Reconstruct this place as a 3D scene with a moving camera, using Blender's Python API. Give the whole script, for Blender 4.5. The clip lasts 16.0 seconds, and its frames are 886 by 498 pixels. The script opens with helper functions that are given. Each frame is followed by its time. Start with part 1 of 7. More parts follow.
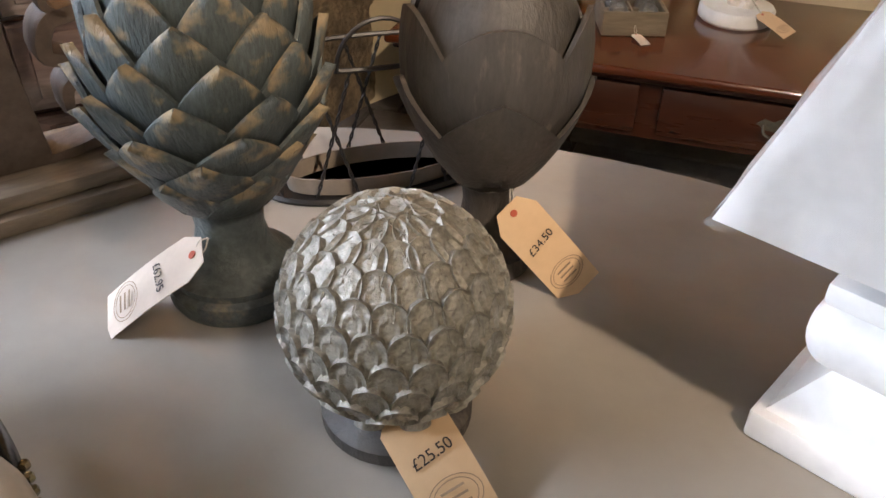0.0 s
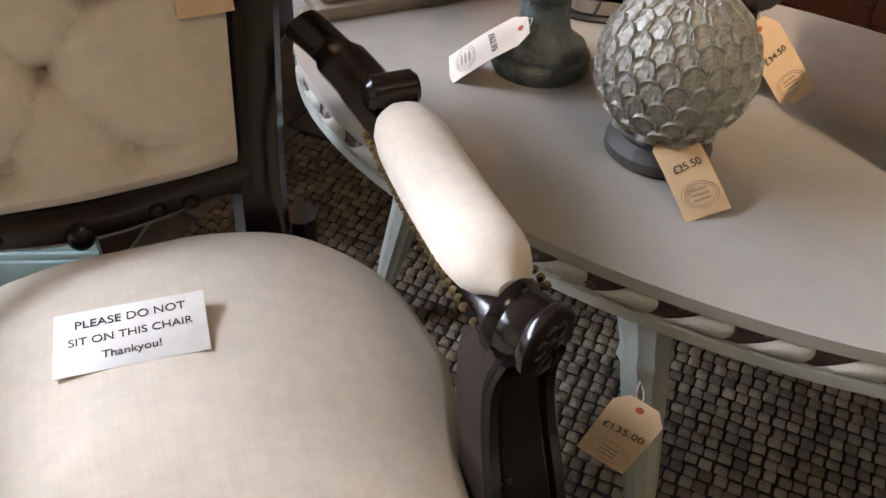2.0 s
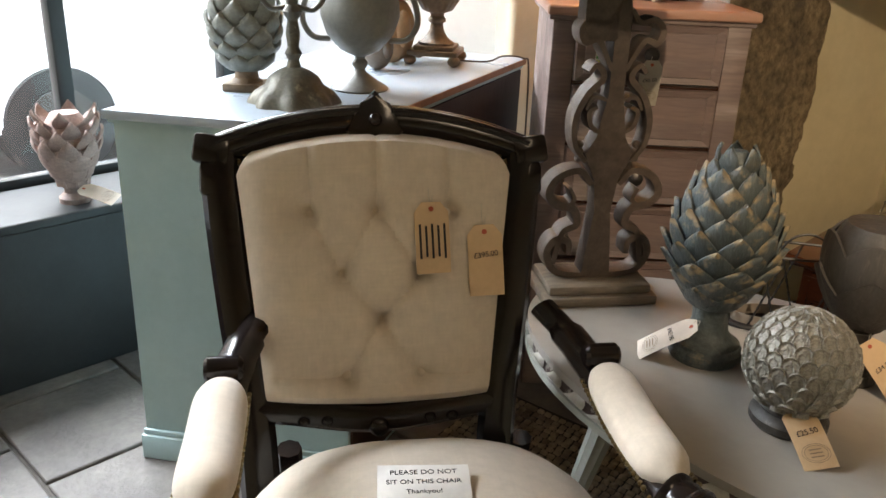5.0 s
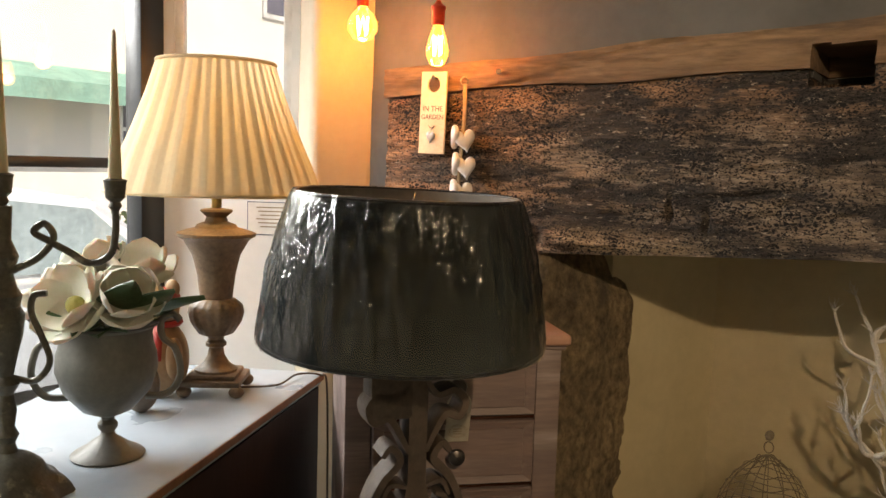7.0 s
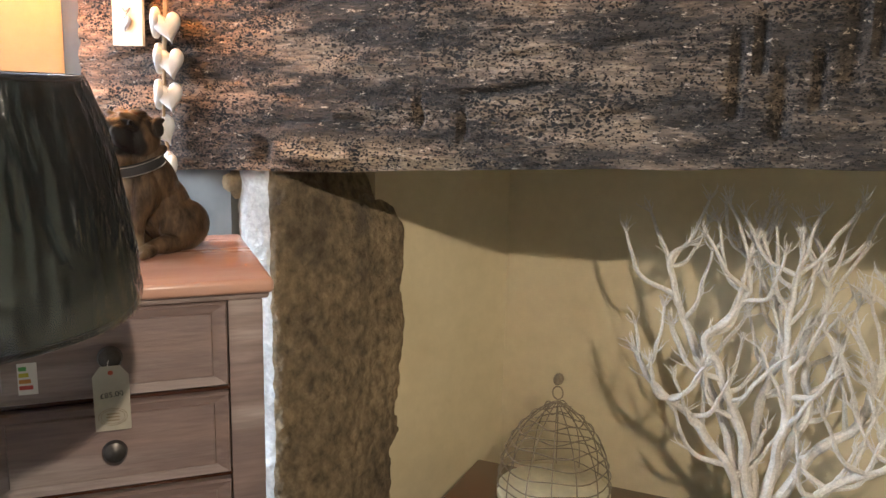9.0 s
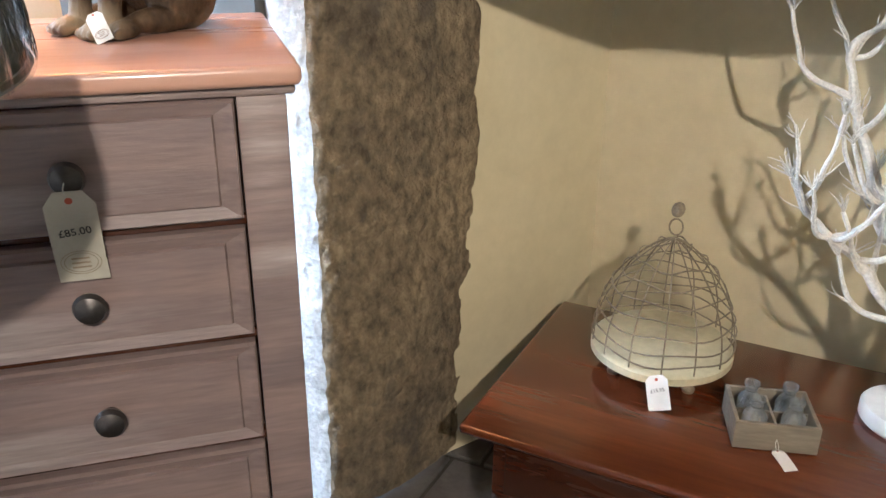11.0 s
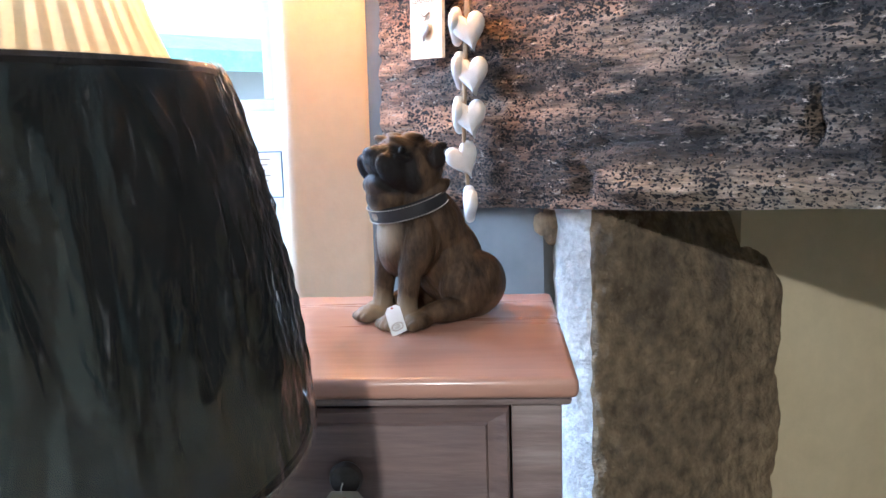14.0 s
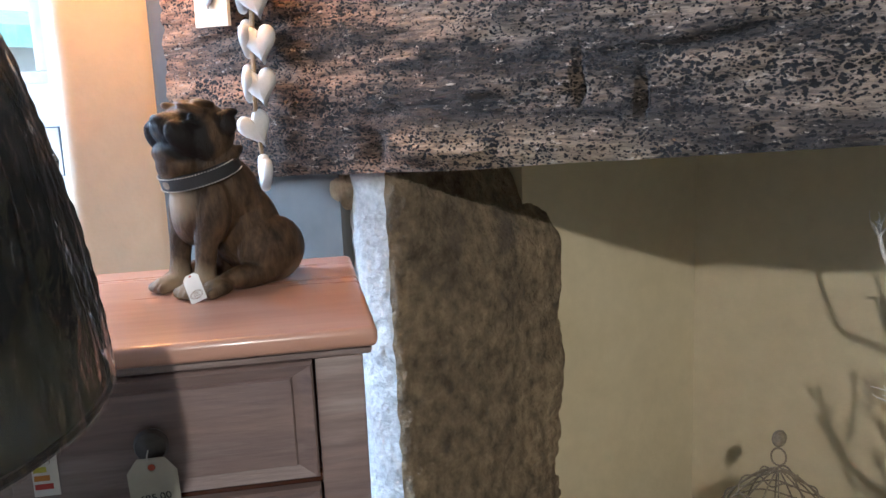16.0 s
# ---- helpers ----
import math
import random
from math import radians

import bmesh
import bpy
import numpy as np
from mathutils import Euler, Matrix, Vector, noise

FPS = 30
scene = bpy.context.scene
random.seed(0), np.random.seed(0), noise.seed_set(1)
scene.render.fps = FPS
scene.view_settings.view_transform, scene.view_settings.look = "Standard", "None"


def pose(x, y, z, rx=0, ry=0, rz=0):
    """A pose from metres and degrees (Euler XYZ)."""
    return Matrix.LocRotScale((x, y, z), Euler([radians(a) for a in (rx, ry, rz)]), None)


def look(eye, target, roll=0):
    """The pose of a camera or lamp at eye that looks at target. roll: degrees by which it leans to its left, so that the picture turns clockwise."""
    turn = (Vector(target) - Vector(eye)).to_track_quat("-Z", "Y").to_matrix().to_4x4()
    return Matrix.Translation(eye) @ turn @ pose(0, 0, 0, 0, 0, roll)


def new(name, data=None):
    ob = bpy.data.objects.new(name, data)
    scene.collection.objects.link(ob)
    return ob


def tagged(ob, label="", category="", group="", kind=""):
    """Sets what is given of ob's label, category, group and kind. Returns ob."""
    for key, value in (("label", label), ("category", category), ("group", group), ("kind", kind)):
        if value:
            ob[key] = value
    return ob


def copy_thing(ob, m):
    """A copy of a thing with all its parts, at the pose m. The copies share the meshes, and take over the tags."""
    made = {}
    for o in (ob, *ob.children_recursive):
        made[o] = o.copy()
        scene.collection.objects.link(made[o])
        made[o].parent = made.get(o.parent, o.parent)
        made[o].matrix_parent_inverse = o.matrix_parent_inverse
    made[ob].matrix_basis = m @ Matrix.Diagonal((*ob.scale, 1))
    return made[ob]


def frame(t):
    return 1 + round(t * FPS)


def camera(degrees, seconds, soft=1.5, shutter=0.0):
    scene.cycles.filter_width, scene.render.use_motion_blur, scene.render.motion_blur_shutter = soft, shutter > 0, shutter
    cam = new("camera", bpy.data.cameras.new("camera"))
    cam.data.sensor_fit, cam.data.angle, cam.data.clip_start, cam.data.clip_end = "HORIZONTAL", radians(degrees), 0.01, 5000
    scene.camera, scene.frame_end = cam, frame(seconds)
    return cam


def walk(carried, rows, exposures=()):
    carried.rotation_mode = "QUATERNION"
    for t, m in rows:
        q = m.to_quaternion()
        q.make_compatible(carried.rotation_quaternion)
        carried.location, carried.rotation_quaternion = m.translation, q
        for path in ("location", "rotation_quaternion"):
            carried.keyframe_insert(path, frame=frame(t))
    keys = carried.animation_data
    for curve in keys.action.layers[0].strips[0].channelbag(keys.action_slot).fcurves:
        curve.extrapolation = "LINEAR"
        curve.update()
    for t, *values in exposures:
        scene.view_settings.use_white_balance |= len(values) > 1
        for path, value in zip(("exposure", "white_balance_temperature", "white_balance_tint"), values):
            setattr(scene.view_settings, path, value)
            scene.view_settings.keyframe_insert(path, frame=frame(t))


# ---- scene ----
cam = camera(56.5, 16.0)
PATH = [
    (0, (0.036, 0.032, 1.103), (-0.459, 1.584, -0.056), 1.2),
    (0.5, (0.044, -0.028, 1.109), (-0.445, 1.524, -0.054), 1.0),
    (1, (0.032, -0.175, 1.125), (-0.509, 1.347, -0.054), 1.6),
    (1.5, (0.03, -0.284, 1.141), (-0.615, 1.134, -0.113), 1.7),
    (2, (0.054, -0.365, 1.144), (-0.701, 0.934, -0.176), 2.3),
    (2.5, (0.124, -0.463, 1.156), (-0.789, 0.705, -0.187), 1.4),
    (3, (0.206, -0.57, 1.183), (-0.812, 0.528, -0.143), 0.7),
    (3.2, (0.24, -0.61, 1.2), (-0.816, 0.482, -0.101), 0.7),
    (5.3, (0.253, -0.787, 1.378), (-1.034, 0.608, 0.747), 2.9),
    (5.5, (0.244, -0.76, 1.401), (-1.027, 0.68, 0.845), 3.0),
    (6, (0.178, -0.629, 1.453), (-1.019, 0.924, 1.055), 3.1),
    (6.5, (0.1, -0.533, 1.514), (-1.035, 1.089, 1.227), 2.6),
    (7, (0.068, -0.442, 1.553), (-0.997, 1.239, 1.347), 1.8),
    (7.5, (0.105, -0.25, 1.559), (-0.861, 1.494, 1.4), 2.2),
    (8, (0.157, -0.047, 1.557), (-0.722, 1.742, 1.397), 2.5),
    (8.5, (0.185, 0.051, 1.541), (-0.65, 1.853, 1.308), 1.2),
    (8.7, (0.171, 0.094, 1.517), (-0.63, 1.904, 1.234), 0.9),
    (10.8, (-0.077, 0.565, 1.352), (-0.806, 2.252, 0.562), 1.1),
    (11, (-0.098, 0.569, 1.34), (-0.934, 2.205, 0.55), 0.5),
    (11.5, (-0.118, 0.573, 1.377), (-1.209, 2.086, 0.655), -0.8),
    (12, (-0.119, 0.592, 1.407), (-1.412, 2.015, 0.855), -1.9),
    (12.5, (-0.125, 0.605, 1.424), (-1.515, 1.98, 1.003), -1.7),
    (13, (-0.124, 0.62, 1.441), (-1.557, 1.97, 1.088), -1.6),
    (13.5, (-0.124, 0.632, 1.445), (-1.578, 1.969, 1.131), -1.5),
    (14, (-0.122, 0.637, 1.451), (-1.582, 1.971, 1.153), -1.7),
    (14.5, (-0.122, 0.639, 1.451), (-1.564, 1.993, 1.153), -2.2),
    (15, (-0.116, 0.635, 1.445), (-1.512, 2.028, 1.114), -2.9),
    (15.5, (-0.104, 0.615, 1.444), (-1.407, 2.089, 1.085), -2.7),
    (16, (-0.082, 0.607, 1.432), (-1.179, 2.238, 1.064), -2.5),
]
walk(cam, [(t, look(eye, target, roll)) for t, eye, target, roll in PATH],
     [(0, 1.02, 6350, 18), (2.4, 1.06, 6350, 17), (3.2, 0.88, 6350, 17), (5.3, 0.6, 7000, 12), (7, 0.05, 7700, 13), (7.5, 0.05, 7900, 13), (8, 0.9, 7600, 12), (8.7, 1.15, 6000, 10), (10.8, 1.55, 5400, 9), (11.5, 1.85, 4850, 9), (12.1, 1.85, 4650, 9), (13, 1.32, 4650, 9), (14, 1.05, 4650, 8), (16, 0.9, 4900, 8)])

# ---- light ----
world = bpy.data.worlds.new("world")
scene.world = world
world.use_nodes = True
_nt = world.node_tree
_sky = _nt.nodes.new("ShaderNodeTexSky")
_sky.sky_type, _sky.sun_disc = "NISHITA", False
_sky.sun_elevation, _sky.sun_rotation = radians(48), radians(100)
_bg = _nt.nodes["Background"]
_bg.inputs[1].default_value = 0.15
_nt.links.new(_sky.outputs[0], _bg.inputs[0])


def lamp(name, kind, m, power, color, **settings):
    data = bpy.data.lights.new(name, kind)
    data.energy, data.color = power, color
    if kind == "AREA":
        data.shape = "RECTANGLE"
        data.size, data.size_y = settings["size"], settings["size_y"]
    elif kind == "SUN":
        data.angle = settings["angle"]
    else:
        data.shadow_soft_size = settings.get("soft", 0.03)
        if kind == "SPOT":
            data.spot_size, data.spot_blend = radians(settings["cone"]), 0.5
    ob = new(name, data)
    ob.matrix_world = m
    return ob


lamp("sun", "SUN", look((8, 0.5, 9), (0, 0, 0)), 5.0, (1.0, 0.95, 0.88), angle=radians(0.5))
# daylight through the shop window: the sky above the street
lamp("window_daylight", "AREA", look((-3.7, -0.5, 3.1), (-1.0, 0.0, 0.7)), 830, (0.80, 0.90, 1.0), size=4.2, size_y=1.6)
# ceiling spotlight of the shop, behind the visitor
lamp("shop_spotlight", "SPOT", look((0.9, -0.5, 2.36), (-0.15, 2.3, 0.65)), 105, (1.0, 0.80, 0.56), cone=62, soft=0.03)
# added fill with no fixture, lifts the white lamp and the table
lamp("unseen_fill_light", "POINT", Matrix.Translation((0.75, -0.3, 2.25)), 8, (1.0, 0.80, 0.58), soft=0.12)
lamp("bulb_light", "POINT", Matrix.Translation((-1.575, 1.64, 1.93)), 4, (1.0, 0.45, 0.13), soft=0.03)
lamp("bulb_light_b", "POINT", Matrix.Translation((-1.293, 1.64, 1.87)), 4, (1.0, 0.45, 0.13), soft=0.03)
lamp("table_lamp_light", "POINT", Matrix.Translation((-1.60, 1.07, 1.60)), 3.2, (1.0, 0.60, 0.22), soft=0.04)


# ---- materials ----
def material(name, color, rough=0.6, metal=0.0, tint=None, scale=6.0, bump=0.0, bump_scale=60.0, stretch=(1, 1, 1), spots=None, spot_scale=3.0,
             spot_at=(0.55, 0.7), sheen=0.0, coat=0.0, emit=0.0, vary=0.0, fine=0.25, rough_var=0.12, alpha=1.0, transmission=0.0, subsurface=0.0, detail=5.0, spec=0.5):
    """A painted, grained or worn surface: two scales of colour, optional worn patches, fine relief."""
    mat = bpy.data.materials.new(name)
    mat.use_nodes = True
    nt = mat.node_tree
    n, l = nt.nodes, nt.links
    p = n["Principled BSDF"]
    tc = n.new("ShaderNodeTexCoord")
    mp = n.new("ShaderNodeMapping")
    mp.inputs["Scale"].default_value = stretch
    l.new(tc.outputs["Object"], mp.inputs[0])

    def noise_node(s, d, rough_n=0.6):
        t = n.new("ShaderNodeTexNoise")
        t.inputs["Scale"].default_value, t.inputs["Detail"].default_value, t.inputs["Roughness"].default_value = s, d, rough_n
        l.new(mp.outputs[0], t.inputs["Vector"])
        return t

    def ramp(src, a, b):
        r = n.new("ShaderNodeMapRange")
        r.inputs[1].default_value, r.inputs[2].default_value = a, b
        l.new(src, r.inputs[0])
        return r.outputs[0]

    def mix(fac, a, b, mode="MIX"):
        m = n.new("ShaderNodeMix")
        m.data_type, m.blend_type = "RGBA", mode
        if isinstance(fac, float):
            m.inputs[0].default_value = fac
        else:
            l.new(fac, m.inputs[0])
        for k, v in ((6, a), (7, b)):
            if isinstance(v, tuple):
                m.inputs[k].default_value = (*v, 1)
            else:
                l.new(v, m.inputs[k])
        return m.outputs[2]

    tint = tint or tuple(c * 0.72 for c in color)
    big, small = noise_node(scale, detail), noise_node(scale * 9, 4.0)
    col = mix(ramp(big.outputs[0], 0.35, 0.65), color, tint)
    dark = mix(ramp(small.outputs[0], 0.3, 0.7), (1 - fine,) * 3, (1.0, 1.0, 1.0))
    col = mix(1.0, col, dark, "MULTIPLY")
    if spots:
        sp = noise_node(spot_scale, 6.0, 0.65)
        col = mix(ramp(sp.outputs[0], *spot_at), col, spots)
    if vary:
        oi = n.new("ShaderNodeObjectInfo")
        hv = n.new("ShaderNodeHueSaturation")
        l.new(ramp(oi.outputs["Random"], 0.0, 1.0), hv.inputs["Value"])
        hv.inputs["Value"].links[0].from_node.inputs[3].default_value = 1 - vary
        hv.inputs["Value"].links[0].from_node.inputs[4].default_value = 1 + vary
        l.new(col, hv.inputs["Color"])
        col = hv.outputs[0]
    l.new(col, p.inputs["Base Color"])
    rr = n.new("ShaderNodeMapRange")
    rr.inputs[3].default_value, rr.inputs[4].default_value = max(0.02, rough - rough_var), min(1.0, rough + rough_var)
    l.new(big.outputs[0], rr.inputs[0])
    l.new(rr.outputs[0], p.inputs["Roughness"])
    p.inputs["Metallic"].default_value = metal
    p.inputs["Specular IOR Level"].default_value = spec
    p.inputs["Sheen Weight"].default_value = sheen
    p.inputs["Coat Weight"].default_value = coat
    p.inputs["Coat Roughness"].default_value = 0.12
    p.inputs["Alpha"].default_value = alpha
    p.inputs["Transmission Weight"].default_value = transmission
    p.inputs["Subsurface Weight"].default_value = subsurface
    p.inputs["Subsurface Scale"].default_value = 0.01
    if emit:
        l.new(col, p.inputs["Emission Color"])
        p.inputs["Emission Strength"].default_value = emit
    if bump:
        bn = noise_node(bump_scale, 6.0, 0.65)
        b = n.new("ShaderNodeBump")
        b.inputs["Strength"].default_value, b.inputs["Distance"].default_value = min(1.0, bump), 0.01 * max(1.0, bump)
        l.new(bn.outputs[0], b.inputs["Height"])
        l.new(b.outputs[0], p.inputs["Normal"])
    return mat


def linen(name, color):
    """Plain-woven linen: two crossed waves as threads, with slubs."""
    mat = material(name, color, rough=0.9, sheen=0.3, scale=5, fine=0.12, tint=tuple(c * 0.9 for c in color))
    nt = mat.node_tree
    n, l = nt.nodes, nt.links
    tc = n.new("ShaderNodeTexCoord")
    height = None
    for axis in ("X", "Y"):
        w = n.new("ShaderNodeTexWave")
        w.bands_direction = "X"
        dot = n.new("ShaderNodeVectorMath")
        dot.operation = "DOT_PRODUCT"
        dot.inputs[1].default_value = (1, 0, 0) if axis == "X" else (0, 0.7, 0.7)
        l.new(tc.outputs["Object"], dot.inputs[0])
        l.new(dot.outputs["Value"], w.inputs[0])
        w.inputs["Scale"].default_value, w.inputs["Distortion"].default_value, w.inputs["Detail Scale"].default_value = 420, 2.5, 0.4
        if height is None:
            height = w.outputs["Fac"]
        else:
            a = n.new("ShaderNodeMath")
            a.operation = "ADD"
            l.new(height, a.inputs[0])
            l.new(w.outputs["Fac"], a.inputs[1])
            height = a.outputs[0]
    b = n.new("ShaderNodeBump")
    b.inputs["Strength"].default_value, b.inputs["Distance"].default_value = 0.2, 0.002
    p = n["Principled BSDF"]
    rg, mu = n.new("ShaderNodeMapRange"), n.new("ShaderNodeMix")
    rg.inputs[2].default_value, rg.inputs[3].default_value, rg.inputs[4].default_value = 2.0, 0.93, 1.03
    mu.data_type, mu.blend_type = "RGBA", "MULTIPLY"
    mu.inputs[0].default_value = 1.0
    l.new(height, rg.inputs[0])
    l.new(p.inputs["Base Color"].links[0].from_socket, mu.inputs[6])
    l.new(rg.outputs[0], mu.inputs[7])
    woven = mu.outputs[2]
    # slubs: short thick threads along both ways of the weave
    for stretch in ((9, 260, 260), (260, 9, 40)):
        mp, sl, sr, sm_ = n.new("ShaderNodeMapping"), n.new("ShaderNodeTexNoise"), n.new("ShaderNodeMapRange"), n.new("ShaderNodeMix")
        mp.inputs["Scale"].default_value = stretch
        sl.inputs["Scale"].default_value, sl.inputs["Detail"].default_value = 1.0, 3
        sr.inputs[1].default_value, sr.inputs[2].default_value, sr.inputs[3].default_value, sr.inputs[4].default_value = 0.35, 0.75, 0.975, 1.035
        sm_.data_type, sm_.blend_type = "RGBA", "MULTIPLY"
        sm_.inputs[0].default_value = 1.0
        l.new(tc.outputs["Object"], mp.inputs[0])
        l.new(mp.outputs[0], sl.inputs["Vector"])
        l.new(sl.outputs[0], sr.inputs[0])
        l.new(woven, sm_.inputs[6])
        l.new(sr.outputs[0], sm_.inputs[7])
        woven = sm_.outputs[2]
    l.new(woven, p.inputs["Base Color"])
    l.new(height, b.inputs["Height"])
    l.new(b.outputs[0], n["Principled BSDF"].inputs["Normal"])
    return mat


def glassy(name, color=(1, 1, 1), rough=0.02, alpha=None, haze=0.0, glint_streak=0.0):
    """Thin clear glass or film: mostly see-through, with a gloss."""
    mat = bpy.data.materials.new(name)
    mat.use_nodes = True
    nt = mat.node_tree
    n, l = nt.nodes, nt.links
    tr, gl, mx, fr = n.new("ShaderNodeBsdfTransparent"), n.new("ShaderNodeBsdfGlossy"), n.new("ShaderNodeMixShader"), n.new("ShaderNodeFresnel")
    tr.inputs[0].default_value = (*color, 1)
    gl.inputs["Roughness"].default_value = rough
    fr.inputs[0].default_value = 1.8 if glint_streak else 1.45
    if alpha:
        tc, wv, b = n.new("ShaderNodeTexCoord"), n.new("ShaderNodeTexNoise"), n.new("ShaderNodeBump")
        mp = n.new("ShaderNodeMapping")
        mp.inputs["Scale"].default_value = (14, 14, 3)
        l.new(tc.outputs["Object"], mp.inputs[0])
        l.new(mp.outputs[0], wv.inputs["Vector"])
        wv.inputs["Scale"].default_value, wv.inputs["Detail"].default_value, wv.inputs["Distortion"].default_value = 1.6, 4, 1.2
        b.inputs["Strength"].default_value, b.inputs["Distance"].default_value = 1.0, alpha
        l.new(wv.outputs[0], b.inputs["Height"])
        l.new(b.outputs[0], gl.inputs["Normal"])
        l.new(b.outputs[0], fr.inputs["Normal"])
    l.new(fr.outputs[0], mx.inputs[0])
    l.new(tr.outputs[0], mx.inputs[1])
    l.new(gl.outputs[0], mx.inputs[2])
    out = mx.outputs[0]
    if haze:
        df, m2 = n.new("ShaderNodeBsdfDiffuse"), n.new("ShaderNodeMixShader")
        df.inputs[0].default_value = (0.7, 0.72, 0.74, 1)
        m2.inputs[0].default_value = haze
        if glint_streak:
            # milky streaks drawn into the film: fine scratches plus painted window glints
            cn, cr = n.new("ShaderNodeTexNoise"), n.new("ShaderNodeMapRange")
            cm = n.new("ShaderNodeMapping")
            cm.inputs["Scale"].default_value, cm.inputs["Rotation"].default_value = (150, 150, 5.0), (0.20, 0.24, 0)
            cn.inputs["Scale"].default_value, cn.inputs["Detail"].default_value, cn.inputs["Distortion"].default_value = 1.3, 3, 0.8
            cr.inputs[1].default_value, cr.inputs[2].default_value = 0.645, 0.76
            cr.inputs[3].default_value, cr.inputs[4].default_value = haze, glint_streak
            l.new(tc.outputs["Object"], cm.inputs[0])
            l.new(cm.outputs[0], cn.inputs["Vector"])
            l.new(cn.outputs[0], cr.inputs[0])
            l.new(cr.outputs[0], m2.inputs[0])
        l.new(out, m2.inputs[1])
        l.new(df.outputs[0], m2.inputs[2])
        out = m2.outputs[0]
    l.new(out, n["Material Output"].inputs[0])
    return mat


def shade_cloth(name, color, through_amount):
    """Lampshade fabric: diffuse with light coming through it."""
    mat = bpy.data.materials.new(name)
    mat.use_nodes = True
    nt = mat.node_tree
    n, l = nt.nodes, nt.links
    d, t, mx = n.new("ShaderNodeBsdfDiffuse"), n.new("ShaderNodeBsdfTranslucent"), n.new("ShaderNodeMixShader")
    tc, ns, cr = n.new("ShaderNodeTexCoord"), n.new("ShaderNodeTexNoise"), n.new("ShaderNodeMix")
    ns.inputs["Scale"].default_value = 90
    l.new(tc.outputs["Object"], ns.inputs["Vector"])
    cr.data_type = "RGBA"
    l.new(ns.outputs[0], cr.inputs[0])
    cr.inputs[6].default_value, cr.inputs[7].default_value = (*color, 1), (*[c * 0.85 for c in color], 1)
    for s in (d, t):
        l.new(cr.outputs[2], s.inputs[0])
    mx.inputs[0].default_value = through_amount
    l.new(d.outputs[0], mx.inputs[1])
    l.new(t.outputs[0], mx.inputs[2])
    l.new(mx.outputs[0], n["Material Output"].inputs[0])
    return mat


def glowing(name, color, strength):
    mat = bpy.data.materials.new(name)
    mat.use_nodes = True
    p = mat.node_tree.nodes["Principled BSDF"]
    p.inputs["Base Color"].default_value = (*color, 1)
    p.inputs["Emission Color"].default_value = (*color, 1)
    p.inputs["Emission Strength"].default_value = strength
    return mat


CREAM = material("cream_plaster", (0.64, 0.55, 0.36), 0.85, scale=2.5, tint=(0.58, 0.49, 0.31), fine=0.08, bump=0.15, bump_scale=25)
WARM_PLASTER = material("warm_white_plaster", (0.56, 0.47, 0.35), 0.85, scale=2.5, fine=0.08, bump=0.2, bump_scale=14, tint=(0.50, 0.41, 0.30))
GREY_WALL = material("dark_grey_wall_paint", (0.115, 0.115, 0.11), 0.8, scale=3, fine=0.1, bump=0.2, bump_scale=12)
WHITE_WALL = material("white_wall_paint", (0.78, 0.79, 0.78), 0.7, scale=2, fine=0.05, bump=0.1, bump_scale=20, tint=(0.72, 0.73, 0.73))
CEIL = material("ceiling_paint", (0.6, 0.56, 0.48), 0.9, scale=2, fine=0.05, bump=0.1)
BLACK_FRAME = material("black_window_paint", (0.012, 0.014, 0.016), 0.35, scale=8, bump=0.1, bump_scale=30)
GLASS = glassy("window_glass")
STONE = material("old_sandstone", (0.50, 0.375, 0.22), 0.95, scale=4.5, tint=(0.23, 0.175, 0.112), fine=0.66, bump=3.0, bump_scale=50, stretch=(1, 1, 0.75), spots=(0.11, 0.088, 0.065), spot_scale=7, spot_at=(0.57, 0.70), detail=9.0)
# whitewash, with the window daylight on the jamb's edge painted into its colour
WHITE_STONE = material("daylit_whitewash_sandstone", (0.62, 0.62, 0.60), 0.95, scale=9, tint=(0.46, 0.45, 0.43), fine=0.3, bump=1.2, bump_scale=45)
PALE_OAK = material("pale_oak_plank", (0.30, 0.185, 0.10), 0.85, scale=5, tint=(0.15, 0.088, 0.05), fine=0.5, bump=1.5, bump_scale=22, stretch=(0.16, 1, 1.6), spots=(0.09, 0.06, 0.04), spot_scale=7, spot_at=(0.57, 0.68))
FLAG = material("flagstone", (0.16, 0.145, 0.13), 0.6, scale=4, tint=(0.10, 0.09, 0.085), fine=0.3, bump=0.6, bump_scale=18, vary=0.15)
MORTAR = material("floor_mortar", (0.09, 0.08, 0.07), 0.95, scale=8, bump=0.5)
GREY_PAINT = material("grey_chalk_paint", (0.34, 0.315, 0.28), 0.55, scale=3.5, tint=(0.29, 0.265, 0.235), fine=0.05, bump=0.06, bump_scale=30)
SAGE_PAINT = material("sage_grey_paint", (0.36, 0.37, 0.33), 0.6, scale=5, tint=(0.29, 0.30, 0.27), fine=0.1, bump=0.1, bump_scale=35)
BLUE_PAINT = material("pale_blue_paint", (0.36, 0.49, 0.50), 0.42, scale=4, tint=(0.31, 0.44, 0.46), fine=0.06, bump=0.1, bump_scale=25)
BLUE_TOP = material("blue_grey_top_paint", (0.36, 0.42, 0.48), 0.3, scale=4, fine=0.05, bump=0.05, tint=(0.32, 0.38, 0.44))
DARK_WOOD = material("dark_brown_board", (0.05, 0.022, 0.014), 0.5, scale=3, stretch=(1, 1, 0.15), fine=0.3, bump=0.1)
EDGE_WOOD = material("bare_wood_edge", (0.36, 0.17, 0.08), 0.5, scale=9, fine=0.3, bump=0.1)
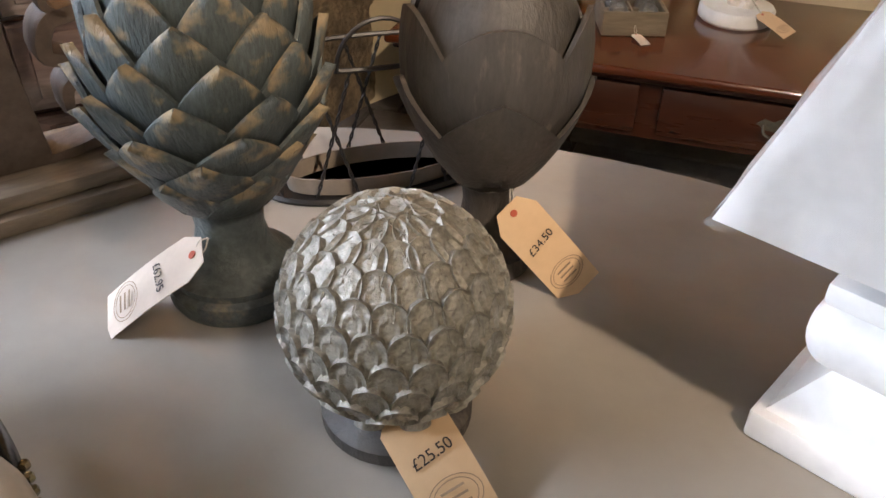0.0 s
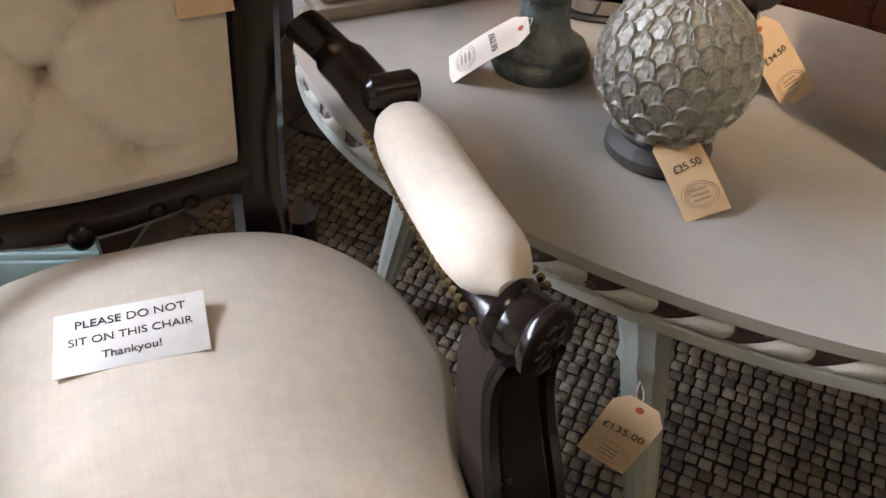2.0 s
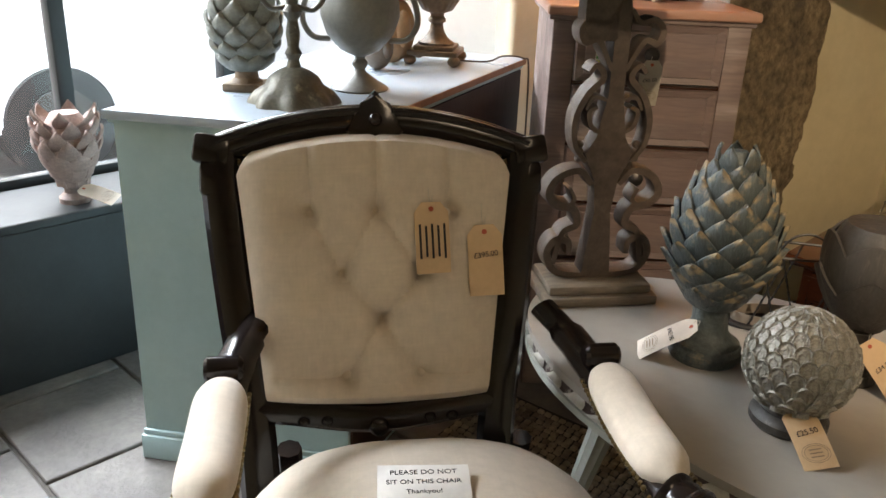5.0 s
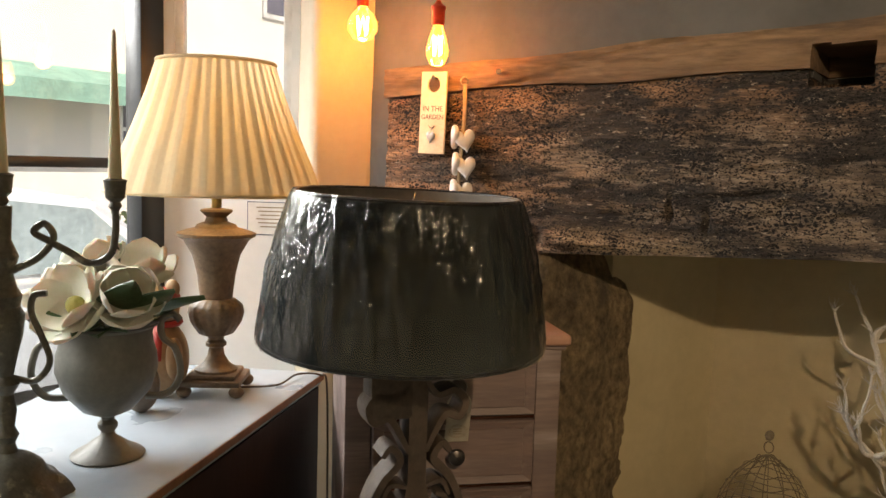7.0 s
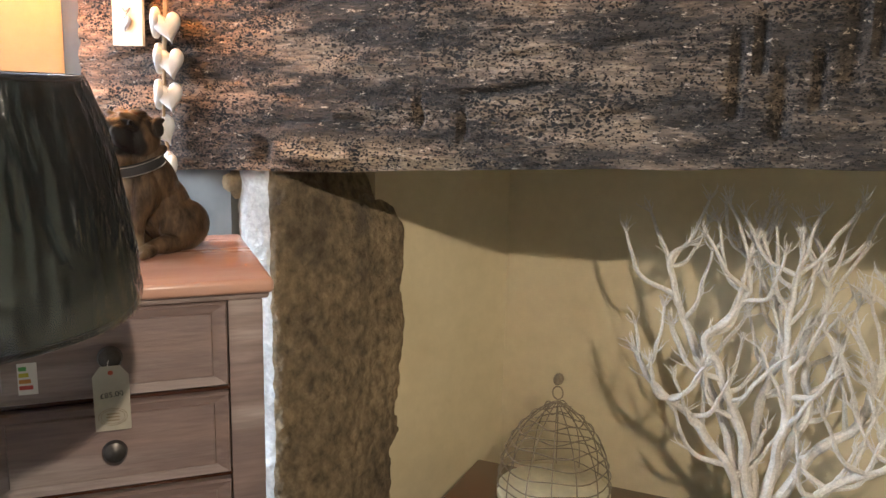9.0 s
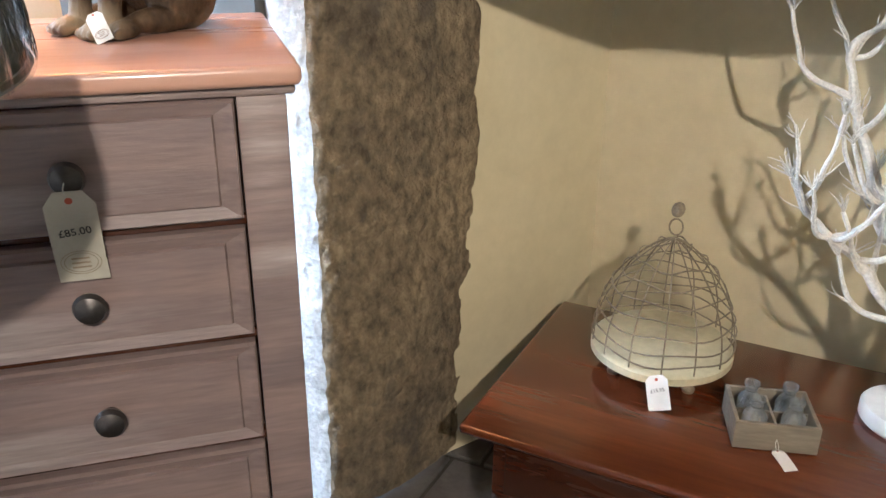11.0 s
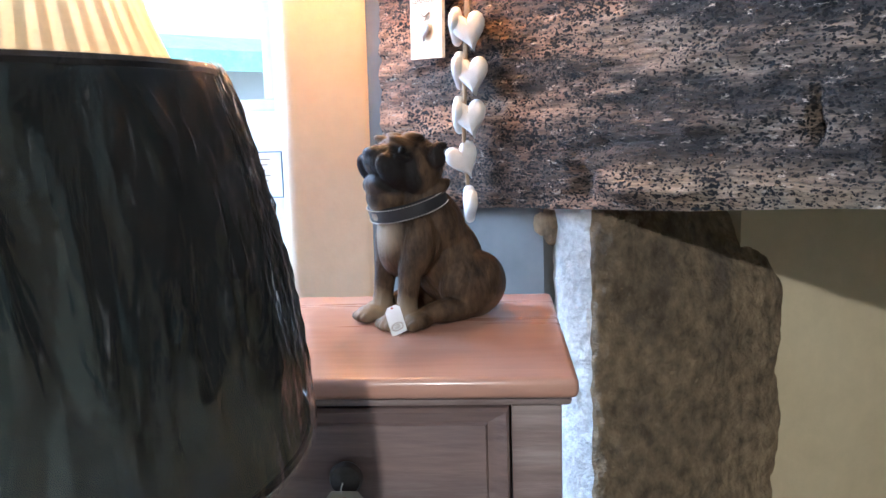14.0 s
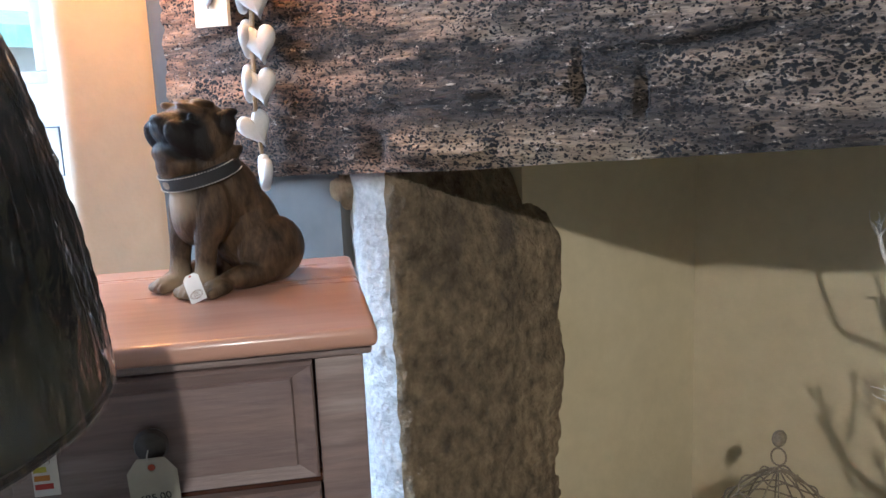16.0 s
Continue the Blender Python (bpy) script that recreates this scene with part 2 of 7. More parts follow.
EBONY = material("ebonised_wood", (0.007, 0.006, 0.006), 0.17, scale=12, tint=(0.012, 0.007, 0.006), fine=0.3, bump=0.07, bump_scale=40, coat=0.15, spec=0.3, rough_var=0.07)
LINEN = linen("cream_linen", (0.63, 0.545, 0.445))
CARVED = material("carved_ebonised_ground", (0.008, 0.007, 0.007), 0.25, scale=12, bump=1.2, bump_scale=130, coat=0.1, spec=0.35)
BRASS = material("brass_stud", (0.30, 0.235, 0.13), 0.28, metal=1.0, scale=30)
MAHOG = material("polished_mahogany", (0.135, 0.036, 0.012), 0.16, scale=3, tint=(0.07, 0.017, 0.007), fine=0.3, stretch=(0.25, 2.5, 2.5), bump=0.05, coat=0.5)
MAHOG_DARK = material("dark_mahogany", (0.06, 0.018, 0.008), 0.28, scale=4, stretch=(0.3, 2, 2), fine=0.3, coat=0.3)
PINK_WOOD = material("pink_stained_pine", (0.26, 0.185, 0.165), 0.5, scale=5, tint=(0.17, 0.125, 0.12), fine=0.3, stretch=(0.22, 2.4, 2.4), bump=0.25, bump_scale=16, spots=(0.38, 0.32, 0.30), spot_scale=4, spot_at=(0.55, 0.75))
PINK_TOP = material("waxed_pink_pine_top", (0.50, 0.29, 0.215), 0.3, scale=4, tint=(0.42, 0.225, 0.16), fine=0.15, stretch=(0.2, 2.5, 2.5), bump=0.05, coat=0.2)
VERDIGRIS = material("blue_grey_weathered_resin", (0.115, 0.140, 0.140), 0.42, scale=14, tint=(0.06, 0.076, 0.080), fine=0.45, bump=0.5, bump_scale=50, spots=(0.28, 0.225, 0.14), spot_scale=9, spot_at=(0.6, 0.72))
SILVER_RESIN = material("antique_silver_resin", (0.46, 0.45, 0.40), 0.36, metal=0.3, scale=22, tint=(0.16, 0.145, 0.115), fine=0.6, bump=0.5, bump_scale=55)
LEAD = material("lead_grey_resin", (0.066, 0.061, 0.055), 0.5, scale=9, tint=(0.055, 0.048, 0.042), fine=0.4, bump=0.35, bump_scale=35, stretch=(2, 2, 0.5), spots=(0.19, 0.16, 0.13), spot_scale=12, spot_at=(0.6, 0.78))
CARD = material("buff_tag_card", (0.60, 0.43, 0.26), 0.8, scale=8, fine=0.08, tint=(0.55, 0.39, 0.235))
PALE_CARD = material("pale_tag_card", (0.66, 0.58, 0.50), 0.8, scale=8, fine=0.06)
WHITE_CARD = material("white_card", (0.82, 0.80, 0.77), 0.7, scale=6, fine=0.03)
INK = material("ink_and_hole_black", (0.012, 0.012, 0.016), 0.6)
FAINT_INK = material("faint_stamp_ink", (0.36, 0.27, 0.18), 0.8)
RED_RING = material("red_tag_ring", (0.5, 0.10, 0.05), 0.7)
STRING = material("white_string", (0.62, 0.58, 0.5), 0.9, scale=60)
WHITE_PAINT = material("white_gloss_paint", (0.88, 0.88, 0.87), 0.35, scale=6, fine=0.03, bump=0.06)
FRET = material("driftwood_brown_fretwork", (0.135, 0.098, 0.074), 0.6, scale=7, tint=(0.085, 0.063, 0.050), fine=0.4, bump=0.3, bump_scale=30)
FRET_BASE = material("limed_wood_base", (0.30, 0.245, 0.185), 0.6, scale=6, tint=(0.22, 0.175, 0.13), fine=0.35, stretch=(0.4, 2, 2), bump=0.2)
BLACK_SHADE = shade_cloth("black_shade_cloth", (0.022, 0.031, 0.032), 0.05)
SHADE_LINING = material("silver_shade_lining", (0.28, 0.24, 0.2), 0.6, scale=5)
FILM = glassy("crinkled_cellophane", rough=0.07, alpha=0.011, haze=0.010, glint_streak=0.15)
SOFT_FILM = glassy("smooth_cellophane", rough=0.2, alpha=0.003)
WHITE_SHADE = shade_cloth("white_shade_cloth", (0.90, 0.89, 0.88), 0.25)
CREAM_SHADE = shade_cloth("cream_pleated_cloth", (0.86, 0.74, 0.52), 0.42)
CREAM_FOLD = shade_cloth("cream_folded_cloth", (0.82, 0.68, 0.46), 0.16)
VERDIGRIS_LEAF = material("weathered_resin_leaf", (0.115, 0.140, 0.140), 0.42, scale=16, tint=(0.055, 0.072, 0.078), fine=0.5, bump=0.7, bump_scale=45, stretch=(2.4, 1, 0.5))
_n, _l = VERDIGRIS_LEAF.node_tree.nodes, VERDIGRIS_LEAF.node_tree.links
_tc, _sx, _nz, _ma, _rg, _mx = (_n.new("ShaderNodeTexCoord"), _n.new("ShaderNodeSeparateXYZ"), _n.new("ShaderNodeTexNoise"), _n.new("ShaderNodeMath"), _n.new("ShaderNodeMapRange"), _n.new("ShaderNodeMix"))
_nz.inputs["Scale"].default_value, _nz.inputs["Detail"].default_value = 45, 4
_oi, _va = _n.new("ShaderNodeObjectInfo"), _n.new("ShaderNodeVectorMath")
_va.operation = "ADD"
_l.new(_tc.outputs["Object"], _va.inputs[0])
_l.new(_oi.outputs["Random"], _va.inputs[1])
_l.new(_va.outputs[0], _nz.inputs["Vector"])
_l.new(_tc.outputs["Object"], _sx.inputs[0])
_ma.operation = "MULTIPLY_ADD"
_l.new(_sx.outputs[2], _ma.inputs[0])
_ma.inputs[1].default_value = 6.0
_l.new(_nz.outputs[0], _ma.inputs[2])
_rg.inputs[1].default_value, _rg.inputs[2].default_value = 0.78, 0.92
_l.new(_ma.outputs[0], _rg.inputs[0])
_mx.data_type = "RGBA"
_l.new(_rg.outputs[0], _mx.inputs[0])
_l.new(_n["Principled BSDF"].inputs["Base Color"].links[0].from_socket, _mx.inputs[6])
_mx.inputs[7].default_value = (0.26, 0.205, 0.125, 1)
_l.new(_mx.outputs[2], _n["Principled BSDF"].inputs["Base Color"])
BLACK_WIRE = material("black_wire", (0.012, 0.011, 0.011), 0.45, scale=40, fine=0.3)


# ---- building helpers ----
def part(name, bm, mat, parent, label="", smooth=True):
    """Links a bmesh as one mesh object under a thing or a part."""
    mesh = bpy.data.meshes.new(name)
    bm.normal_update()
    bm.to_mesh(mesh)
    bm.free()
    for poly in mesh.polygons:
        poly.use_smooth = smooth
    if smooth:
        mesh.set_sharp_from_angle(angle=radians(38))
    for m in mat if isinstance(mat, (list, tuple)) else (mat,):
        mesh.materials.append(m)
    ob = new(name, mesh)
    ob.parent = parent
    if label:
        ob["label"] = label
    return ob


def thing(name, m, label, category, group="", kind=""):
    ob = new(name)
    ob.empty_display_size = 0.05
    ob.matrix_world = m
    return tagged(ob, label, category, group, kind)


def solid(name, bm, mat, label="", category="", kind="structure", smooth=False):
    ob = part(name, bm, mat, None, label, smooth)
    return tagged(ob, label, category, "", kind)


def box(bm, size, m=None, bevel=0.0, segments=2):
    """A box of that size, centred on m (a place or a pose)."""
    if m is None:
        m = Matrix()
    elif not isinstance(m, Matrix):
        m = Matrix.Translation(m)
    made = bmesh.ops.create_cube(bm, size=1.0, matrix=m @ Matrix.Diagonal((*size, 1)))["verts"]
    if bevel:
        edges = list({e for v in made for e in v.link_edges})
        bmesh.ops.bevel(bm, geom=edges, offset=bevel, segments=segments, profile=0.5, affect="EDGES")
    return bm


def boxed(size, m=None, bevel=0.0, segments=2):
    return box(bmesh.new(), size, m, bevel, segments)


def lathe(profile, seg=40, bm=None, m=None, wave=None):
    """Turns rows of (radius, height) round the z axis; wave(angle, row) scales the radius."""
    bm = bm or bmesh.new()
    m = m or Matrix()
    rings = []
    for k, (r, z) in enumerate(profile):
        ring = []
        for j in range(seg):
            a = 2 * math.pi * j / seg
            s = wave(a, k) if wave else 1.0
            ring.append(bm.verts.new(m @ Vector((r * s * math.cos(a), r * s * math.sin(a), z))))
        rings.append(ring)
    for lo, hi in zip(rings, rings[1:]):
        for j in range(seg):
            bm.faces.new((lo[j], lo[(j + 1) % seg], hi[(j + 1) % seg], hi[j]))
    if profile[0][0] > 1e-4:
        bm.faces.new(rings[0][::-1])
    if profile[-1][0] > 1e-4:
        bm.faces.new(rings[-1])
    return bm


def prism(outline, depth, bm=None, m=None, bevel=0.0):
    """A flat outline (x, y) made solid along z, from 0 to depth."""
    bm = bm or bmesh.new()
    m = m or Matrix()
    a = [bm.verts.new(m @ Vector((x, y, 0))) for x, y in outline]
    b = [bm.verts.new(m @ Vector((x, y, depth))) for x, y in outline]
    k = len(outline)
    bottom, top = bm.faces.new(a[::-1]), bm.faces.new(b)
    for j in range(k):
        bm.faces.new((a[j], a[(j + 1) % k], b[(j + 1) % k], b[j]))
    if bevel:
        bmesh.ops.bevel(bm, geom=list(top.edges) + list(bottom.edges), offset=bevel, segments=2, profile=0.5, affect="EDGES")
    return bm


def tube(points, radius, seg=8, bm=None, squash=1.0, up=(0, 0, 1), caps=True):
    """A round or flattened rod along points; radius is one number or one for each point."""
    bm = bm or bmesh.new()
    pts = [Vector(p) for p in points]
    radii = radius if isinstance(radius, (list, tuple)) else [radius] * len(pts)
    rings, side = [], None
    for k, p in enumerate(pts):
        t = (pts[min(k + 1, len(pts) - 1)] - pts[max(k - 1, 0)]).normalized()
        if side is None:
            side = t.cross(Vector(up))
            if side.length < 1e-3:
                side = t.cross(Vector((1, 0, 0)))
        side = (side - t * side.dot(t)).normalized()
        other = t.cross(side)
        rings.append([bm.verts.new(p + radii[k] * (math.cos(2 * math.pi * j / seg) * side + squash * math.sin(2 * math.pi * j / seg) * other)) for j in range(seg)])
    for lo, hi in zip(rings, rings[1:]):
        for j in range(seg):
            bm.faces.new((lo[j], lo[(j + 1) % seg], hi[(j + 1) % seg], hi[j]))
    if caps:
        bm.faces.new(rings[0][::-1])
        bm.faces.new(rings[-1])
    return bm


def ball(r, m=None, bm=None, seg=16, rings=10):
    bm = bm or bmesh.new()
    if m is None:
        m = Matrix()
    elif not isinstance(m, Matrix):
        m = Matrix.Translation(m)
    d = (r, r, r) if isinstance(r, (int, float)) else r
    bmesh.ops.create_uvsphere(bm, u_segments=seg, v_segments=rings, radius=1.0, matrix=m @ Matrix.Diagonal((*d, 1)))
    return bm


def smooth_path(points, steps=8):
    """A Catmull-Rom curve through points."""
    pts = [Vector(p) for p in points]
    pts = [pts[0] * 2 - pts[1], *pts, pts[-1] * 2 - pts[-2]]
    out = []
    for a, b, c, d in zip(pts, pts[1:], pts[2:], pts[3:]):
        for s in range(steps):
            t = s / steps
            out.append(0.5 * (2 * b + (c - a) * t + (2 * a - 5 * b + 4 * c - d) * t * t + (3 * b - a - 3 * c + d) * t ** 3))
    out.append(pts[-2])
    return out


def writing(name, text, size, m, mat, parent, align="CENTER"):
    """Flat lettering as a mesh, lying in the xy plane of m."""
    curve = bpy.data.curves.new(name, "FONT")
    curve.body, curve.size, curve.extrude, curve.align_x, curve.align_y = text, size, 0.0002, align, "CENTER"
    tmp = bpy.data.objects.new(name, curve)
    scene.collection.objects.link(tmp)
    bpy.context.view_layer.update()
    mesh = bpy.data.meshes.new_from_object(tmp.evaluated_get(bpy.context.evaluated_depsgraph_get()))
    bpy.data.objects.remove(tmp)
    bpy.data.curves.remove(curve)
    mesh.materials.clear()
    mesh.materials.append(mat)
    ob = new(name, mesh)
    ob.parent = parent
    ob.matrix_basis = m
    return ob


def wall(name, a, b, z0, z1, mat, thick=0.15, holes=(), label="", rough_face=0.0):
    """A wall from a to b (plan), its face on the line and its body to the left of a->b; holes are (s0, s1, z0, z1) along it."""
    bm = bmesh.new()
    d = Vector((b[0] - a[0], b[1] - a[1], 0))
    length = d.length
    m = Matrix.Translation((a[0], a[1], 0)) @ Matrix.Rotation(math.atan2(d.y, d.x), 4, "Z")
    cuts = sorted({0.0, length, *[h[0] for h in holes], *[h[1] for h in holes]})
    for s0, s1 in zip(cuts, cuts[1:]):
        inside = [h for h in holes if h[0] <= s0 + 1e-6 and h[1] >= s1 - 1e-6]
        spans = [(z0, z1)] if not inside else [(z0, inside[0][2]), (inside[0][3], z1)]
        for lo, hi in spans:
            if hi - lo > 1e-4:
                box(bm, (s1 - s0, thick, hi - lo), m @ Matrix.Translation(((s0 + s1) / 2, thick / 2, (lo + hi) / 2)))
    return solid(name, bm, mat, label, "wall")


# ---- structure ----
TOP = 2.45
bm = boxed((5.6, 6.2, 0.1), (0.0, 0.2, -0.062))
floor = solid("floor", bm, MORTAR, "dark stone flag floor of the shop", "floor")
solid("ceiling", boxed((5.6, 6.2, 0.12), (0.0, 0.2, TOP + 0.06)), CEIL, "plain plastered shop ceiling", "ceiling")
# chimney wall: dark grey left of the stone and above the beam
wall("wall_north", (1.75, 1.852), (-1.73, 1.852), 1.80, TOP, GREY_WALL, -0.25, holes=((1.90, 2.04, 1.80, 1.885),), label="dark grey painted chimney wall above the beam")
wall("wall_north_left", (-1.16, 1.85), (-1.73, 1.85), 0, 1.80, GREY_WALL, -0.25, label="dark grey painted wall strip beside the fireplace")
# recess of the old fireplace
wall("niche_back", (1.75, 2.585), (-0.672, 2.585), 0, TOP, CREAM, -0.15, label="cream plastered back of the fireplace recess")
wall("niche_side", (-0.672, 2.585), (-0.90, 2.13), 0, 1.86, CREAM, -0.12, label="cream plastered side of the fireplace recess")
# out of view: plain wall added to shut off the recess
wall("niche_side_right", (1.75, 2.6), (1.75, 1.7), 0, TOP, CREAM, 0.15, label="unseen plain cream wall closing the far side of the recess")
# plastered jamb between window bay and chimney wall
jamb_line = smooth_path([(-1.692, 2.1, 0), (-1.690, 1.88, 0), (-1.696, 1.85, 0), (-1.712, 1.826, 0), (-1.745, 1.785, 0), (-1.79, 1.728, 0), (-1.815, 1.70, 0), (-1.845, 1.702, 0), (-1.90, 1.74, 0), (-1.99, 1.80, 0)], 4)
bm = bmesh.new()
rows = []
for k in range(25):
    z = TOP * k / 24
    off = 0.006 * math.sin(z * 4.1) + 0.008 * noise.noise((0.3, 1.7, z * 2.2))
    rows.append([bm.verts.new((p.x + off, p.y + 0.4 * off, z)) for p in jamb_line])
for lo, hi in zip(rows, rows[1:]):
    for j in range(len(jamb_line) - 1):
        bm.faces.new((lo[j], lo[j + 1], hi[j + 1], hi[j]))
solid("wall_jamb", bm, WARM_PLASTER, "uneven warm white plaster jamb by the window", "wall", smooth=True)
# angled return of the bay, with a small side window over a white panel
RA, RB = Vector((-1.98, 1.80)), Vector((-2.40, 1.52))
RL = (RB - RA).length
wall("wall_bay_return", RA, RB, 0, TOP, WHITE_WALL, -0.06, holes=((0.03, RL - 0.06, 1.50, 2.36),), label="white painted bay return under a small side window")
# window wall along the street
wall("wall_west", (-2.40, 1.52), (-2.40, -2.9), 0, TOP, WHITE_WALL, -0.12, holes=((0.0, 3.7, 0.50, 2.40),), label="white wall round the shop window")
# out of view: three walls added to close the room against outside light
wall("wall_south", (-2.5, -2.7), (2.6, -2.7), 0, TOP, CREAM, -0.15, label="unseen cream wall closing the room behind the visitor")
wall("wall_east", (2.4, -2.9), (2.4, 1.9), 0, TOP, CREAM, -0.15, label="unseen cream wall closing the shop's east side")
wall("wall_north_east", (2.5, 1.88), (1.75, 1.88), 0, TOP, CREAM, -0.2, label="unseen cream wall closing the room right of the fireplace")


def window_unit(name, m, width, z0, z1, mullions, transom, label, post=0.05):
    """A black-painted window: frame, mullions, transom and panes; x runs along it."""
    win = thing(name, m, label, "window", kind="structure")
    xs = [0.0, *mullions, width]
    for s in xs:
        part("mullion", boxed((post, 0.06, z1 - z0), (s, 0, (z0 + z1) / 2), 0.006), BLACK_FRAME, win)
    zs = [z0, transom, z1] if transom else [z0, z1]
    for z in zs:
        for s0, s1 in zip(xs, xs[1:]):
            part("glazing_bar", boxed((s1 - s0 - post, 0.05, 0.035), ((s0 + s1) / 2, 0, z), 0.005), BLACK_FRAME, win)
    for s0, s1 in zip(xs, xs[1:]):
        for za, zb in zip(zs, zs[1:]):
            pane = part("pane", boxed((s1 - s0 - post, 0.004, zb - za - 0.035), ((s0 + s1) / 2, 0, (za + zb) / 2)), GLASS, win, smooth=False)
            pane.visible_shadow = False
    return win


window_unit("window_1", Matrix.Translation((-2.43, 1.455, 0)) @ Matrix.Rotation(radians(-90), 4, "Z"), 3.6, 0.52, 2.38, (0.635, 1.22, 1.82, 2.42, 3.02), 1.52,
            "large black-framed shop window onto the bright street")
part("corner_post", boxed((0.075, 0.10, 1.92), (-2.405, 1.475, 1.45), 0.008), BLACK_FRAME, None)
tagged(bpy.data.objects["corner_post"], "thick black corner post of the window", "post", kind="structure")
ang = math.atan2((RB - RA).y, (RB - RA).x)
win2 = thing("window_2", Matrix.Translation((RA.x, RA.y, 0)) @ Matrix.Rotation(ang, 4, "Z"), "small white-framed side window of the bay", "window", kind="structure")
for z in (1.515, 2.345):
    part("glazing_bar", boxed((RL - 0.09, 0.05, 0.03), ((RL - 0.03) / 2, -0.03, z), 0.004), WHITE_PAINT, win2)
for s in (0.045, RL - 0.075):
    part("mullion", boxed((0.03, 0.05, 0.80), (s, -0.03, 1.93), 0.004), WHITE_PAINT, win2)
_p = part("pane", boxed((RL - 0.15, 0.004, 0.80), ((RL - 0.03) / 2, -0.03, 1.93)), GLASS, win2, smooth=False)
_p.visible_shadow = False


def grid_mesh(bm, fn, nu, nv, m=None, thick=None):
    """A curved sheet from fn(u, v), u and v from 0 to 1; thick gives fn for its back, which closes it."""
    m = m or Matrix()

    def layer(g):
        return [[bm.verts.new(m @ Vector(g(i / nu, j / nv))) for i in range(nu + 1)] for j in range(nv + 1)]

    a = layer(fn)
    for j in range(nv):
        for i in range(nu):
            bm.faces.new((a[j][i], a[j][i + 1], a[j + 1][i + 1], a[j + 1][i]))
    if thick:
        b = layer(thick)
        for j in range(nv):
            for i in range(nu):
                bm.faces.new((b[j][i], b[j + 1][i], b[j + 1][i + 1], b[j][i + 1]))
        rim_a = [*a[0], *[r[-1] for r in a[1:]], *a[-1][-2::-1], *[r[0] for r in a[-2:0:-1]]]
        rim_b = [*b[0], *[r[-1] for r in b[1:]], *b[-1][-2::-1], *[r[0] for r in b[-2:0:-1]]]
        k = len(rim_a)
        for j in range(k):
            bm.faces.new((rim_a[j], rim_b[j], rim_b[(j + 1) % k], rim_a[(j + 1) % k]))
    return bm


def frame_at(p, along, normal):
    """A pose at p with y along and z near normal."""
    y = Vector(along).normalized()
    z = Vector(normal)
    z = (z - y * z.dot(y)).normalized()
    x = y.cross(z)
    return Matrix(((x.x, y.x, z.x, p[0]), (x.y, y.y, z.y, p[1]), (x.z, y.z, z.z, p[2]), (0, 0, 0, 1)))


def price_tag(hole, end, normal, width, text, mat=None, stamp=True, label="buff card price tag with handwritten price", knot=None, text_size=0.24):
    """A luggage label from its hole to the middle of its far edge, with string, ring, price and stamp."""
    hole, end = Vector(hole), Vector(end)
    d = end - hole
    m = frame_at(hole, -d, normal)
    tag = thing("price_tag", m, label, "price tag", "price tags")
    w, top, low = width / 2, 0.012 * width / 0.06, -d.length
    body = [(-w, low), (w, low), (w, top - 0.2 * width), (w * 0.55, top), (-w * 0.55, top), (-w, top - 0.2 * width)]
    bm = bmesh.new()
    cut = 7
    grid_mesh(bm, lambda u, v: ((u - 0.5) * width * (1 if v < 0.86 else 1 - (v - 0.86) * 3.2), low + (top - low) * v, 0.004 * math.sin(v * 3.0) * width / 0.06),
              2, cut, thick=lambda u, v: ((u - 0.5) * width * (1 if v < 0.86 else 1 - (v - 0.86) * 3.2), low + (top - low) * v, 0.004 * math.sin(v * 3.0) * width / 0.06 - 0.0008))
    part("card", bm, mat or CARD, tag)
    ring = lathe([(0.0022, 0.0), (0.0045, 0.0), (0.0045, 0.0006), (0.0022, 0.0006)], 14, m=Matrix.Translation((0, 0, 0.0022)) @ Matrix.Scale(width / 0.06, 4))
    part("ring", ring, RED_RING, tag, "red paper reinforcing ring")
    lift = 0.0055 * width / 0.06
    if text:
        writing("price_lettering", text, width * text_size, pose(0, low * 0.36, lift, 0, 0, 6), INK, tag)
    if stamp:
        for r in (0.40, 0.33):
            part("stamp_ring", tube([(r * width * math.cos(a * math.pi / 12), low * 0.74 + r * 0.72 * width * math.sin(a * math.pi / 12), lift - 0.0006) for a in range(25)], 0.00035, 4, caps=False), FAINT_INK, tag)
        for k in (-1, 0, 1):
            part("stamp_line", boxed((width * 0.36, width * 0.035, 0.0004), (0, low * 0.74 + k * width * 0.11, lift)), FAINT_INK, tag)
    if knot is not None:
        inv = m.inverted()
        a = inv @ Vector(knot)
        sag = Vector((0.004, 0, -0.003))
        part("string", tube(smooth_path([(0, 0, 0.002), a * 0.5 + sag, a], 5), 0.0009, 5), STRING, tag, "white cotton string")
        part("string", tube(smooth_path([(0, 0, -0.002), a * 0.5 - sag, a], 5), 0.0009, 5), STRING, tag, "white cotton string")
    return tag


# ---- the oval table ----
TX, TY, TZ, TA, TB = -0.12, 0.636, 0.575, 0.645, 0.372


def oval(a, b, n=96):
    return [(a * math.cos(2 * math.pi * k / n), b * math.sin(2 * math.pi * k / n)) for k in range(n)]


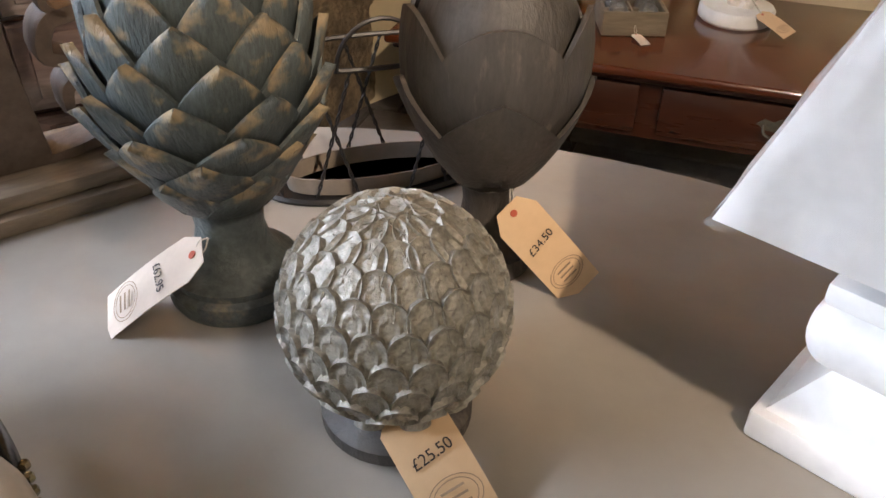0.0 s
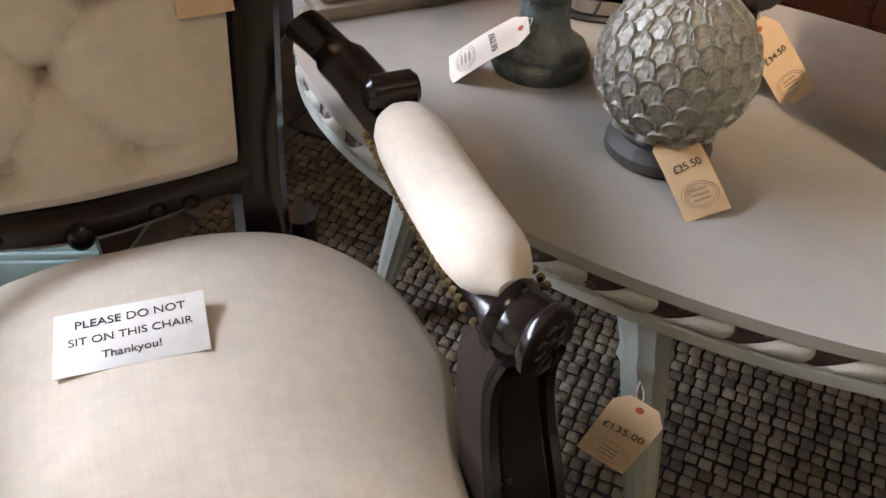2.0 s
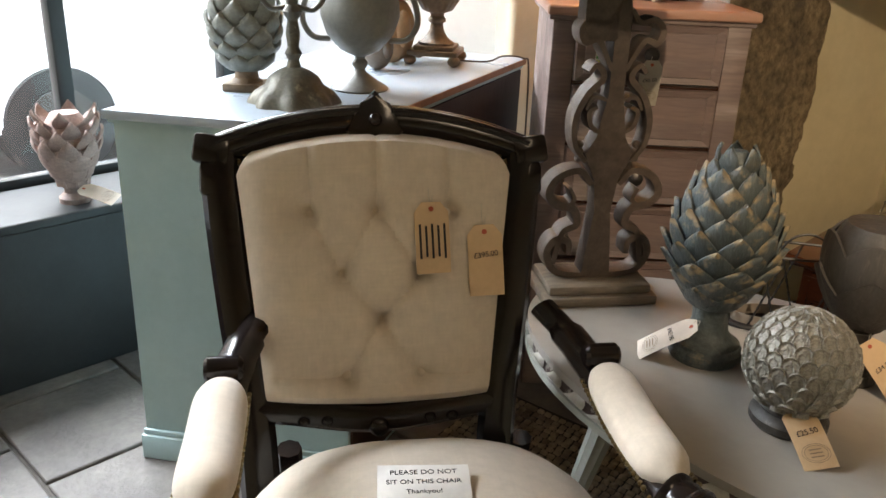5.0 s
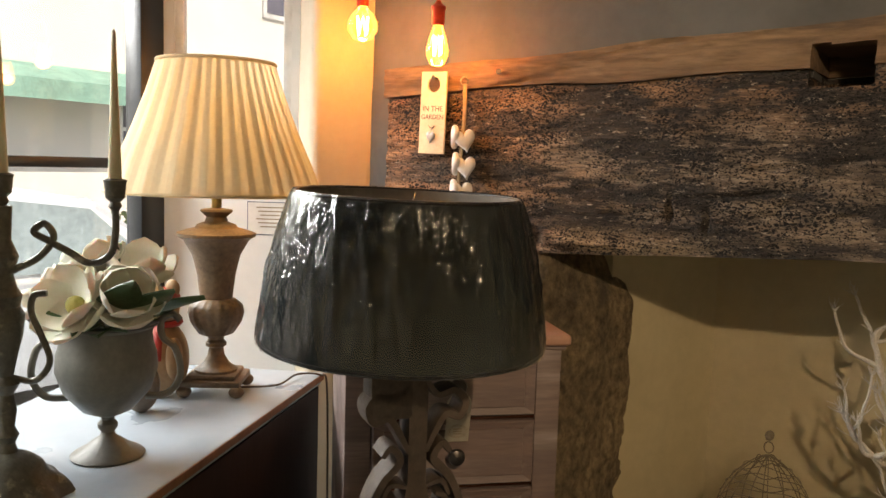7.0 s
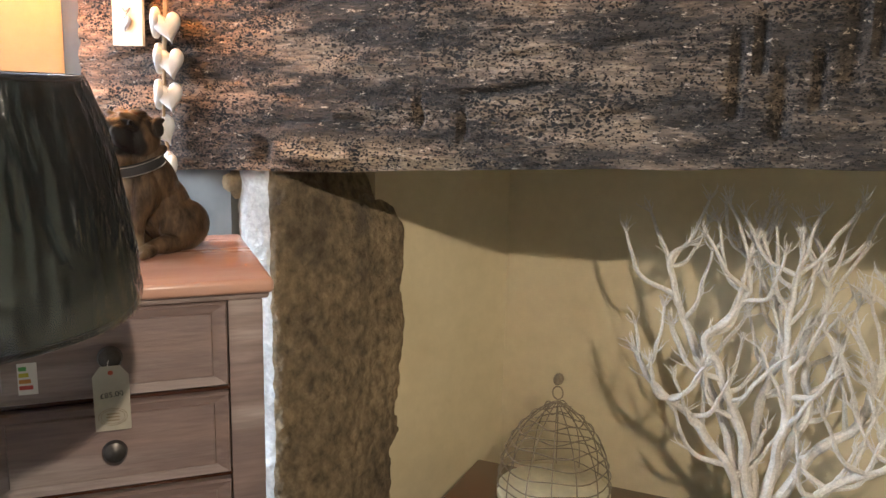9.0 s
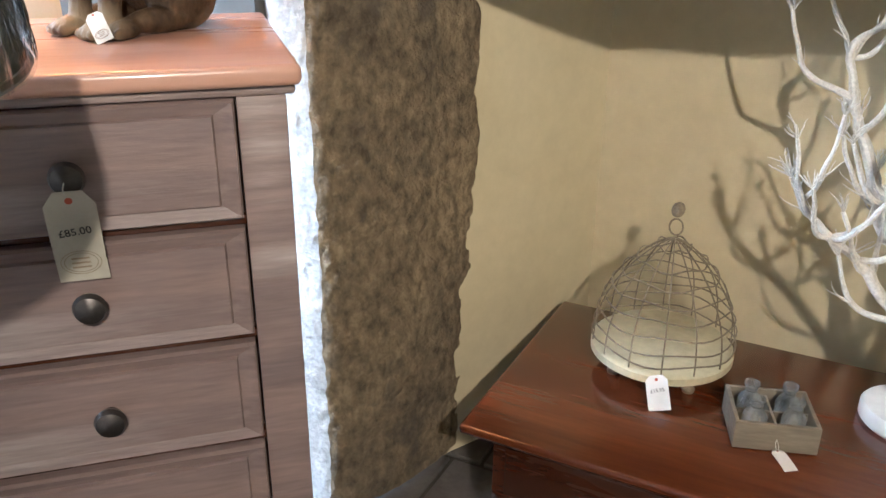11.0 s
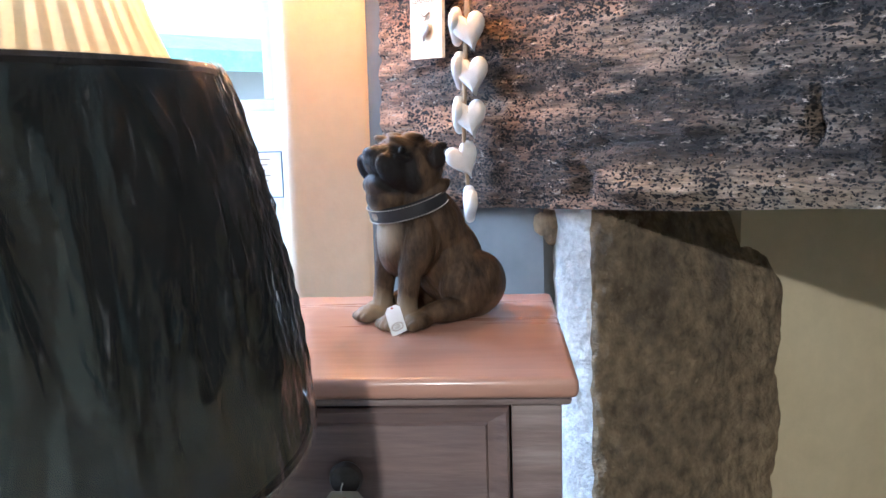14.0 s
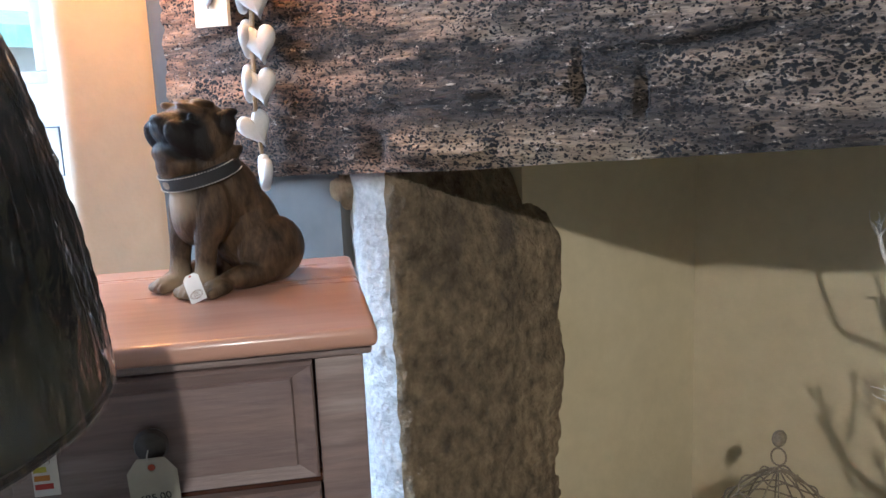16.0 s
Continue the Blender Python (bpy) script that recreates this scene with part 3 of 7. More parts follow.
RIM_DARK = material("worn_brown_rim", (0.075, 0.042, 0.036), 0.6, scale=25, fine=0.4, spots=(0.34, 0.32, 0.28), spot_scale=38, spot_at=(0.56, 0.64), bump=0.3)
table = thing("oval_table", Matrix.Translation((TX, TY, 0)), "grey painted oval table with a carved leaf rim", "table")
part("tabletop", prism(oval(TA, TB), 0.016, m=Matrix.Translation((0, 0, TZ - 0.016)), bevel=0.004), GREY_PAINT, table)
part("rim", prism(oval(TA - 0.006, TB - 0.006), 0.028, m=Matrix.Translation((0, 0, TZ - 0.044))), RIM_DARK, table, "worn brown rim behind the carved leaves")
part("lower_moulding", prism(oval(TA + 0.002, TB + 0.002), 0.014, m=Matrix.Translation((0, 0, TZ - 0.058)), bevel=0.005), SAGE_PAINT, table)
part("apron", prism(oval(TA - 0.10, TB - 0.09), 0.06, m=Matrix.Translation((0, 0, TZ - 0.118))), SAGE_PAINT, table)
# carved gadroon leaves round the rim
bm = bmesh.new()


def gadroon(u, v):
    s = u - 0.5
    bulge = 0.007 * max(0.0, 1 - (2 * v - 1) ** 2) * max(0.0, 1 - (2 * s) ** 4) + 0.0012
    return ((s + 0.55 * (v - 0.5) * (1 - 0.2 * v)) * 0.066 * (1.0 - 0.55 * v), -bulge, 0.027 * (v - 0.5))


grid_mesh(bm, gadroon, 6, 6)
leaf_mesh = part("carved_leaf", bm, material("chipped_grey_paint", (0.44, 0.42, 0.37), 0.5, scale=40, fine=0.15, spots=(0.12, 0.08, 0.07), spot_scale=60, spot_at=(0.64, 0.7)), table).data
per = [Vector((*p, 0)) for p in oval(TA - 0.005, TB - 0.005, 720)]
acc, first = 0.0, True
for a, b in zip(per, per[1:] + per[:1]):
    acc += (b - a).length
    if acc > 0.074:
        acc = 0.0
        leaf = bpy.data.objects["carved_leaf"] if first else new("carved_leaf", leaf_mesh)
        first = False
        leaf.parent = table
        t = (b - a).normalized()
        leaf.matrix_basis = Matrix.Translation((b.x, b.y, TZ - 0.030)) @ Matrix.Rotation(math.atan2(t.y, t.x), 4, "Z")
DARK_FOOT = material("worn_dark_green_foot", (0.05, 0.06, 0.05), 0.5, scale=30, fine=0.4, bump=0.3)


def flute(a, k):
    return 1 + 0.05 * math.cos(a * 10)


LEGS = ((0.03, -0.265, 0.13, -0.33), (-0.03, 0.265, -0.13, 0.33), (-0.38, -0.09, -0.48, -0.12), (0.38, 0.09, 0.48, 0.12))
for lx, ly, sx, sy in LEGS:
    top, low = Vector((lx, ly, TZ - 0.11)), Vector((sx, sy, 0.017))
    axis = (top - low)
    mm = Matrix.Translation(low) @ axis.to_track_quat("Z", "Y").to_matrix().to_4x4()
    L = axis.length
    leg = part("leg", lathe([(0.017, 0.10), (0.022, 0.16), (0.026, 0.28), (0.029, L - 0.1), (0.034, L - 0.09), (0.03, L - 0.07), (0.036, L)], 40, m=mm, wave=flute), SAGE_PAINT, table)
    part("foot", lathe([(0.012, 0.0), (0.022, 0.01), (0.024, 0.05), (0.018, 0.10)], 30, m=mm, wave=flute), DARK_FOOT, leg, "worn dark foot")
    part("knee_block", boxed((0.05, 0.05, 0.05), (lx, ly, TZ - 0.115), 0.012), SAGE_PAINT, leg)
part("stretcher", prism([(-0.36, -0.05), (-0.2, -0.03), (0, -0.11), (0.2, -0.03), (0.40, -0.05), (0.40, 0.05), (0.2, 0.03), (0, 0.11), (-0.2, 0.03), (-0.36, 0.05)], 0.02, m=Matrix.Translation((0.02, 0, 0.30)), bevel=0.004), SAGE_PAINT, table)


# ---- finials on the table ----
def scale_leaf(width, length, lift, curl, tip=2.2, ridge=0.0):
    """One overlapping leaf: base at the origin, pointing up +z, face towards -y."""
    bm = bmesh.new()

    def outline(v):
        return max(0.02, math.sin(math.pi * min(1.0, 0.22 + 0.78 * v)) ** 0.75 if v > 0.35 else 0.82 + 0.5 * v * (1 - v))

    def front(u, v):
        s = 2 * u - 1
        w = width / 2 * min(1.0, (1.12 - v ** (tip - 0.15) * 1.1)) if v < 0.995 else 0.0
        w = max(w, 0.0005)
        out = lift * (math.sin(v * 1.9)) + curl * v ** 4 - 0.30 * width * s * s * (1 - 0.5 * v) * 0.55
        return (s * w, -out - ridge * (1 - abs(s)) ** 3 * (1 - v), v * length)

    def back(u, v):
        x, y, z = front(u, v)
        return (x, y + 0.0035, z)

    grid_mesh(bm, front, 6, 8, thick=back)
    return bm


def leaves_round(parent, mat, rows, body, name="leaf"):
    """Rows of (height, count, width, length, lift, curl, tilt, offset angle) of leaves on a body of radius body(z)."""
    for z, count, w, length, lift, curl, tilt, off in rows:
        mesh = None
        for k in range(count):
            a = 2 * math.pi * (k + off) / count
            if mesh is None:
                ob = part(name, scale_leaf(w, length, lift, curl), mat, parent)
                mesh = ob.data
            else:
                ob = new(name, mesh)
                ob.parent = parent
            jit = random.uniform(-2, 2)
            ob.matrix_basis = Matrix.Rotation(a, 4, "Z") @ pose(0, -body(z), z, tilt + jit, 0, jit)


pine = thing("pineapple_finial", Matrix.Translation((-0.366, 0.606, TZ)), "blue-grey weathered resin pineapple finial on a turned foot", "finial")
part("foot", lathe([(0.066, 0), (0.069, 0.006), (0.069, 0.022), (0.063, 0.027), (0.063, 0.034), (0.052, 0.040), (0.037, 0.052), (0.029, 0.075), (0.030, 0.105), (0.036, 0.125)], 48), VERDIGRIS, pine)
part("foot_leaf", lathe([(0.044, 0.046), (0.036, 0.058), (0.0315, 0.08), (0.034, 0.112)], 48, wave=lambda a, k: 1 + 0.05 * abs(math.sin(a * 3))), VERDIGRIS, pine)


def pine_r(z):
    t = max(0.0, min(1.0, (z - 0.12) / 0.29))
    return 0.090 * (math.sin(math.pi * (0.16 + 0.79 * t ** 0.85))) ** 0.9 * (1 - 0.10 * t)


part("core", lathe([(max(0.004, pine_r(0.12 + 0.29 * k / 16) * 0.96), 0.12 + 0.29 * k / 16) for k in range(17)], 32), VERDIGRIS, pine)
pine_rows = []
for k in range(11):
    z = 0.112 + 0.026 * k
    r = pine_r(z + 0.02)
    cnt = max(5, min(12, int(round(r * 2 * math.pi / 0.062))))
    w = 2 * math.pi * r / cnt * 1.18
    slope = math.degrees(math.atan((pine_r(z + 0.045) - pine_r(z)) / 0.045))
    slope = min(11, slope)
    pine_rows.append((z, cnt, w * 1.06, 0.066 if k < 9 else 0.048, 0.015, 0.011 - 0.0011 * k, slope + 7 - 0.3 * k, 0.5 * (k % 2)))
leaves_round(pine, VERDIGRIS_LEAF, pine_rows, pine_r)

ballf = thing("ball_finial", Matrix.Translation((-0.150, 0.495, TZ)), "antique silver resin ball finial covered in artichoke scales", "finial")
part("foot", lathe([(0.058, 0), (0.064, 0.006), (0.064, 0.018), (0.057, 0.026), (0.05, 0.03), (0.053, 0.036), (0.048, 0.046), (0.05, 0.055)], 48), LEAD, ballf, "dark lead-grey turned foot")
BC, BR = 0.118, 0.0865
part("core", ball(BR * 0.965, (0, 0, BC), seg=32, rings=20), SILVER_RESIN, ballf)


def silver_scale(w, h):
    bm = bmesh.new()

    def front(u, v):
        s = 2 * u - 1
        arch = 1.0 if v < 0.45 else math.sqrt(max(0.0, 1 - ((v - 0.45) / 0.55) ** 2.3))
        x = s * max(0.001, w / 2 * arch)
        rim = max(abs(s) ** 6, max(0.0, (v - 0.82) / 0.18) ** 2)
        inner = math.exp(-((math.hypot(s * 1.05, (v - 0.35) * 1.5) - 0.55) / 0.10) ** 2)
        relief = 0.0036 * rim + 0.0030 * inner + 0.0026 * math.exp(-(s / 0.16) ** 2) * (1 - v)
        return (x, -(0.0012 + relief * 0.62 + 0.0030 * v ** 3) + (v * h) ** 2 / (2 * BR), v * h)

    grid_mesh(bm, front, 12, 12, thick=lambda u, v: (front(u, v)[0], 0.004 + (v * h) ** 2 / (2 * BR), front(u, v)[2]))
    return bm


for k in range(11):
    la = radians(-64 + 13.8 * k)
    cnt = max(5, int(round(20 * math.cos(la) ** 0.9))) if k < 10 else 5
    w, h = 2 * math.pi * BR * math.cos(la) / cnt * 1.06, 0.035
    mesh = None
    for j in range(cnt):
        a = 2 * math.pi * (j + 0.5 * (k % 2)) / cnt
        if mesh is None:
            ob = part("scale", silver_scale(w, h), SILVER_RESIN, ballf)
            mesh = ob.data
        else:
            ob = new("scale", mesh)
            ob.parent = ballf
        flare = 22 if k == 0 else 9
        ob.matrix_basis = Matrix.Rotation(a, 4, "Z") @ pose(0, -BR * math.cos(la), BC + BR * math.sin(la), -math.degrees(la) + 1.5 + (flare - 9) * 0.5, 0, 0)

flow = thing("bud_finial", Matrix.Translation((-0.143, 0.742, TZ)) @ Matrix.Scale(0.85, 4), "lead-grey resin flower bud finial on a turned foot", "finial")
part("foot", lathe([(0.06, 0), (0.064, 0.01), (0.062, 0.028), (0.05, 0.036), (0.044, 0.05), (0.034, 0.06), (0.03, 0.09), (0.033, 0.112), (0.038, 0.118), (0.033, 0.126), (0.036, 0.14)], 48), LEAD, flow)


def bud_r(z):
    t = max(0.0, min(1.0, (z - 0.125) / 0.235))
    return 0.036 + 0.061 * math.sin(math.pi * min(1.0, 0.02 + t * 0.80)) ** 0.8 * (1 if t < 0.9 else 1 - (t - 0.9) * 1.5)


part("core", lathe([(bud_r(0.13 + 0.225 * k / 14) * 0.97, 0.13 + 0.225 * k / 14) for k in range(15)] + [(0.03, 0.362), (0.002, 0.366)], 40), LEAD, flow)


def petal(phi, half, z0, z1, off, dip):
    bm = bmesh.new()

    def at(u, v, inner):
        s = 2 * u - 1
        edge = 1 - dip * (1 - abs(s)) ** 1.4 if dip > 0 else 1 + dip * abs(s) ** 2.2
        z = z0 + (z1 - z0) * v * edge
        wide = half * math.sin(math.pi * (0.16 + 0.42 * v)) ** 0.7
        r = bud_r(z) + off * (0.5 + 0.5 * v) - 0.005 * abs(s) ** 3 + 0.005 * v ** 4 - inner
        a = phi + s * wide
        return (r * math.cos(a), r * math.sin(a), z)

    grid_mesh(bm, lambda u, v: at(u, v, 0.0), 12, 10, thick=lambda u, v: at(u, v, 0.006))
    return bm


for k in range(5):
    part("petal", petal(radians(-70 + 72 * k), 0.72, 0.15, 0.335, 0.010, -0.25), LEAD, flow)
for k in range(5):
    part("petal", petal(radians(-106 + 72 * k), 0.66, 0.13, 0.262, 0.013, 0.36), LEAD, flow)

# wire basket behind the finials
bask = thing("wire_basket", Matrix.Translation((-0.315, 0.85, TZ)) @ Matrix.Rotation(radians(36), 4, "Z"), "black twisted wire basket with a pale lining", "basket")
for nm, z, r in (("base_rim", 0.006, 0.005), ("top_rim", 0.17, 0.003)):
    part(nm, tube([(0.13 * math.cos(a * math.pi / 24), 0.05 * math.sin(a * math.pi / 24), z) for a in range(49)], r, 6, caps=False), BLACK_WIRE, bask)
for k in range(14):
    a0, a1 = 2 * math.pi * k / 14, 2 * math.pi * (k + (1 if k % 2 else -1) * 0.9) / 14
    p0, p1 = Vector((0.13 * math.cos(a0), 0.05 * math.sin(a0), 0.006)), Vector((0.13 * math.cos(a1), 0.05 * math.sin(a1), 0.17))
    for s in (0, math.pi):
        side = (p1 - p0).cross(Vector((0, 0, 1))).normalized()
        up_ = (p1 - p0).normalized().cross(side)
        part("wire", tube([p0.lerp(p1, t / 24) + 0.0016 * (math.cos(t * 1.5 + s) * side + math.sin(t * 1.5 + s) * up_) for t in range(25)], 0.0013, 5), BLACK_WIRE, bask)
part("handle", tube([(0.05 * math.cos(a * math.pi / 14), -0.05, 0.17 + 0.055 * math.sin(a * math.pi / 14)) for a in range(15)], 0.0025, 6), BLACK_WIRE, bask)
part("tray", prism(oval(0.126, 0.047, 40), 0.004, m=Matrix.Translation((0, 0, 0.002))), BLACK_WIRE, bask)
part("lining", lathe([(0.108, 0.008), (0.112, 0.030), (0.108, 0.030), (0.104, 0.008)], 40, m=Matrix.Diagonal((1.0, 0.36, 1, 1))), SHADE_LINING, bask, "pale tin lining")

# ---- fretwork lamp ----
FM = Matrix.Translation((-0.690, 0.678, TZ)) @ Matrix.Rotation(radians(54), 4, "Z")
fl = thing("fretwork_lamp", FM, "driftwood-brown scrolled fretwork lamp with a black shade in cellophane", "lamp")
part("plinth", boxed((0.255, 0.165, 0.022), (0, 0, 0.011), 0.004), FRET_BASE, fl, "limed wooden plinth")
part("plinth_step", boxed((0.232, 0.142, 0.022), (0, 0, 0.033), 0.007), FRET_BASE, fl, "limed wooden plinth step")


def scroll(points, width, depth=0.05, y=0.0):
    """A flat band of that width along a curve in the xz plane."""
    pts = smooth_path([(x, 0, z) for x, z in points], 7)
    bm = bmesh.new()
    ring = []
    for k, p in enumerate(pts):
        t = (pts[min(k + 1, len(pts) - 1)] - pts[max(k - 1, 0)]).normalized()
        nrm = Vector((-t.z, 0, t.x))
        wd = width * (0.62 + 0.38 * math.sin(math.pi * k / (len(pts) - 1)))
        ring.append([bm.verts.new(p + nrm * wd / 2 * a + Vector((0, y + depth / 2 * b, 0))) for a, b in ((-1, -0.8), (-0.8, -1), (0.8, -1), (1, -0.8), (1, 0.8), (0.8, 1), (-0.8, 1), (-1, 0.8))])
    for lo, hi in zip(ring, ring[1:]):
        for j in range(8):
            bm.faces.new((lo[j], lo[(j + 1) % 8], hi[(j + 1) % 8], hi[j]))
    bm.faces.new(ring[0][::-1])
    bm.faces.new(ring[-1])
    return bm


part("stem", prism([(-0.035, 0.044), (0.035, 0.044), (0.026, 0.12), (0.018, 0.2), (0.022, 0.27), (0.044, 0.30), (0.054, 0.33), (0.028, 0.36), (0.016, 0.45), (0.012, 0.56), (0.018, 0.60), (0.012, 0.64),
                    (-0.012, 0.64), (-0.018, 0.60), (-0.012, 0.56), (-0.016, 0.45), (-0.028, 0.36), (-0.054, 0.33), (-0.044, 0.30), (-0.022, 0.27), (-0.018, 0.2), (-0.026, 0.12)], 0.05,
                   m=Matrix.Translation((0, 0.025, 0)) @ Matrix.Rotation(radians(90), 4, "X"), bevel=0.004), FRET, fl)
part("shoulder_panel", boxed((0.075, 0.05, 0.085), (-0.045, 0, 0.60), 0.004), FRET, fl)
for s in (-1, 1):
    for pts, w in (([(0.03, 0.05), (0.09, 0.06), (0.115, 0.10), (0.10, 0.135), (0.07, 0.13), (0.065, 0.10)], 0.026),
                   ([(0.10, 0.08), (0.085, 0.15), (0.055, 0.17), (0.065, 0.205), (0.10, 0.215), (0.122, 0.24), (0.105, 0.275), (0.06, 0.29), (0.03, 0.26)], 0.028),
                   ([(0.075, 0.25), (0.065, 0.225), (0.085, 0.21)], 0.014),
                   ([(0.05, 0.31), (0.075, 0.345), (0.08, 0.40), (0.06, 0.45), (0.03, 0.485), (0.045, 0.51), (0.06, 0.495)], 0.021),
                   ([(0.022, 0.37), (0.045, 0.385), (0.052, 0.415), (0.035, 0.425)], 0.015), ([(0.018, 0.44), (0.045, 0.445), (0.06, 0.42)], 0.013),
                   ([(0.015, 0.50), (0.03, 0.53), (0.05, 0.56), (0.075, 0.555), (0.085, 0.58), (0.065, 0.60), (0.035, 0.595), (0.015, 0.62)], 0.02)):
        part("scroll", scroll([(s * x, z) for x, z in pts], w * 0.78), FRET, fl)
    for z in (0.315, 0.33, 0.345):
        part("bead", ball(0.009, (s * 0.062, -0.012, z), seg=10, rings=6), FRET, fl)
part("socket", lathe([(0.012, 0.63), (0.018, 0.64), (0.018, 0.70)], 20), BLACK_WIRE, fl)
SH = FM.inverted() @ Matrix.Translation((-0.772, 0.752, 1.236)) @ pose(0, 0, 0, 0, 1.5)
SR0, SR1, SHH = 0.252, 0.196, 0.260


def shade_wall(r0, r1, h, t, seg=72):
    return lathe([(r0, 0.0), (r0 + (r1 - r0) * 0.5, h * 0.5), (r1, h), (r1 - t, h), (r0 - t, 0.0), (r0, 0.0)], seg)


shade = part("shade", shade_wall(SR0, SR1, SHH, 0.002), BLACK_SHADE, fl, "matt black drum shade")
shade.matrix_basis = SH
lin = part("lining", shade_wall(SR0 - 0.004, SR1 - 0.004, SHH, 0.001), SHADE_LINING, shade, "pale shade lining")
for nm, r, z in (("top_binding", SR1, SHH), ("bottom_binding", SR0, 0.0)):
    part(nm, tube([(r * math.cos(a * math.pi / 36), r * math.sin(a * math.pi / 36), z) for a in range(73)], 0.0035, 6, caps=False), BLACK_WIRE, shade)
for k in range(3):
    a = 2 * math.pi * k / 3
    part("spoke", tube([(0.01 * math.cos(a), 0.01 * math.sin(a), SHH - 0.03), (SR1 * 0.98 * math.cos(a), SR1 * 0.98 * math.sin(a), SHH - 0.004)], 0.0018, 6), BLACK_WIRE, shade)


def crinkle(u, v):
    """A loose film round the shade, pulled into long folds."""
    a = 2 * math.pi * u
    p = Vector((math.cos(a) * 5.5 + v * 1.6, math.sin(a) * 5.5, v * 1.0))
    fold = noise.noise(p) * 0.004 + (1 - abs(noise.noise(Vector((math.cos(a) * 7 + v * 1.8, math.sin(a) * 7, v * 0.9 + 3))))) ** 6 * 0.0050 + (1 - abs(noise.noise(Vector((math.cos(a) * 15 - v * 2.6, math.sin(a) * 15, v * 1.3 + 9))))) ** 6 * 0.0026
    slack = math.sin(math.pi * min(1.0, max(0.0, v))) ** 0.6
    r = SR0 + (SR1 - SR0) * v + 0.005 + slack * (0.0075 + fold + 0.0015 * math.sin(a * 3))
    return (r * math.cos(a), r * math.sin(a), -0.003 + (SHH + 0.007) * v)


bm = bmesh.new()
grid_mesh(bm, crinkle, 420, 40)
bmesh.ops.remove_doubles(bm, verts=bm.verts, dist=0.0005)
part("wrapping", bm, FILM, shade, "crinkled clear cellophane wrapping")

# ---- white lamp ----
WM = Matrix.Translation((0.133, 0.568, TZ)) @ Matrix.Rotation(radians(-25), 4, "Z")
wl = thing("white_lamp", WM, "white painted square-stepped lamp with a white shade in cellophane", "lamp")
part("plinth", boxed((0.24, 0.24, 0.03), (0.12, 0.12, 0.015), 0.004), WHITE_PAINT, wl)
part("plinth_slope", lathe([(0.156, 0.03), (0.10, 0.085)], 4, m=Matrix.Translation((0.12, 0.12, 0)) @ Matrix.Rotation(radians(45), 4, "Z")), WHITE_PAINT, wl, smooth=False)
part("bolster", boxed((0.215, 0.215, 0.06), (0.12, 0.12, 0.112), 0.026, 5), WHITE_PAINT, wl)
part("cap_board", boxed((0.20, 0.20, 0.02), (0.12, 0.12, 0.152), 0.004), WHITE_PAINT, wl)
part("stem", boxed((0.05, 0.05, 0.12), (0.12, 0.12, 0.21), 0.008), WHITE_PAINT, wl)
WS = Matrix.Translation((0.12, 0.12, 0.218)) @ Matrix.Rotation(radians(45), 4, "Z")
bm = lathe([(0.240, 0.0), (0.10, 0.30), (0.098, 0.30), (0.238, 0.0), (0.240, 0.0)], 4, m=WS)
wshade = part("shade", bm, WHITE_SHADE, wl, "white tapered square shade", smooth=False)


def loose_film(u, v):
    q = u * 4
    k, f = int(q) % 4, q - int(q)
    c0, c1 = [Vector((math.cos(a), math.sin(a), 0)) for a in (k * math.pi / 2, (k + 1) * math.pi / 2)]
    d = c0.lerp(c1, f)
    r = (0.240 + (0.10 - 0.240) * v) + 0.005 + 0.006 * abs(noise.noise(Vector((q * 3.1, v * 4, 1.3)))) + 0.004 * noise.noise(Vector((q * 9, v * 7, 4)))
    return tuple(WS @ Vector((d.x * r, d.y * r, 0.30 * v - 0.004)))


bm = bmesh.new()
grid_mesh(bm, loose_film, 160, 20)
bmesh.ops.remove_doubles(bm, verts=bm.verts, dist=0.0005)
part("wrapping", bm, SOFT_FILM, wshade, "crinkled clear cellophane wrapping")

# ---- armchair ----
CHM = Matrix.Translation((-0.857, 0.247, 0)) @ Matrix.Rotation(radians(53), 4, "Z")
chair = thing("armchair", CHM, "ebonised open armchair in deep-buttoned cream linen with brass studs", "chair")
half = [(0.0, -0.842), (0.12, -0.836), (0.20, -0.815), (0.246, -0.775), (0.262, -0.69), (0.292, -0.59), (0.298, -0.52), (0.275, -0.40), (0.20, -0.30), (0.1, -0.26), (0.0, -0.255)]
loop = smooth_path([(x, y, 0) for x, y in half], 5)
seat_line = [(p.x, p.y) for p in loop] + [(-p.x, p.y) for p in loop[-2:0:-1]]
SC = Vector((0, -0.55))
bm = bmesh.new()
prev, first_ring = None, None
for k in range(17):
    if k < 6:
        s, z = ((1.0, 0.395), (1.014, 0.415), (1.014, 0.432), (1.004, 0.450), (0.985, 0.464), (0.96, 0.474))[k]
    else:
        s = 0.96 * math.cos((k - 5) / 11.0 * math.pi / 2)
        z = 0.474 + 0.074 * (1 - (s / 0.96) ** 2.2)
    s = max(s, 0.004)
    ring = [bm.verts.new((SC.x + (x - SC.x) * s, SC.y + (y - SC.y) * s, z - (0.018 if k < 3 else 0.0) * max(0, -(y + 0.6)) * 4 * (1 - k / 4))) for x, y in seat_line]
    if prev:
        for j in range(len(ring)):
            bm.faces.new((prev[j], prev[(j + 1) % len(ring)], ring[(j + 1) % len(ring)], ring[j]))
    prev = ring
bm.faces.new(prev)
part("seat", bm, LINEN, chair, "cream linen domed seat")
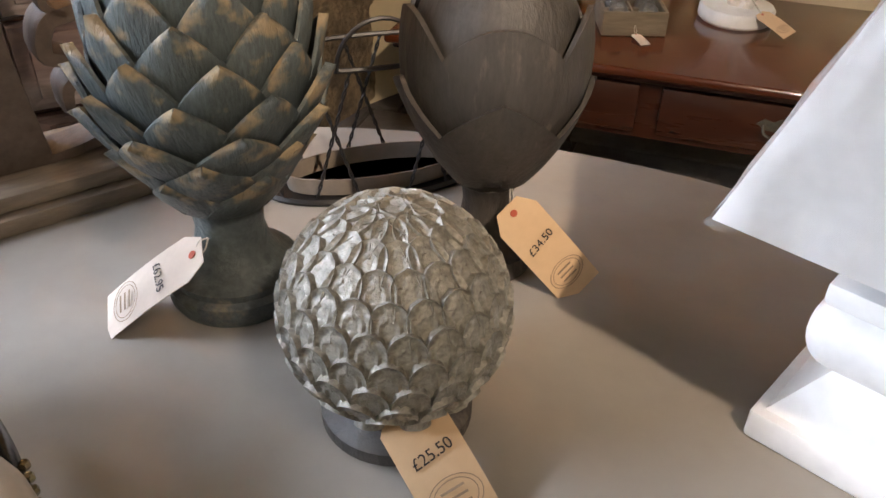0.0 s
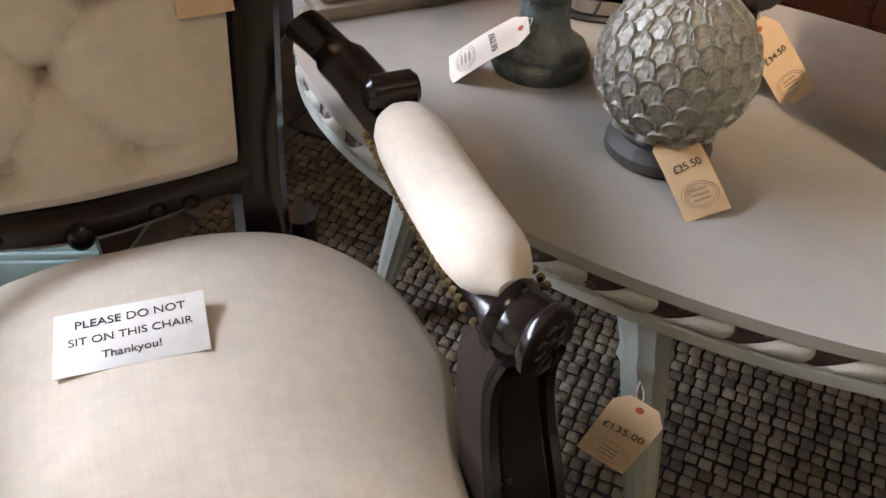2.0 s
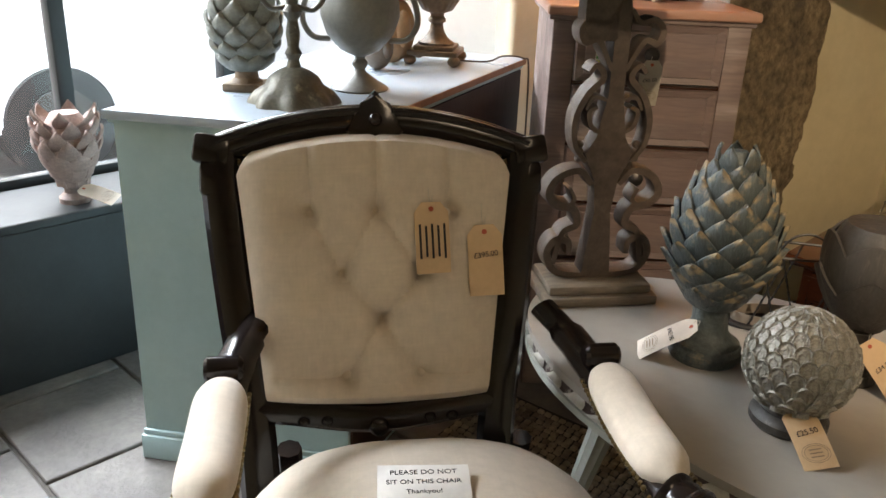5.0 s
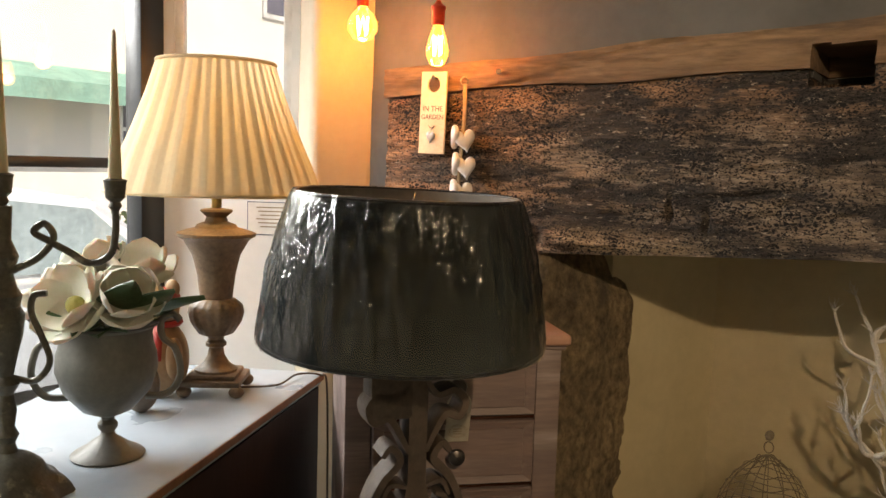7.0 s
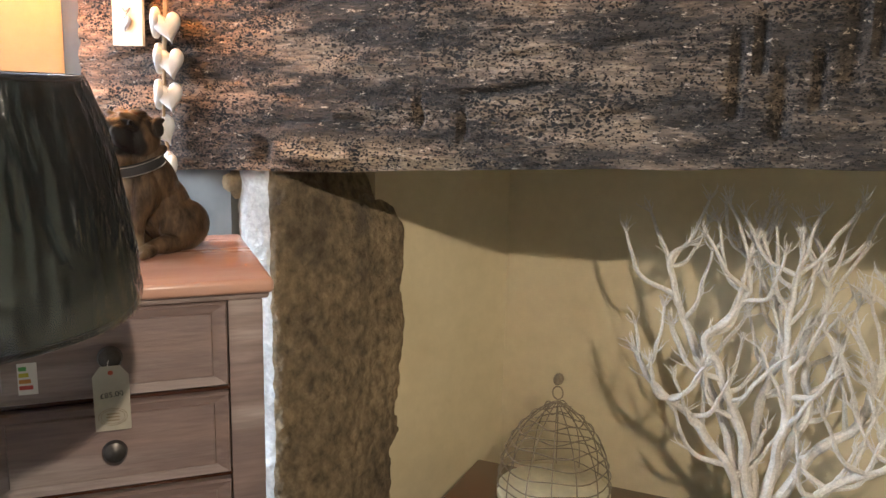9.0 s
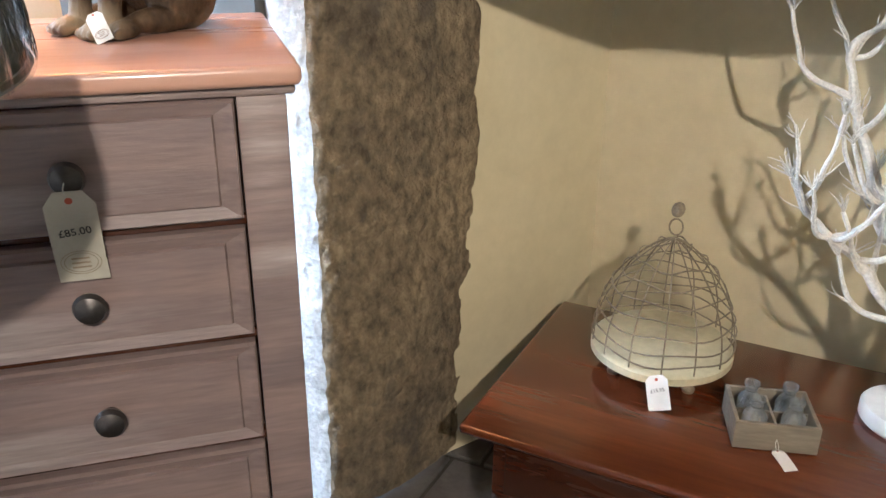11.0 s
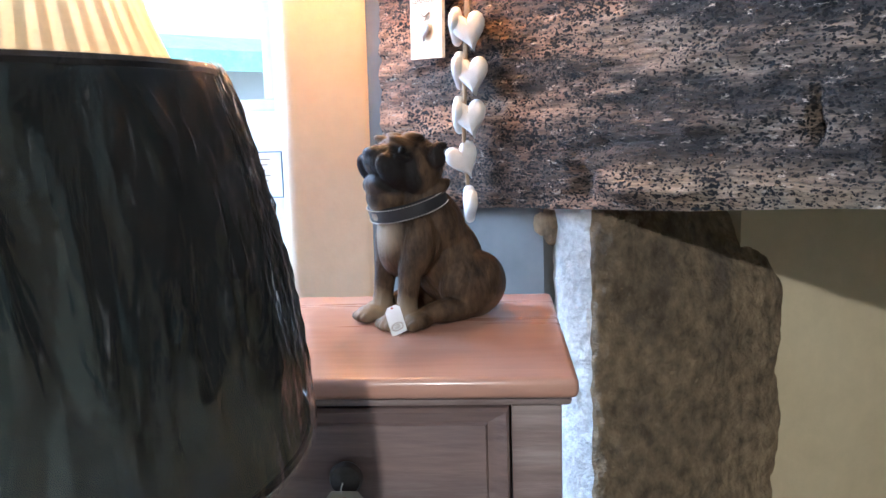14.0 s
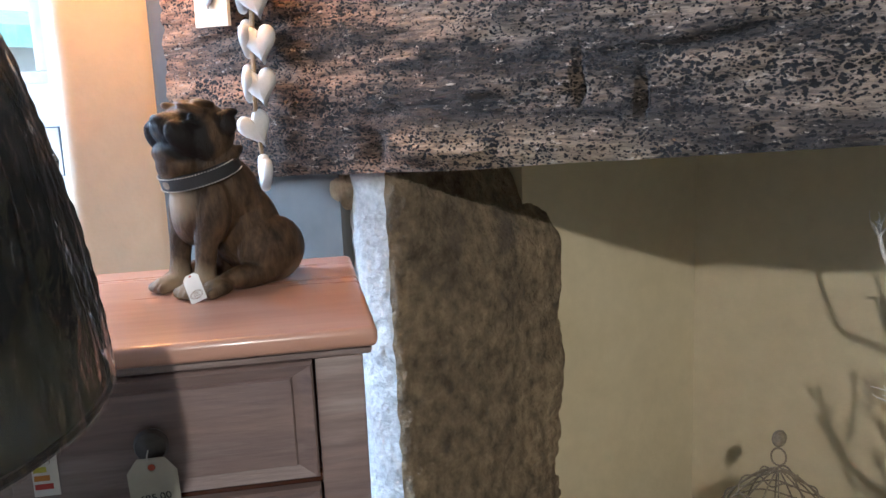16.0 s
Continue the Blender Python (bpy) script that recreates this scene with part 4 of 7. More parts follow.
part("seat_rail", prism([(SC.x + (x - SC.x) * 1.005, SC.y + (y - SC.y) * 1.005) for x, y in seat_line], 0.075, m=Matrix.Translation((0, 0, 0.32)), bevel=0.004), EBONY, chair)


def studs(points, gap=0.0125, r=0.0048, out=None):
    """A row of domed brass nails along a line."""
    bm = bmesh.new()
    acc = gap
    pts = [Vector(p) for p in points]
    for a, b in zip(pts, pts[1:]):
        acc += (b - a).length
        if acc >= gap:
            acc = 0.0
            bmesh.ops.create_uvsphere(bm, u_segments=6, v_segments=4, radius=r, matrix=Matrix.Translation(b))
    return bm


line = [Vector((SC.x + (x - SC.x) * 1.012, SC.y + (y - SC.y) * 1.012, 0.397)) for x, y in seat_line]
fine_line = [a.lerp(b, t / 6) for a, b in zip(line, line[1:] + line[:1]) for t in range(6)]
part("stud_trim", studs(fine_line), BRASS, chair, "row of brass upholstery studs")
for s in (-1, 1):
    # front leg, turned
    part("leg", lathe([(0.016, 0.0), (0.022, 0.02), (0.014, 0.05), (0.02, 0.08), (0.03, 0.2), (0.033, 0.26), (0.026, 0.275), (0.036, 0.285), (0.036, 0.31)], 24, m=Matrix.Translation((s * 0.282, -0.745, 0))), EBONY, chair)
    part("leg", tube(smooth_path([(s * 0.215, -0.12, 0.0), (s * 0.215, -0.17, 0.2), (s * 0.22, -0.2, 0.42)], 5), [0.02] * 5 + [0.024] * 6, 8), EBONY, chair)
    # stepped block and scrolled arm support
    post = part("arm_support", boxed((0.085, 0.085, 0.07), (s * 0.300, -0.735, 0.320), 0.006), EBONY, chair)
    part("block_step", boxed((0.078, 0.078, 0.02), (s * 0.300, -0.732, 0.363), 0.006), EBONY, post)
    part("block_step", boxed((0.072, 0.075, 0.045), (s * 0.300, -0.728, 0.393), 0.006), EBONY, post)
    part("block_step", boxed((0.082, 0.085, 0.014), (s * 0.300, -0.728, 0.421), 0.005), EBONY, post)
    pts = smooth_path([(s * 0.300, -0.726, 0.425), (s * 0.301, -0.71, 0.48), (s * 0.302, -0.685, 0.54), (s * 0.303, -0.675, 0.595), (s * 0.304, -0.688, 0.64)], 5)
    n_ = len(pts)
    bm, sunk, rings, strip = bmesh.new(), bmesh.new(), [], []
    for k, p in enumerate(pts):
        f = k / (n_ - 1)
        hw, hd = 0.042 - 0.012 * f, 0.040 - 0.010 * f
        rib = 0.011
        outline = ((-hw, hd), (-hw * 0.5, hd + 0.004), (hw * 0.5, hd + 0.004), (hw, hd), (hw, -hd + 0.012), (hw - 0.003, -hd + 0.009), (hw, -hd + 0.004), (hw - 0.003, -hd), (hw - rib, -hd), (hw - rib - 0.003, -hd + 0.009),
                   (-hw + rib + 0.003, -hd + 0.009), (-hw + rib, -hd), (-hw + 0.003, -hd), (-hw, -hd + 0.004), (-hw + 0.003, -hd + 0.009), (-hw, -hd + 0.012))
        rings.append([bm.verts.new(p + Vector((x, y, 0))) for x, y in outline])
        if 2 < k < n_ - 3:
            strip.append([sunk.verts.new(p + Vector((x * (hw - rib - 0.004), -hd + 0.009 - y, 0))) for x, y in ((-1, -0.002), (-0.9, 0.003), (0.9, 0.003), (1, -0.002))])
    for lo, hi in zip(rings, rings[1:]):
        for j in range(len(lo)):
            bm.faces.new((lo[j], lo[(j + 1) % len(lo)], hi[(j + 1) % len(lo)], hi[j]))
    bm.faces.new(rings[0][::-1])
    bm.faces.new(rings[-1])
    for lo, hi in zip(strip, strip[1:]):
        for j in range(3):
            sunk.faces.new((lo[j], lo[j + 1], hi[j + 1], hi[j]))
    bmesh.ops.recalc_face_normals(bm, faces=bm.faces)
    bmesh.ops.recalc_face_normals(sunk, faces=sunk.faces)
    part("scroll_post", bm, EBONY, post)
    part("carved_panel", sunk, CARVED, post, "punched carved panel")
    m = Matrix.Translation((s * 0.298, -0.668, 0.647)) @ Vector((s * 0.42, -0.9, 0.0)).to_track_quat("Z", "Y").to_matrix().to_4x4() @ Matrix.Diagonal((1, 1, 0.7, 1))
    part("scroll_roll", lathe([(0.030, 0.0), (0.036, 0.004), (0.036, 0.012), (0.032, 0.02), (0.034, 0.036), (0.032, 0.052), (0.036, 0.06), (0.036, 0.068), (0.030, 0.072)], 28, m=m), EBONY, post)
    for k in range(7):
        a = 2 * math.pi * k / 7
        part("rosette_petal", ball((0.009, 0.009, 0.004), m @ Matrix.Translation((0.015 * math.cos(a) * (k > 0), 0.015 * math.sin(a) * (k > 0), 0.072)), seg=8, rings=6), EBONY, post)
    # arm
    arm_pts = smooth_path([(s * 0.304, -0.685, 0.637), (s * 0.308, -0.60, 0.63), (s * 0.311, -0.48, 0.625), (s * 0.312, -0.36, 0.635), (s * 0.302, -0.28, 0.642), (s * 0.282, -0.20, 0.655), (s * 0.255, -0.15, 0.675)], 5)
    arm = part("arm", tube(arm_pts, [0.032] * 6 + [0.036] * 15 + [0.034] * 4 + [0.027] * 6, 12, squash=0.62), EBONY, chair)
    m = Matrix.Translation((s * 0.310 - 0.03, -0.335, 0.672)) @ Matrix.Rotation(radians(90), 4, "Y")
    part("arm_knuckle", lathe([(0.016, 0.0), (0.021, 0.006), (0.021, 0.054), (0.016, 0.06)], 20, m=m), EBONY, arm)
    bm = bmesh.new()
    n_ = 16
    pad = [(s * 0.309, -0.655 + 0.30 * k / n_, 0.660 - 0.010 * math.sin(math.pi * k / n_)) for k in range(n_ + 1)]
    rad = [0.042 * (1 - abs(2 * k / n_ - 1) ** 7 * 0.72) for k in range(n_ + 1)]
    tube(pad, rad, 18, bm, squash=0.80)
    part("arm_pad", bm, LINEN, chair, "cream linen arm pad")
    for t in (-1, 1):
        part("stud_trim", studs([(s * 0.309 + t * 0.0395, -0.65 + 0.29 * k / 120, 0.645 - 0.009 * math.sin(math.pi * k / 120)) for k in range(121)], 0.0115, 0.0046), BRASS, arm, "row of brass upholstery studs")
    part("stud_trim", studs([(s * 0.309 + 0.036 * math.sin(a / 20), -0.662, 0.640 - 0.008 * math.cos(a / 20)) for a in range(-31, 32)], 0.010, 0.004), BRASS, arm, "row of brass upholstery studs")

# reclined back: built flat in x, z' and laid on its slope
BK = Matrix.Translation((0, -0.205, 0.50)) @ Matrix.Rotation(radians(-21), 4, "X")
BH = 0.545


def back_half(zp):
    return 0.235 + 0.055 * zp / 0.48


def crest_z(x):
    return 0.452 + 0.062 * (1 - (x / 0.29) ** 2)


backf = part("back_frame", tube([(0, 0.0, -0.02), (0, 0.0, -0.019)], 0.001, 4), EBONY, chair)
BK = BK @ Matrix.Translation((-0.055, 0, 0.0)) @ Matrix.Diagonal((1.04, 1, 1.05, 1))
backf.matrix_basis = BK
for s in (-1, 1):
    stile = smooth_path([(s * 0.203, 0.0, -0.17), (s * 0.216, 0, 0.0), (s * 0.243, 0, 0.2), (s * 0.261, 0, 0.36), (s * 0.266, 0, 0.455)], 5)
    part("stile", tube(stile, [0.034] * len(stile), 8, squash=0.75, up=(0, 1, 0)), EBONY, backf)
    part("ear", boxed((0.062, 0.05, 0.05), pose(s * 0.278, 0, 0.455, 0, s * -8, 0), 0.008), EBONY, backf)
    part("ear_block", boxed((0.05, 0.045, 0.06), pose(s * 0.274, 0, 0.405, 0, 0, 0), 0.01), EBONY, backf)
top_line = [(x / 20 * 0.275, 0, crest_z(x / 20 * 0.275) - 0.006) for x in range(-20, 21)]
part("crest_rail", tube(top_line, [0.027] * 41, 10, squash=0.85, up=(0, 1, 0)), EBONY, backf)
part("crest_moulding", tube([(x, -0.018, z + 0.012) for x, y, z in top_line], 0.009, 8), EBONY, backf)
part("crest_carving", prism([(-0.05, -0.02), (-0.035, 0.015), (-0.02, 0.022), (-0.008, 0.045), (0, 0.052), (0.008, 0.045), (0.02, 0.022), (0.035, 0.015), (0.05, -0.02), (0.02, -0.05), (0, -0.058), (-0.02, -0.05)], 0.05,
                            m=Matrix.Translation((0, 0.022, 0.505)) @ Matrix.Rotation(radians(90), 4, "X"), bevel=0.008), EBONY, backf)
part("crest_rosette", ball((0.012, 0.012, 0.012), (0, -0.032, 0.505), seg=12, rings=8), EBONY, backf)
low_line = [(x / 14 * 0.225, 0, 0.000 - 0.012 * math.cos(x / 14 * math.pi)) for x in range(-14, 15)]
part("lower_rail", tube(low_line, [0.028] * 29, 8, squash=0.8, up=(0, 1, 0)), EBONY, backf)
for x in (-0.13, -0.09, 0.0, 0.09, 0.13):
    part("carved_rosette", ball((0.018 if x == 0 else 0.011, 0.012, 0.018 if x == 0 else 0.009), (x, -0.018, -0.026 if x == 0 else -0.012), seg=12, rings=8), EBONY, backf)
buttons = [(-0.115, 0.345), (0.0, 0.35), (0.125, 0.345), (-0.062, 0.24), (0.078, 0.24), (0.006, 0.16), (-0.055, 0.065), (0.075, 0.065)]


def panel(x, zp):
    top, low = crest_z(x) - 0.028, 0.010 + 0.012 * (abs(x) / 0.2) ** 2
    y = -0.052 * (max(0.0, 1 - (abs(x) / (back_half(zp) * 0.92)) ** 6)) ** 0.5 * max(0.0, min(1.0, (top - zp) / 0.02)) ** 0.5 * max(0.0, min(1.0, (zp - low) / 0.02)) ** 0.5
    for bx, bz in buttons:
        d = math.hypot(x - bx, zp - bz)
        y += 0.022 * math.exp(-(d / 0.016) ** 2) + 0.013 * math.exp(-(d / 0.045) ** 2)
    for (ax, az), (cx, cz) in (((-0.115, 0.345), (-0.062, 0.24)), ((0, 0.35), (-0.062, 0.24)), ((0, 0.35), (0.078, 0.24)), ((0.125, 0.345), (0.078, 0.24)), ((-0.062, 0.24), (0.006, 0.16)), ((0.078, 0.24), (0.006, 0.16)),
                               ((0.006, 0.16), (-0.055, 0.065)), ((0.006, 0.16), (0.075, 0.065)), ((-0.115, 0.345), (-0.115, 0.47)), ((0, 0.35), (0, 0.49)), ((0.125, 0.345), (0.125, 0.47)), ((0.075, 0.065), (0.17, 0.07)), ((-0.055, 0.065), (-0.17, 0.065))):
        dx, dz = cx - ax, cz - az
        t = max(0.0, min(1.0, ((x - ax) * dx + (zp - az) * dz) / (dx * dx + dz * dz)))
        d = math.hypot(x - ax - t * dx, zp - az - t * dz)
        y += 0.007 * math.exp(-(d / 0.006) ** 2)
    return y


bm = bmesh.new()


def panel_point(u, v):
    zp0 = 0.01 + 0.48 * v
    x = (2 * u - 1) * back_half(zp0) * 0.81
    top, low = crest_z(x) - 0.028, 0.010 + 0.012 * (abs(x) / 0.2) ** 2
    r = min(1.0, (1 - abs(2 * u - 1)) / 0.14)
    top -= 0.035 * (1 - r) ** 2
    zp = low + (top - low) * v
    return (x, panel(x, zp), zp)


grid_mesh(bm, panel_point, 72, 72, thick=lambda u, v: (panel_point(u, v)[0], 0.02, panel_point(u, v)[2]))
board = bmesh.new()


def board_point(u, v):
    x = (2 * u - 1) * back_half(0.01 + 0.48 * v) * 0.97
    top, low = crest_z(x) - 0.02, 0.002
    return (x, -0.002, low + (top - low) * v)


grid_mesh(board, board_point, 24, 24, thick=lambda u, v: (board_point(u, v)[0], 0.018, board_point(u, v)[2]))
part("inner_frame", board, EBONY, backf)
part("back_panel", bm, LINEN, backf, "deep-buttoned cream linen back")
for bx, bz in buttons:
    part("button", ball((0.012, 0.007, 0.012), (bx, panel(bx, bz) - 0.008, bz), seg=14, rings=8), LINEN, backf)
edge = [panel_point(u, v) for u, v in [(0, k / 160) for k in range(161)] + [(k / 160, 1) for k in range(161)] + [(1, 1 - k / 160) for k in range(161)] + [(1 - k / 160, 0) for k in range(161)]]
part("stud_trim", studs([(x * 1.035, -0.006, 0.25 + (z - 0.25) * 1.025) for x, y, z in edge], 0.0125, 0.0062), BRASS, backf, "row of brass upholstery studs")


# ---- chest of drawers ----
fd = Vector((-0.72, -0.69)).normalized()
CHEST_M = Matrix.Translation((-0.708 + fd.x * 0.29, 1.396 + fd.y * 0.29, 0)) @ Matrix.Rotation(math.atan2(-fd.y, -fd.x), 4, "Z")
chest = thing("chest_of_drawers", CHEST_M, "tall narrow pink-stained pine chest of drawers with dark knobs", "chest")
KNOB = material("dark_pewter_knob", (0.10, 0.09, 0.085), 0.35, metal=0.8, scale=20, bump=0.1)
part("back_board", boxed((0.50, 0.012, 1.10), (0, 0.475, 0.56)), PINK_WOOD, chest)
for s in (-1, 1):
    part("side_panel", boxed((0.02, 0.42, 1.06), (s * 0.25, 0.255, 0.578)), PINK_WOOD, chest)
    part("stile", boxed((0.062, 0.03, 1.109), (s * 0.232, 0.033, 0.5545), 0.003), PINK_WOOD, chest)
part("plinth", boxed((0.54, 0.45, 0.05), (0, 0.25, 0.025), 0.008), PINK_WOOD, chest)
part("top_moulding", boxed((0.55, 0.47, 0.014), (0, 0.25, 1.116), 0.005), PINK_WOOD, chest)
part("top", boxed((0.565, 0.50, 0.027), (0, 0.25, 1.1355), 0.009, 4), PINK_TOP, chest, "waxed pale pink pine top with a rounded edge")
bm = bmesh.new()
o = [(-0.198, 0.010), (0.198, 0.010), (0.198, 0.166), (-0.198, 0.166)]
i_ = [(-0.172, 0.030), (0.172, 0.030), (0.172, 0.148), (-0.172, 0.148)]
lev = []
for ring, y in ((o, 0.032), (o, 0.012), ([(x * 0.985, 0.088 + (z - 0.088) * 0.96) for x, z in o], 0.006), (i_, 0.012), ([(x * 0.985, 0.089 + (z - 0.089) * 0.97) for x, z in i_], 0.0055)):
    lev.append([bm.verts.new((x, y, z - 0.088)) for x, z in ring])
for a, b in zip(lev, lev[1:]):
    for k in range(4):
        bm.faces.new((a[k], a[(k + 1) % 4], b[(k + 1) % 4], b[k]))
bm.faces.new(lev[-1])
d_mesh = None
for k in range(6):
    z = 1.030 - 0.170 * k
    if d_mesh is None:
        dr = part("drawer", bm, PINK_WOOD, chest, "drawer with a fielded front", smooth=False)
        d_mesh = dr.data
    else:
        dr = new("drawer", d_mesh)
        dr.parent = chest
        dr["label"] = "drawer with a fielded front"
    dr.matrix_basis = Matrix.Translation((0, 0, z))
    part("rail", boxed((0.41, 0.02, 0.012), (0, 0.034, z - 0.085), 0.002), MAHOG_DARK, chest)
    kn = part("knob", lathe([(0.010, 0.0), (0.008, 0.010), (0.018, 0.018), (0.021, 0.026), (0.018, 0.034), (0.008, 0.039), (0.001, 0.040)], 24, m=Matrix.Translation((0, 0.008, 0.002)) @ Matrix.Rotation(radians(90), 4, "X")), KNOB, dr, "dark pewter knob")
stick = part("energy_sticker", boxed((0.03, 0.001, 0.055), (-0.13, 0.004, 1.0)), WHITE_CARD, chest, "white sticker with coloured bars")
for k, c in enumerate(((0.1, 0.4, 0.1), (0.6, 0.55, 0.05), (0.6, 0.25, 0.04), (0.5, 0.05, 0.04))):
    part("sticker_bar", boxed((0.012 + 0.003 * k, 0.0006, 0.007), (-0.137 + 0.0015 * k, 0.003, 1.018 - 0.011 * k)), material("sticker_ink", c, 0.6), stick)
kp = CHEST_M @ Vector((0, -0.030, 1.032))
fr = CHEST_M.to_3x3() @ Vector((0, -1, 0))
price_tag(kp + Vector((0, 0, -0.022)), kp + Vector((0.0, 0.0, -0.135)) - fr * 0.022, fr, 0.058, "£85.00", material("weathered_tag_card", (0.50, 0.46, 0.38), 0.8, fine=0.1), label="pale card price tag hanging on a knob", knot=kp + Vector((0, 0, 0.004)))

# ---- dog statue ----
DOG = bpy.data.materials.new("painted_dog_resin")
DOG.use_nodes = True
_n, _l = DOG.node_tree.nodes, DOG.node_tree.links
_tc, _ns, _mx = _n.new("ShaderNodeTexCoord"), _n.new("ShaderNodeTexNoise"), _n.new("ShaderNodeMix")
_mp = _n.new("ShaderNodeMapping")
_mp.inputs["Scale"].default_value = (1.6, 1.6, 0.7)
_ns.inputs["Scale"].default_value, _ns.inputs["Detail"].default_value, _ns.inputs["Roughness"].default_value = 26, 8, 0.68
_l.new(_tc.outputs["Object"], _mp.inputs[0])
_l.new(_mp.outputs[0], _ns.inputs["Vector"])
_mx.data_type = "RGBA"
_st = _n.new("ShaderNodeMapRange")
_st.inputs[1].default_value, _st.inputs[2].default_value = 0.34, 0.66
_l.new(_ns.outputs[0], _st.inputs[0])
_l.new(_st.outputs[0], _mx.inputs[0])
_mx.inputs[6].default_value, _mx.inputs[7].default_value = (0.011, 0.007, 0.005, 1), (0.108, 0.068, 0.038, 1)
_ab = _n.new("ShaderNodeVectorMath")
_ab.operation = "ABSOLUTE"
_l.new(_tc.outputs["Object"], _ab.inputs[0])
_col = _mx.outputs[2]
# painted markings: pale chest and paws, black jowls, nose, ears and eyes
for at, r0, r1, c in (((0.090, 0.0, 0.145), 0.010, 0.045, (0.36, 0.29, 0.21, 1)), ((0.085, 0.036, 0.008), 0.018, 0.05, (0.30, 0.23, 0.15, 1)), ((0.060, 0.020, 0.292), 0.012, 0.03, (0.22, 0.13, 0.065, 1)),
                      ((0.078, 0.032, 0.242), 0.034, 0.041, (0.010, 0.008, 0.008, 1)), ((0.056, 0.044, 0.222), 0.016, 0.023, (0.010, 0.008, 0.008, 1)),
                      ((0.103, 0.0, 0.268), 0.016, 0.022, (0.012, 0.011, 0.012, 1)), ((0.008, 0.056, 0.263), 0.025, 0.030, (0.014, 0.010, 0.009, 1)), ((0.070, 0.041, 0.271), 0.006, 0.009, (0.006, 0.005, 0.005, 1)),
                      ((0.128, 0.0, 0.035), 0.022, 0.028, (0.014, 0.010, 0.009, 1))):
    _d, _r, _m3 = _n.new("ShaderNodeVectorMath"), _n.new("ShaderNodeMapRange"), _n.new("ShaderNodeMix")
    _d.operation, _m3.data_type = "DISTANCE", "RGBA"
    _d.inputs[1].default_value = at
    _l.new(_ab.outputs[0], _d.inputs[0])
    _l.new(_d.outputs["Value"], _r.inputs[0])
    _r.inputs[1].default_value, _r.inputs[2].default_value = r0, r1
    _l.new(_r.outputs[0], _m3.inputs[0])
    _m3.inputs[6].default_value = c
    _l.new(_col, _m3.inputs[7])
    _col = _m3.outputs[2]
_l.new(_col, _n["Principled BSDF"].inputs["Base Color"])
_n["Principled BSDF"].inputs["Roughness"].default_value = 0.46
_n["Principled BSDF"].inputs["Specular IOR Level"].default_value = 0.22
_b = _n.new("ShaderNodeBump")
_b.inputs["Strength"].default_value, _b.inputs["Distance"].default_value = 0.8, 0.008
_l.new(_ns.outputs[0], _b.inputs["Height"])
_l.new(_b.outputs[0], _n["Principled BSDF"].inputs["Normal"])
bm = bmesh.new()
for c, r, ry in (((-0.035, 0, 0.090), (0.060, 0.058, 0.082), 24), ((0.030, 0, 0.135), (0.056, 0.056, 0.066), 0), ((-0.004, 0, 0.148), (0.054, 0.057, 0.080), 34), ((0.052, 0, 0.120), (0.034, 0.042, 0.050), 0), ((-0.075, 0, 0.052), (0.046, 0.054, 0.050), 0),
                 ((0.026, 0, 0.192), (0.052, 0.054, 0.042), -14), ((0.030, 0, 0.243), (0.053, 0.054, 0.049), 0), ((0.046, 0, 0.262), (0.036, 0.042, 0.026), -24), ((0.078, 0, 0.252), (0.030, 0.038, 0.026), -34), ((0.098, 0, 0.266), (0.011, 0.017, 0.010), -30),
                 ((0.086, 0, 0.214), (0.024, 0.032, 0.018), -30), ((0.072, 0, 0.198), (0.032, 0.038, 0.028), 0), ((0.080, 0, 0.176), (0.018, 0.024, 0.022), 0), ((-0.128, 0, 0.036), (0.020, 0.013, 0.018), 0)):
    ball(r, pose(*c, 0, ry, 0), bm, 24, 16)
for s in (-1, 1):
    for c, r, rx, ry in (((0.072, 0.029, 0.236), (0.040, 0.018, 0.023), 0, -40), ((0.034, 0.040, 0.232), (0.034, 0.018, 0.036), 0, 12), ((0.055, 0.022, 0.281), (0.024, 0.020, 0.007), 0, -24), ((0.036, 0.024, 0.289), (0.018, 0.020, 0.006), 0, -12), ((0.066, 0.038, 0.270), (0.0055, 0.0055, 0.0055), 0, 0),
                         ((0.062, 0.042, 0.258), (0.022, 0.007, 0.005), 0, -20), ((0.006, 0.047, 0.272), (0.016, 0.008, 0.008), 25, 10), ((0.012, 0.054, 0.258), (0.013, 0.005, 0.018), 6, 14), ((0.016, 0.046, 0.205), (0.034, 0.012, 0.012), 0, 28),
                         ((-0.055, 0.044, 0.052), (0.062, 0.036, 0.055), 0, 0), ((-0.005, 0.056, 0.020), (0.065, 0.021, 0.020), 0, 0), ((0.044, 0.040, 0.125), (0.028, 0.024, 0.052), 0, -8), ((0.085, 0.036, 0.013), (0.028, 0.021, 0.014), 0, 0), ((0.060, 0.060, 0.013), (0.026, 0.019, 0.014), 0, 0)):
        ball(r, pose(c[0], s * c[1], c[2], s * rx, ry, 0), bm, 18, 12)
    tube([(0.048, s * 0.037, 0.13), (0.058, s * 0.036, 0.085), (0.064, s * 0.036, 0.045), (0.069, s * 0.036, 0.012)], [0.022, 0.0185, 0.0160, 0.018], 14, bm)
    for x0, y0 in ((0.104, 0.036), (0.078, 0.060)):
        for k in (-1.5, -0.5, 0.5, 1.5):
            ball((0.013, 0.0056, 0.009), (x0 + 0.004 - 0.003 * abs(k), s * y0 + k * 0.0098, 0.009), bm, 10, 6)
dog = part("dog_statue", bm, DOG, None)
mod = dog.modifiers.new("skin", "REMESH")
